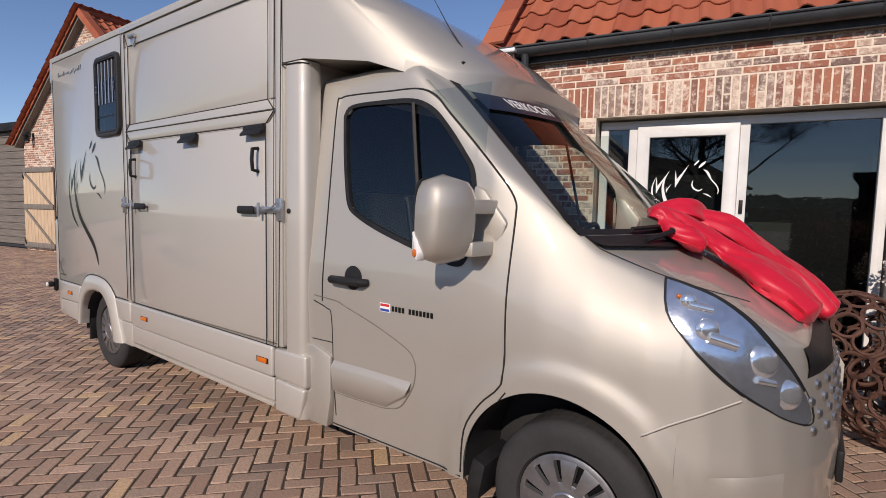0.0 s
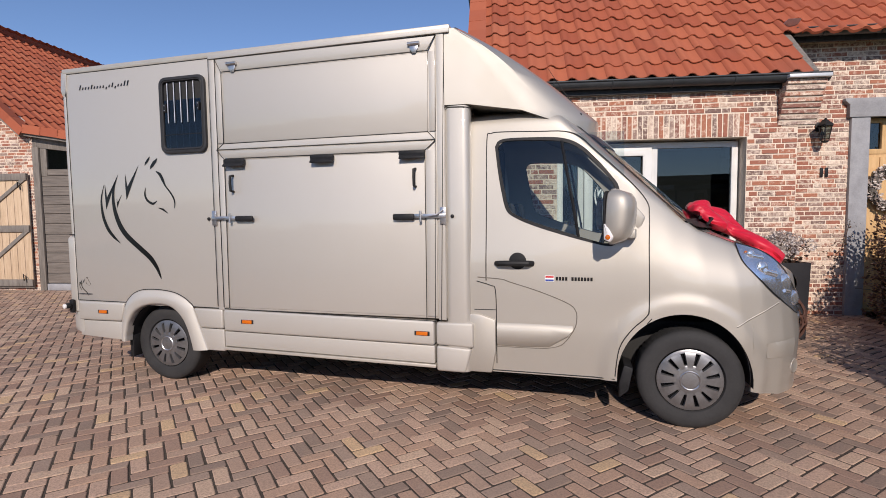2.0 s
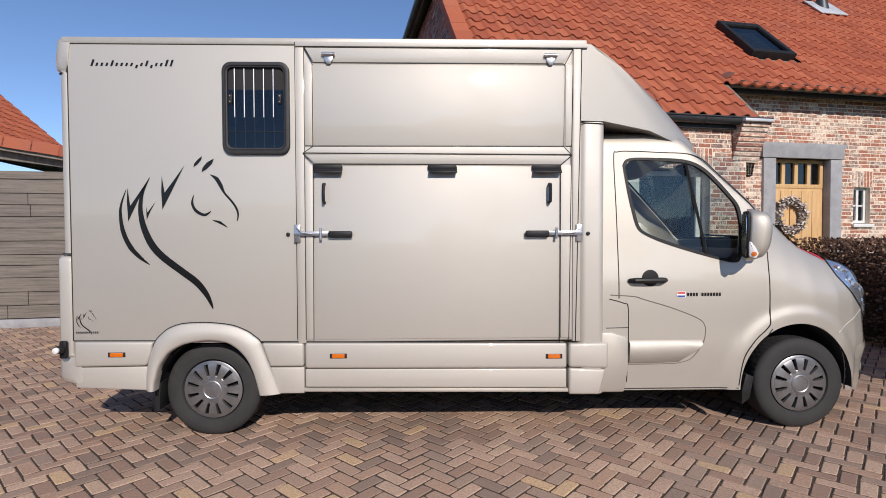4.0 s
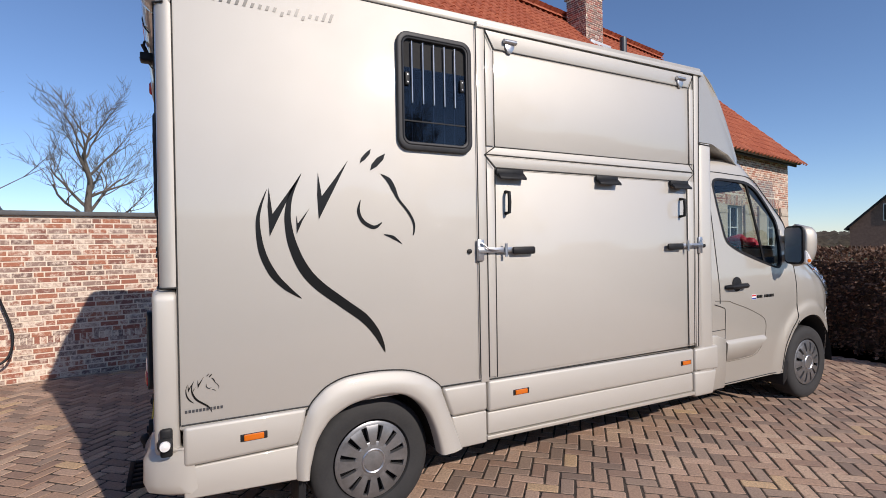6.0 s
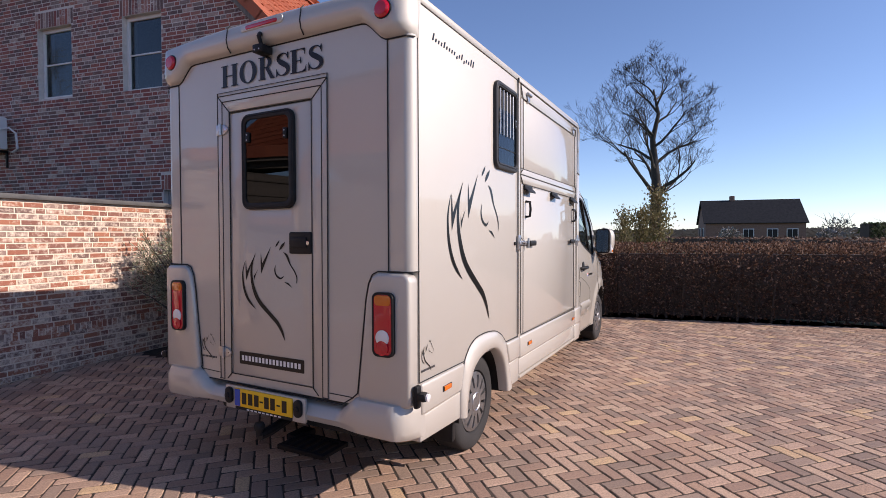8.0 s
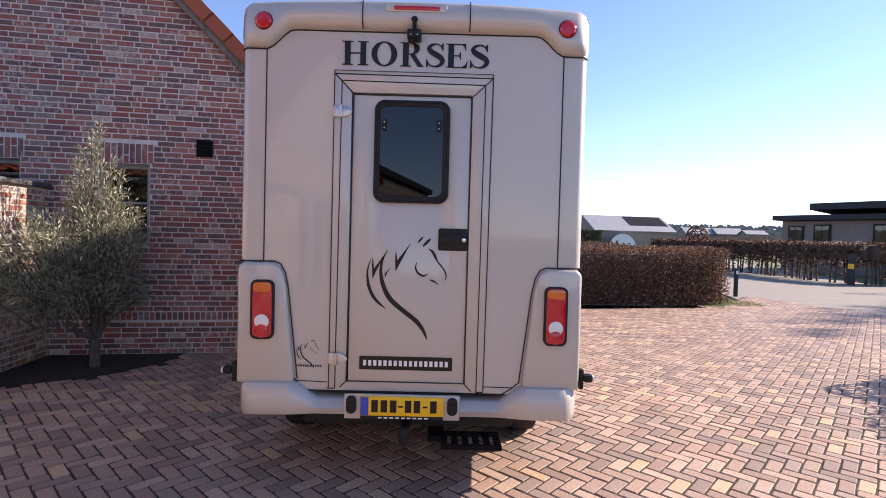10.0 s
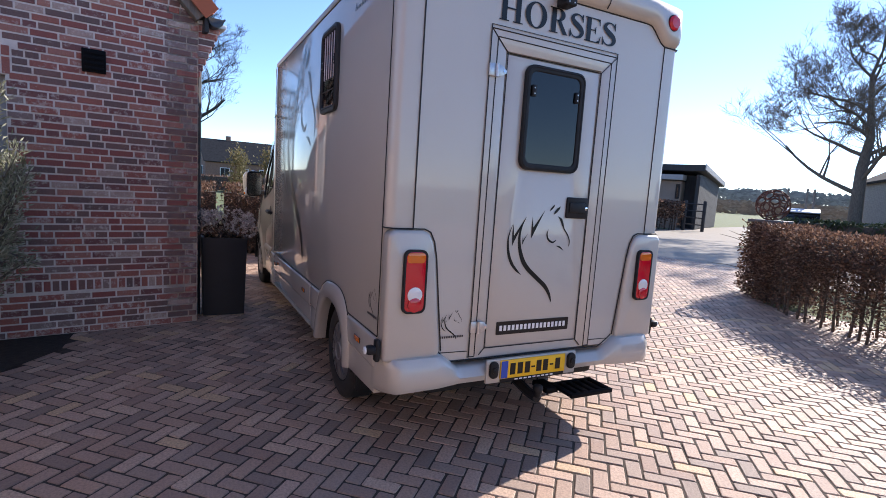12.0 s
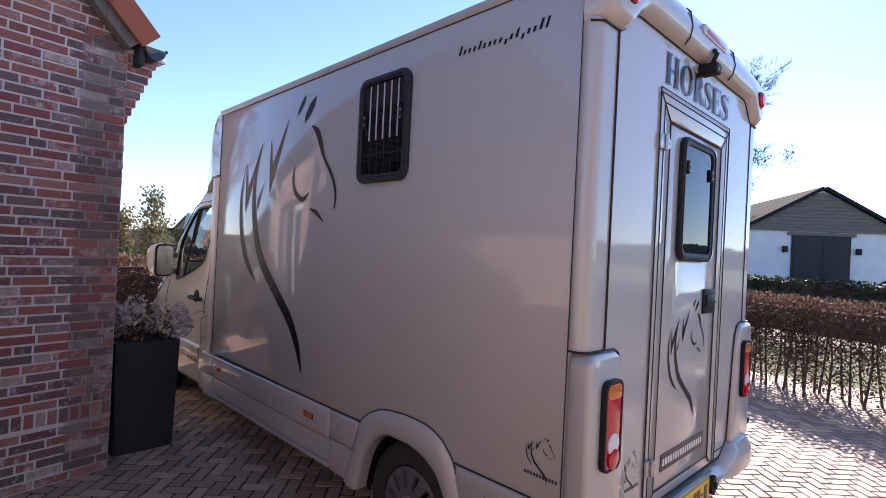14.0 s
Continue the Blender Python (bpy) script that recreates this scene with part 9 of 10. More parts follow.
# ---- buildings and planting in the distance ----
def far_house(name, c, turn, wd, dp, eave, ridge, wall_m, roof_m, label, windows=(), chimney=True, door=None):
    m_ = pose(*c, 0, 0, turn)
    hs = thing(name, c, label, "house", turn=turn)
    b = prism([(-wd / 2, 0), (wd / 2, 0), (wd / 2, eave), (0, ridge), (-wd / 2, eave)], "y", 0, dp)
    b.transform(m_)
    part("wall", b, wall_m, hs, sharp=0)
    for s in (-1, 1):
        L_ = math.hypot(wd / 2 + 0.3, (ridge - eave) * (wd / 2 + 0.3) / (wd / 2))
        ang = math.atan2(ridge - eave, wd / 2)
        b = box((0, -0.3, 0.02), (L_, dp + 0.3, 0.18), 0.02)
        b.transform(m_ @ Matrix.Translation((0, 0, ridge)) @ (pose(0, 0, 0, 0, math.degrees(ang), 0) if s == 1 else pose(0, 0, 0, 0, 0, 180) @ Matrix.Translation((0, -dp, 0)) @ pose(0, 0, 0, 0, math.degrees(ang), 0)))
        part("roof", b, roof_m, hs, sharp=0)
    for (x0, x1, z0, z1) in windows:
        b = box((x0, -0.06, z0), (x1, 0.05, z1), 0.02)
        b.transform(m_)
        w = part("window", b, white_paint, hs)
        # near-black panes carry the shade of the rooms in their colour
        b = box((x0 + 0.08, -0.08, z0 + 0.08), ((x0 + x1) / 2 - 0.04, -0.055, z1 - 0.08))
        b = box(((x0 + x1) / 2 + 0.04, -0.08, z0 + 0.08), (x1 - 0.08, -0.055, z1 - 0.08), 0, b)
        b.transform(m_)
        part("pane", b, unlit_dark, w, sharp=0)
    if chimney:
        b = box((-0.35, dp * 0.3, ridge - 0.4), (0.35, dp * 0.3 + 0.7, ridge + 0.8), 0.03)
        b.transform(m_)
        part("chimney", b, wall_m, hs)
    if door:
        x0, x1, z1 = door
        b = box((x0, -0.08, 0), (x1, 0.05, z1), 0.02)
        b.transform(m_)
        part("door", b, black_boards, hs)
    return hs, m_


far_house("farmhouse", (55.0, 16.5, -0.1), -70, 9.0, 12, 2.6, 7.1, far_brick, roof_slate, "brown brick house with dark tiled roof beyond the trees", [(-2.2, -0.9, 3.1, 4.6), (0.6, 1.9, 3.1, 4.6)])
hs, m_ = far_house("farmhouse", (92.0, 0.3, -0.1), -172, 9.0, 13.5, 3.6, 7.2, far_brick, roof_slate, "small brick house with dark roof, far off", [(-2.4, -1.0, 1.2, 2.8), (1.2, 2.6, 1.2, 2.8)])
for y0 in (2.2, 5.2, 8.4, 11.0):
    b = box((4.46, y0, 1.1), (4.58, y0 + 1.5, 2.6), 0.02)
    b.transform(m_)
    w = part("window", b, white_paint, hs)
    for k in range(2):
        b = box((4.575, y0 + 0.1 + 0.68 * k, 1.2), (4.60, y0 + 0.72 + 0.68 * k, 2.5))
        b.transform(m_)
        part("pane", b, unlit_dark, w, sharp=0)
hs, m_ = far_house("farm_barn", (93.0, -26.5, -0.1), -172, 11.0, 15.5, 3.3, 6.1, stucco_tan, metal_roof, "wide low farm barn with grey roof and solar panels", chimney=False)
ang = math.atan2(2.8, 5.5)
b = box((0.4, 7.6, 0.19), (4.2, 15.2, 0.25), 0.02)
b.transform(m_ @ Matrix.Translation((0, 0, 6.1)) @ pose(0, 0, 0, 0, math.degrees(ang), 0))
part("solar_panel", b, roof_slate, hs, "dark solar panels", sharp=0)
# white polytunnel before it
pt = thing("polytunnel", (84, -31.0, -0.1), "small white plastic garden tunnel", "polytunnel")
b = bmesh.new()
for p, q in ((0, 1),):
    A = [b.verts.new((84.0 + 2.4 * math.cos(math.pi * k / 12) * 0.3, -31.0 - 2.7 * math.cos(math.pi * k / 12), -0.1 + 2.7 * math.sin(math.pi * k / 12))) for k in range(13)]
    B = [b.verts.new(v_.co + Vector((9.0, -3.2, 0))) for v_ in A]
    for k in range(12):
        b.faces.new((A[k], A[k + 1], B[k + 1], B[k]))
    b.faces.new(A)
part("cover", b, white_paint, pt, sharp=60)
hs, m_ = far_house("farm_barn", (3.01, -27.24, -0.1), -146, 6.6, 17, 3.77, 5.7, stucco_white, roof_slate, "white and grey farm barn with a large dark door", chimney=False)


def barn_part(name, b, material, label="", sharp=35, parent=None):
    b.transform(m_)
    return part(name, b, material, parent or hs, label, sharp)


for k in range(12):
    z0 = 3.62 + 0.175 * k
    h0, h1 = (5.68 - z0) / 1.93 * 3.3, (5.68 - z0 - 0.165) / 1.93 * 3.3
    if h1 > 0.02:
        barn_part("gable_board", prism([(-min(h0, 3.3), z0), (min(h0, 3.3), z0), (min(h1, 3.3), z0 + 0.165), (-min(h1, 3.3), z0 + 0.165)], "y", -0.10, -0.02), wood_grey, sharp=0)
for k in range(41):
    barn_part("side_board", box((-3.37, 0.25 + 0.405 * k, 0.1), (-3.305, 0.64 + 0.405 * k, 3.72), 0.006), wood_grey, sharp=0)
leaf_ = barn_part("door", box((-1.3, -0.10, 0.02), (1.3, -0.02, 3.42), 0.015), black_boards, "large dark boarded door")
for x in (-1.3, 0.02):
    barn_part("door_panel", box((x + 0.06, -0.13, 0.10), (x + 1.22, -0.10, 3.32), 0.012), black_boards, parent=leaf_)
barn_part("door_head", box((-1.5, -0.14, 3.42), (1.5, -0.02, 3.58), 0.02), wood_grey)
for x in (-1.62, 1.62):
    barn_part("barn_lamp", box((x - 0.10, -0.24, 2.55), (x + 0.10, -0.02, 2.86), 0.03), black)
for xa, xb in ((-3.28, -1.32), (1.32, 3.28)):
    barn_part("plinth", box((xa, -0.05, 0), (xb, 0.02, 0.45), 0.01), stone_dark)
# flat-roofed bungalow over the road
p0, p1 = Vector((26.5, -19.8, -0.1)), Vector((16.93, -24.75, -0.1))
bg = thing("bungalow", tuple(p0), "tan flat-roofed bungalow with dark fascia and windows", "bungalow")
t_ = (p1 - p0).normalized()
BG = Matrix.Translation(p0) @ Matrix((t_, Vector((-t_.y, t_.x, 0)), Vector((0, 0, 1)))).transposed().to_4x4()


def bg_part(name, b, material, parent=None, label="", sharp=0):
    b.transform(BG)
    return part(name, b, material, parent or bg, label, sharp)


bg_part("wall", box((0.0, 0, 0), (9.7, 8, 3.0), 0.01), stucco_tan)
bg_part("corner_trim", box((7.82, -0.03, 0), (7.95, 0.05, 3.0), 0.01), black_boards)
bg_part("fascia", box((-0.35, -0.45, 3.02), (8.0, 8.2, 3.32), 0.02), black_boards)
bg_part("porch_fascia", box((8.02, -0.50, 3.04), (9.85, 0.6, 3.36), 0.02), metal_roof, None, "pale metal edge of the porch roof")
bg_part("recess", box((9.7, 1.2, 0), (10.5, 8, 3.4)), black_boards)
bg_part("end_wall", box((10.5, 0.1, 0), (10.68, 8.4, 3.42), 0.01), black_boards)
for k in range(17):
    bg_part("wall_board", box((10.68, 0.12 + 0.48 * k, 0.1), (10.71, 0.58 + 0.48 * k, 3.30), 0.006), black_boards)
b = prism([(-0.1, 3.62), (8.9, 3.02), (8.9, 3.32), (-0.1, 4.0)], "x", 1.5, 10.95, 0.02)
bg_part("upper_roof", b, black_boards)
bg_part("verge_trim", prism([(-0.16, 3.70), (9.0, 3.06), (9.0, 3.36), (-0.16, 4.04)], "x", 10.95, 11.0), metal_roof, None, "pale metal roof edge")
for x0, x1, z0, z1 in ((0.38, 1.23, 1.2, 2.72), (1.74, 2.61, 1.2, 2.78), (4.54, 5.81, 0.8, 2.80), (6.20, 6.78, 1.95, 2.80), (9.42, 9.66, 1.9, 2.80)):
    w = bg_part("window", box((x0, -0.07, z0), (x1, 0.05, z1), 0.02), black, None, "dark window frame")
    n_ = 2 if x1 - x0 > 0.8 else 1
    for k in range(n_):
        xa = x0 + 0.08 + (x1 - x0 - 0.16) * k / n_
        bg_part("pane", box((xa + 0.02, -0.085, z0 + 0.1), (xa + (x1 - x0 - 0.16) / n_ - 0.02, -0.066, z1 - 0.1)), dark_glass, w)
# lantern on a post, gate and a marker by the hedge
p = BG @ Vector((6.1, -2.4, 0))
lp = thing("street_lamp", tuple(p), "dark garden lantern on a tall post", "street lamp")
part("post", lathe([(0.0, 0.09), (0.35, 0.09), (0.45, 0.045), (2.55, 0.035), (2.6, 0.06)], (p.x, p.y, p.z), (0, 0, 1), 10), black, lp)
part("lantern", lathe([(2.6, 0.07), (2.95, 0.15), (2.98, 0.15), (3.14, 0.03), (3.26, 0.015)], (p.x, p.y, p.z), (0, 0, 1), 6), dark_glass, lp)
part("lantern_cap", lathe([(2.98, 0.18), (3.14, 0.05), (3.3, 0.015), (3.31, 0.004)], (p.x, p.y, p.z), (0, 0, 1), 6), black, lp)
ga_, gb_ = Vector((16.75, -23.4, -0.1)), Vector((15.75, -23.75, -0.1))
gt = thing("garden_gate", tuple(ga_), "dark wooden bar gate beside a hedge", "gate")
for p in (ga_, gb_):
    part("gate_post", box((p.x - 0.07, p.y - 0.07, p.z), (p.x + 0.07, p.y + 0.07, p.z + 1.85), 0.012), black_boards, gt)
for z in (0.45, 0.85, 1.25, 1.65):
    part("rail", tube([ga_ + Vector((0, 0, z)), gb_ + Vector((0, 0, z))], 0.04, 6), black_boards, gt)
p = Vector((15.65, -15.25, -0.1))
mk = thing("marker_post", tuple(p), "dark post with a yellow marker plate beside the hedge", "post")
part("post", box((p.x - 0.09, p.y - 0.09, p.z), (p.x + 0.09, p.y + 0.09, p.z + 1.3), 0.015), black_boards, mk)
part("plate", box((p.x - 0.20, p.y + 0.06, p.z + 0.72), (p.x + 0.05, p.y + 0.11, p.z + 0.92), 0.01), plate_yellow, mk, "yellow plate")


def far_hedge(path, width, hgt, n, seed, material, label, size=0.16, bare=0.0):
    rnd = random.Random(seed)
    P = [Vector((*p, 0)) for p in path]
    hd = thing("far_hedge", tuple(P[0]), label, "hedge")
    seg = [(p, q) for p, q in zip(P, P[1:])]
    core = bmesh.new()
    for p, q in seg:
        t = (q - p).normalized()
        nn = Vector((-t.y, t.x, 0)) * (width / 2 - 0.12)
        vs = [core.verts.new(x + Vector((0, 0, z))) for z in (hgt * bare * 1.15, hgt - 0.12) for x in (p - nn, q - nn, q + nn, p + nn)]
        for f in ((0, 1, 5, 4), (1, 2, 6, 5), (2, 3, 7, 6), (3, 0, 4, 7), (4, 5, 6, 7)):
            core.faces.new([vs[i] for i in f])
    part("dense_core", core, twig_mat, hd, sharp=0)
    if bare:
        tb = bmesh.new()
        for p, q in seg:
            n_st = int((q - p).length / 0.22)
            for k in range(n_st):
                a = p + (q - p) * ((k + rnd.random()) / n_st) + Vector((rnd.uniform(-0.25, 0.25), rnd.uniform(-0.25, 0.25), -0.1))
                tube([a, a + Vector((rnd.gauss(0, 0.06), rnd.gauss(0, 0.06), hgt * 0.75))], [0.05, 0.03], 4, tb)
        part("stems", tb, twig_mat, hd, "bare stems", sharp=0)
    weights = [(q - p).length for p, q in seg]

    def pick():
        p, q = rnd.choices(seg, weights)[0]
        t = (q - p).normalized()
        nn = Vector((-t.y, t.x, 0))
        w = rnd.choice((-1, 1)) * width / 2 * rnd.uniform(0.8, 1.0) if rnd.random() < 0.7 else rnd.uniform(-1, 1) * width / 2
        z = hgt * (0.03 + 0.97 * (rnd.uniform(bare * 0.75, 1.0) if rnd.random() > 0.12 else rnd.random())) if abs(w) > width * 0.39 else hgt * rnd.uniform(0.92, 1.0)
        return p + (q - p) * rnd.random() + nn * w + Vector((0, 0, z)), nn * (1 if w > 0 else -1)

    vv, ff = leaves(n, pick, size, rnd, 0.7)
    add_leaves("foliage", hd, vv, ff, material)


far_hedge([(32, -14.6), (22.8, -15.3), (18.0, -15.1), (15.9, -16.1), (16.9, -22.9)], 0.9, 1.66, 13000, 201, leaf_beech, "clipped brown hedge along the road, bare below", size=0.13, bare=0.5)
far_hedge([(60, 6), (36, -6), (24.5, -9.5)], 0.9, 1.35, 5000, 202, leaf_beech, "clipped brown hedge along the road")
far_hedge([(7.6, -16.8), (4.0, -20.2), (-4.0, -20.8)], 1.0, 1.25, 6000, 203, leaf_green, "clipped dark green hedge beyond the road")
far_hedge([(78, -18.2), (80, -25.5)], 2.2, 3.0, 2600, 204, leaf_green, "dark conifer hedge before a low barn", size=0.3)
# belts of woodland on the horizon
wd_ = thing("far_woodland", (0, 0, 0), "belt of bare woodland on the horizon, haze painted into its colour", "woodland", kind="stuff")
rnd = random.Random(300)
vv, ff = [], []
for k in range(52000):
    a = rnd.uniform(-2.2, 1.9)
    d = rnd.uniform(170, 260)
    hgt = (8.2 + 2.0 * noise.noise((a * 9, 1.0, 0)) + 1.2 * noise.noise((a * 40, 2.0, 0))) * d / 210 * (1.0 if a < -0.3 or a > 1.0 else 0.4)
    p = Vector((d * math.cos(a), d * math.sin(a), rnd.random() ** 0.7 * hgt - 0.6))
    s_ = rnd.uniform(0.35, 0.95)
    side = Vector((-math.sin(a), math.cos(a), 0)) * s_
    o = len(vv)
    vv += [tuple(p - side + Vector((0, 0, rnd.uniform(-0.4, 0.4)))), tuple(p + Vector((0, 0, -s_ * 0.6))), tuple(p + side), tuple(p + side * rnd.uniform(-0.6, 0.6) + Vector((0, 0, s_ * rnd.uniform(0.3, 0.9))))]
    ff.append((o, o + 1, o + 2, o + 3))
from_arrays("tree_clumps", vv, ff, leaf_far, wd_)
# added upright band in the field's brown, its height fitted to the camera's view
sc_ = thing("far_field_band", (0, 0, 0), "added pale brown band standing in for the far field", "scrub", kind="stuff")
vv, ff = [], []
for k in range(16000):
    a, d = rnd.uniform(-1.3, 0.5), rnd.uniform(120, 150)
    p = Vector((d * math.cos(a), d * math.sin(a), rnd.random() * 3.4 - 0.5))
    s_ = rnd.uniform(0.25, 0.6)
    side = Vector((-math.sin(a), math.cos(a), 0)) * s_
    o = len(vv)
    vv += [tuple(p - side), tuple(p + Vector((0, 0, -s_ * 0.5))), tuple(p + side), tuple(p + Vector((0, 0, s_ * 0.6)))]
    ff.append((o, o + 1, o + 2, o + 3))
from_arrays("clumps", vv, ff, leaf_field, sc_)
for a, d, wd, dp in ((-28.5, 158, 5, 9), (-30.6, 160, 5, 7), (-32.6, 155, 4, 5)):
    far_house("far_shed", (-4 + d * math.cos(radians(a)), 1 + d * math.sin(radians(a)), -0.1), a + 30, wd, dp, 3.9, 5.4 if wd > 4 else 4.8, stucco_tan, metal_roof, "low pale shed far across the fields", chimney=False)
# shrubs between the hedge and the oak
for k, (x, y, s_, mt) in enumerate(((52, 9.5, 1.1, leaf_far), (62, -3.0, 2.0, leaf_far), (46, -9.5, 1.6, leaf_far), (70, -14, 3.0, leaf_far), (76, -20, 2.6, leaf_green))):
    rnd = random.Random(400 + k)
    sb = thing("shrub", (x, y, 0), "loose bare shrub beyond the hedge", "shrub")

    def pick():
        d = Vector((rnd.gauss(0, 1), rnd.gauss(0, 1), rnd.gauss(0, 1))).normalized() * s_ * rnd.random() ** 0.4 * 0.62
        p = Vector((x + d.x, y + d.y, max(0.05, s_ * 0.55 + d.z)))
        return p, d.normalized()

    vv, ff = leaves(900, pick, 0.28, rnd, 0.5)
    add_leaves("foliage", sb, vv, ff, mt)
    tb = bmesh.new()
    for j in range(9):
        tube([(x, y, 0), (x + rnd.gauss(0, 0.3) * s_, y + rnd.gauss(0, 0.3) * s_, s_ * 0.8), (x + rnd.gauss(0, 0.5) * s_, y + rnd.gauss(0, 0.5) * s_, s_ * 1.35)], [0.05, 0.03, 0.01], 4, tb)
    part("branchwork", tb, twig_mat, sb)
# lopped stakes and a pale car behind the dark hedge
for a in (-60.6, -62.06, -62.6):
    p = Vector((-3.65 + 31 * math.cos(radians(a)), 2.7 + 31 * math.sin(radians(a)), -0.1))
    sk = thing("tree_stake", tuple(p), "tall dark stake beyond the green hedge", "stake", group="tall stakes")
    part("post", cyl(p, p + Vector((0.05, 0.03, 2.75)), 0.07, 0.05, 8), wood_frame, sk)
CARM = pose(10.2, -23.0, -0.1, 0, 0, 118)
car = thing("car", (10.2, -23.0, -0.1), "pale silver parked car behind a dark hedge", "car", turn=118)


def car_part(name, b, material, label="", parent=None):
    b.transform(CARM)
    return part(name, b, material, parent or car, label)


car_part("body", prism([(-2.1, 0.35), (2.05, 0.35), (2.1, 0.7), (1.9, 0.92), (1.05, 1.05), (-2.0, 1.05), (-2.12, 0.8)], "y", -0.86, 0.86, 0.06), zinc_pale)
car_part("cabin", prism([(1.05, 1.02), (0.35, 1.58), (-0.3, 1.70), (-1.5, 1.66), (-1.95, 1.05)], "y", -0.74, 0.74, 0.08), dark_glass, "dark glazed cabin")
car_part("roof", prism([(0.42, 1.56), (-0.3, 1.68), (-1.55, 1.64), (-1.55, 1.71), (-0.3, 1.76), (0.42, 1.62)], "y", -0.72, 0.72, 0.02), zinc_pale)
for x in (-1.3, 1.3):
    for y in (-0.8, 0.8):
        wh_ = car_part("wheel", cyl((x, y - 0.1, 0.32), (x, y + 0.1, 0.32), 0.32, n=20), rubber)
        car_part("rim", cyl((x, y - 0.11, 0.32), (x, y + 0.11, 0.32), 0.2, n=16), steel, parent=wh_)
# bollard at the drive's mouth, and a bit of verge
pp = Vector((10.4, -7.65, 0))
bl = thing("bollard", tuple(pp), "short dark wooden bollard with a pale reflector", "bollard")
part("post", box((pp.x - 0.045, pp.y - 0.045, -0.05), (pp.x + 0.045, pp.y + 0.045, 0.78), 0.012), black_boards, bl)
part("reflector", box((pp.x - 0.049, pp.y - 0.03, 0.62), (pp.x - 0.043, pp.y + 0.03, 0.72), 0.002), white_vinyl, bl)
b = bmesh.new()
f_ = b.faces.new([b.verts.new(hw(u, v_, 0.005)) for u, v_ in ((3.6, -9.3), (4.3, -9.2), (9.0, -9.5), (16, -14.5), (16, -16.2), (7.5, -11.9), (5.4, -10.9))])
bmesh.ops.triangulate(b, faces=[f_])
vg = part("verge", b, grass_ground, None, sharp=0)
b = bmesh.new()
f_ = b.faces.new([b.verts.new(hw(u, v_, -0.006)) for u, v_ in ((-24, -7.45), (-7.3, -7.55), (-2.5, -7.95), (-1.52, -9.28), (-1.95, -11.7), (-2.5, -11.5), (-12, -15.2), (-24, -15.5))])
bmesh.ops.triangulate(b, faces=[f_])
vg2 = part("verge", b, grass_ground, None, sharp=0)
tagged(vg2, "rough grass under the thin hedge", "verge", kind="structure")
tagged(vg, "grass verge between hedge and road", "verge", kind="structure")
rnd = random.Random(7)
vv, ff = leaves(5000, lambda: (hw(rnd.uniform(4.0, 9.0), rnd.uniform(-10.8, -9.4), 0.0), Vector((0, 0, 1.0))), 0.07, rnd, 0.12)
gr = from_arrays("grass_blades", vv, ff, leaf_mat("grass blade", [(0.0, (0.10, 0.14, 0.04)), (1.0, (0.22, 0.24, 0.09))]), None)
tagged(gr, "short grass tufts on the verge", "grass", kind="stuff")

# ---- pavers in herringbone, and the bricks that stand singly ----
def inside(poly, u, v_):
    c_ = False
    for (x0, y0), (x1, y1) in zip(poly, poly[1:] + poly[:1]):
        if (y0 > v_) != (y1 > v_) and u < (x1 - x0) * (v_ - y0) / (y1 - y0) + x0:
            c_ = not c_
    return c_


PL, PW, PA = 0.202, 0.095, radians(47.0)
HINV = H.inverted()
BED = [(-0.03, 1.05), (-0.03, 2.52), (-1.15, 2.60), (-1.25, 2.2), (-1.0, 1.6), (-0.5, 1.15)]


def paver_block(l_, w, rnd, full):
    """A worn brick: eight-cornered top with rounded edges, or a plain block far off."""
    g = 0.0062
    j = lambda k: rnd.uniform(-k, k)
    x0, x1, y0, y1 = -l_ / 2 + g, l_ / 2 - g, -w / 2 + g, w / 2 - g
    if full:
        q = 0.007
        rim = [(x0 + q, y0), (x1 - q, y0), (x1, y0 + q), (x1, y1 - q), (x1 - q, y1), (x0 + q, y1), (x0, y1 - q), (x0, y0 + q)]
        rim = [(x + j(0.0035), y + j(0.003)) for x, y in rim]
        top = [(x * 0.955, y * 0.90) for x, y in rim]
        tz, tx = j(0.0014), j(0.0014)
        lift = lambda x, y: tz * (1 if x > 0 else -1) + tx * (1 if y > 0 else -1)
        vs = [(x, y, lift(x, y)) for x, y in top] + [(x, y, -0.003 + lift(x, y)) for x, y in rim] + [(x, y, -0.014) for x, y in rim]
        fs = [tuple(range(8))] + [(8 + k, 8 + (k + 1) % 8, (k + 1) % 8, k) for k in range(8)] + [(16 + k, 16 + (k + 1) % 8, 8 + (k + 1) % 8, 8 + k) for k in range(8)]
    else:
        rim = [(x0, y0), (x1, y0), (x1, y1), (x0, y1)]
        vs = [(x, y, 0.0) for x, y in rim] + [(x, y, -0.014) for x, y in rim]
        fs = [(0, 1, 2, 3), (4, 5, 1, 0), (5, 6, 2, 1), (6, 7, 3, 2), (7, 4, 0, 3)]
    return vs, fs


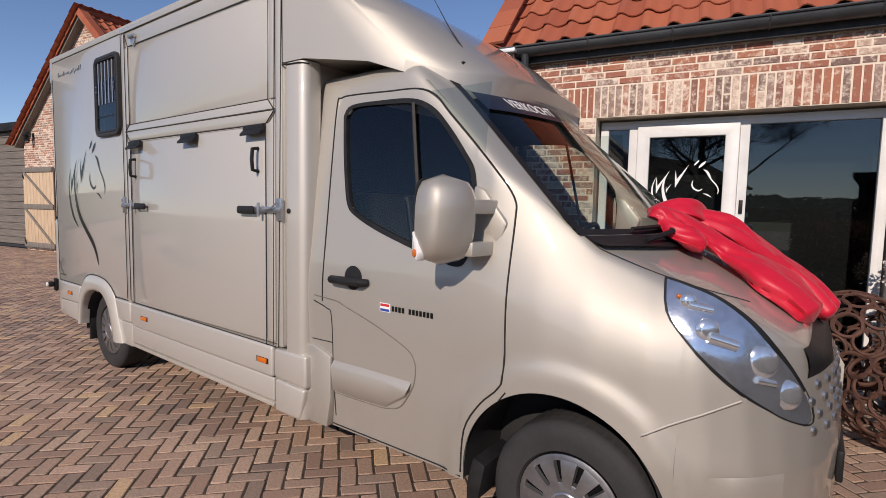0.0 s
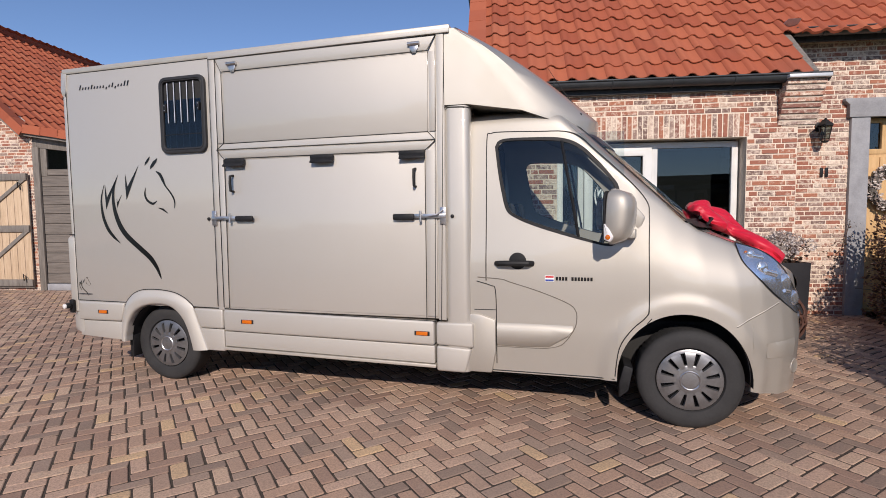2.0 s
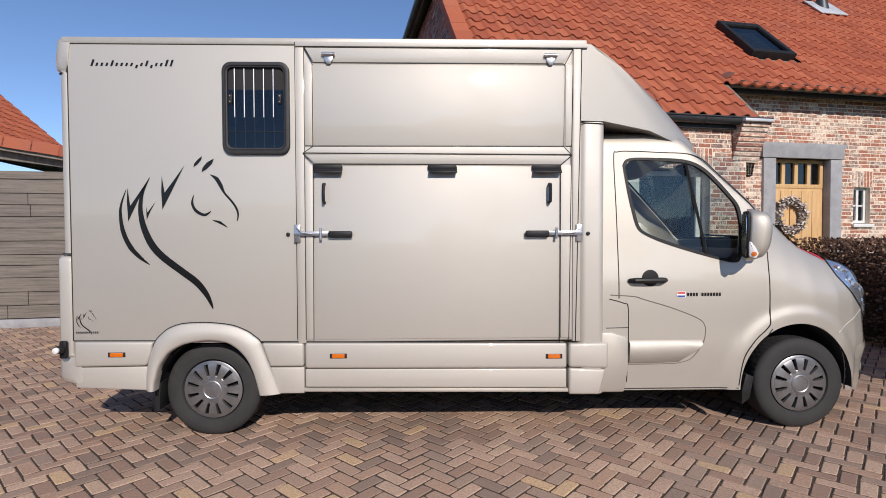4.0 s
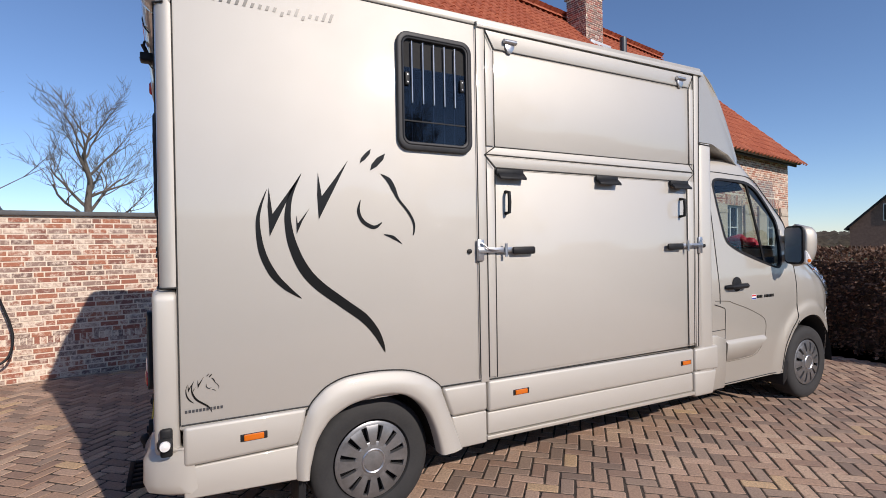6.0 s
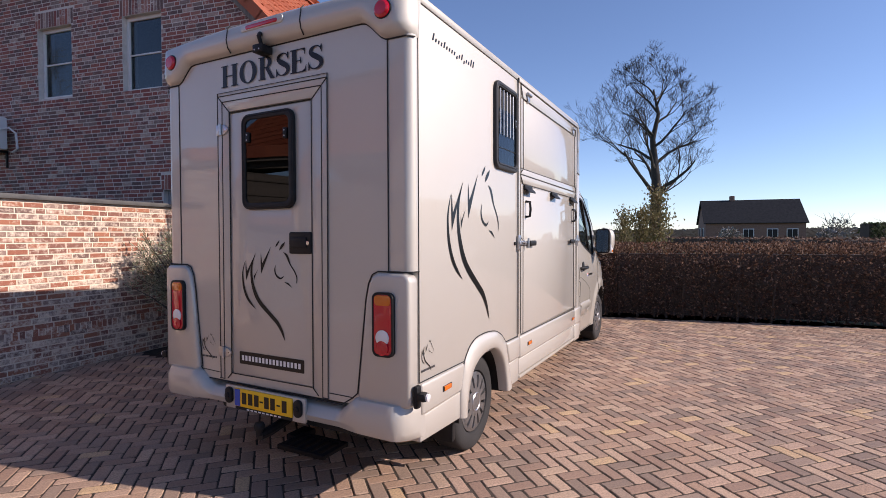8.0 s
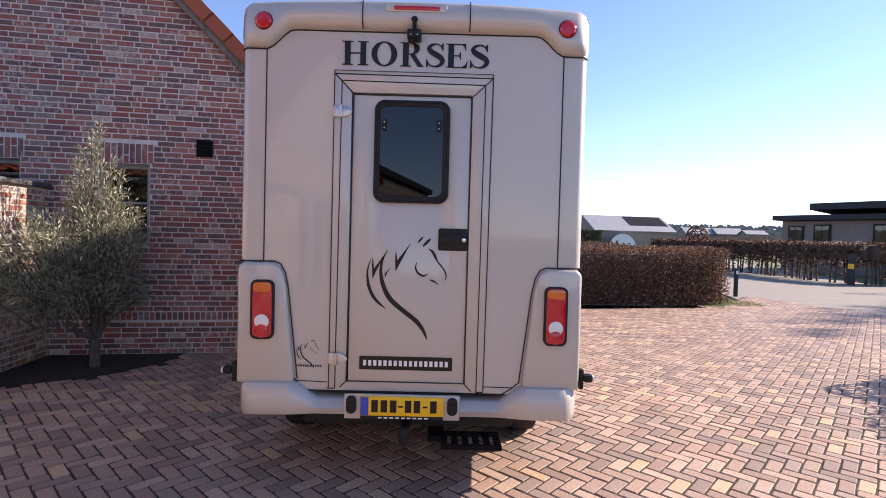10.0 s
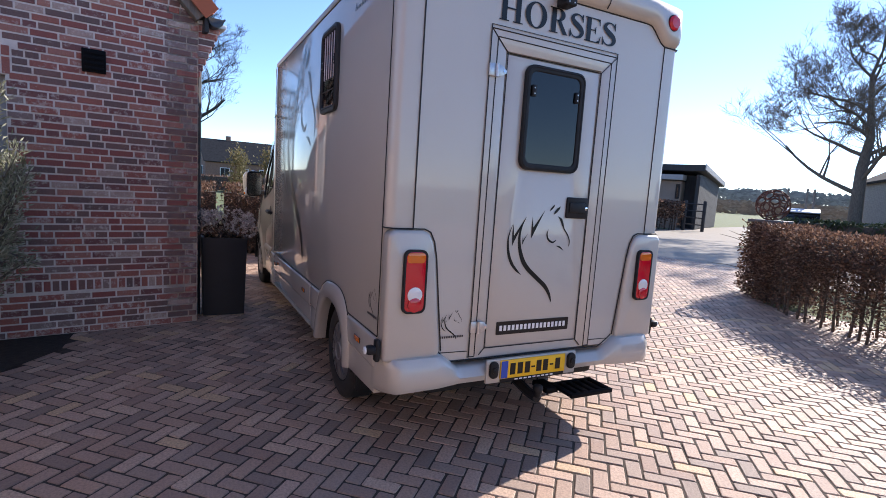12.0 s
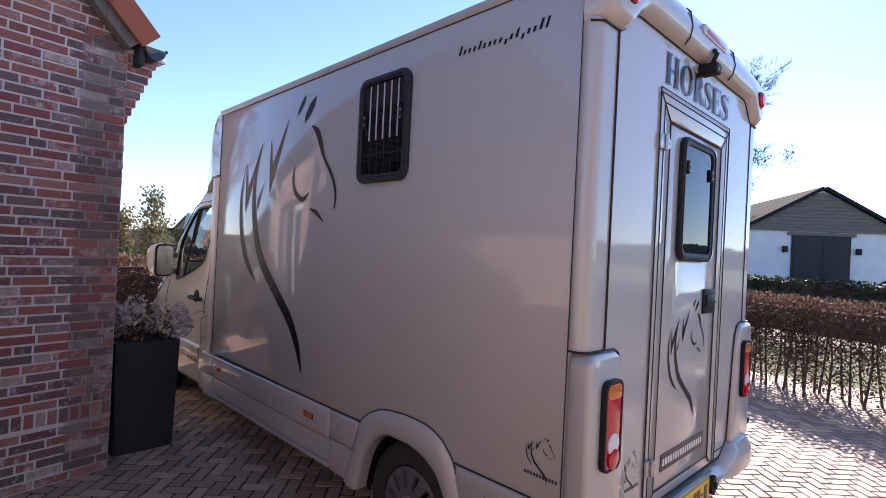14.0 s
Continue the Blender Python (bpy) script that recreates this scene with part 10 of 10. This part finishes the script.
def lay_pavers():
    rnd = random.Random(1234)
    verts, faces, near = [], [], []
    shapes = [paver_block(PL, PW, rnd, True) for _ in range(24)]
    flat = paver_block(PL, PW, rnd, False)
    ca, sa = math.cos(PA), math.sin(PA)
    for i in range(-330, 331):
        for k in range(-110, 111):
            for upright in (0, 1):
                # lattice (W, W) and (L, -L); one lying and one standing brick in each cell
                x, y = i * PW + k * PL, i * PW - k * PL
                if upright:
                    cx, cy, rot = x + PL + PW / 2 - PW * 0 - PW, y + PW + PL / 2 - PW, math.pi / 2
                    cx, cy = x - PW / 2 + 0.0, y + PL / 2
                else:
                    cx, cy, rot = x + PL / 2, y + PW / 2, 0.0
                wx, wy = cx * ca - cy * sa, cx * sa + cy * ca
                if wx < -17 or wx > 14 or wy < -12.5 or wy > 6.5:
                    continue
                u, v_, _ = HINV @ Vector((wx, wy, 0))
                if not inside(YARD, u, v_) or inside(BED, u, v_):
                    continue
                dist = math.hypot(wx - 0.5, wy + 0.5)
                hgt = 0.0022 * noise.noise((wx * 1.1, wy * 1.1, 0)) + rnd.uniform(-0.0012, 0.0012)
                a = PA + rot + rnd.uniform(-0.012, 0.012)
                if (1.6 < wx < 3.4 and -2.2 < wy < -0.95) or (-2.3 < wx < -1.35 and 0.9 < wy < 2.6):
                    near.append((wx, wy, hgt, a))
                    continue
                vs, fs = rnd.choice(shapes) if dist < 8.5 else flat
                c1, s1 = math.cos(a), math.sin(a)
                o = len(verts)
                verts += [(wx + x_ * c1 - y_ * s1, wy + x_ * s1 + y_ * c1, z_ + hgt) for x_, y_, z_ in vs]
                faces += [tuple(o + q for q in f) for f in fs]
    from_arrays("laid_pavers", verts, faces, paver, yard, label="brown clay pavers", kind="stuff")
    meshes = []
    for vs, fs in shapes:
        me = bpy.data.meshes.new("paving_brick")
        me.from_pydata(vs, [], fs)
        me.materials.append(paver)
        meshes.append(me)
    for wx, wy, hgt, a in near[:300]:
        ob = new("paving_brick", rnd.choice(meshes))
        ob.parent = yard
        ob.matrix_basis = Matrix.Translation((wx, wy, hgt)) @ Matrix.Rotation(a, 4, "Z")
    rest = near[300:]
    verts, faces = [], []
    for wx, wy, hgt, a in rest:
        vs, fs = rnd.choice(shapes)
        c1, s1 = math.cos(a), math.sin(a)
        o = len(verts)
        verts += [(wx + x_ * c1 - y_ * s1, wy + x_ * s1 + y_ * c1, z_ + hgt) for x_, y_, z_ in vs]
        faces += [tuple(o + q for q in f) for f in fs]
    if verts:
        from_arrays("laid_pavers", verts, faces, paver, yard, kind="stuff")


lay_pavers()
make_single_tiles()
make_single_bricks()
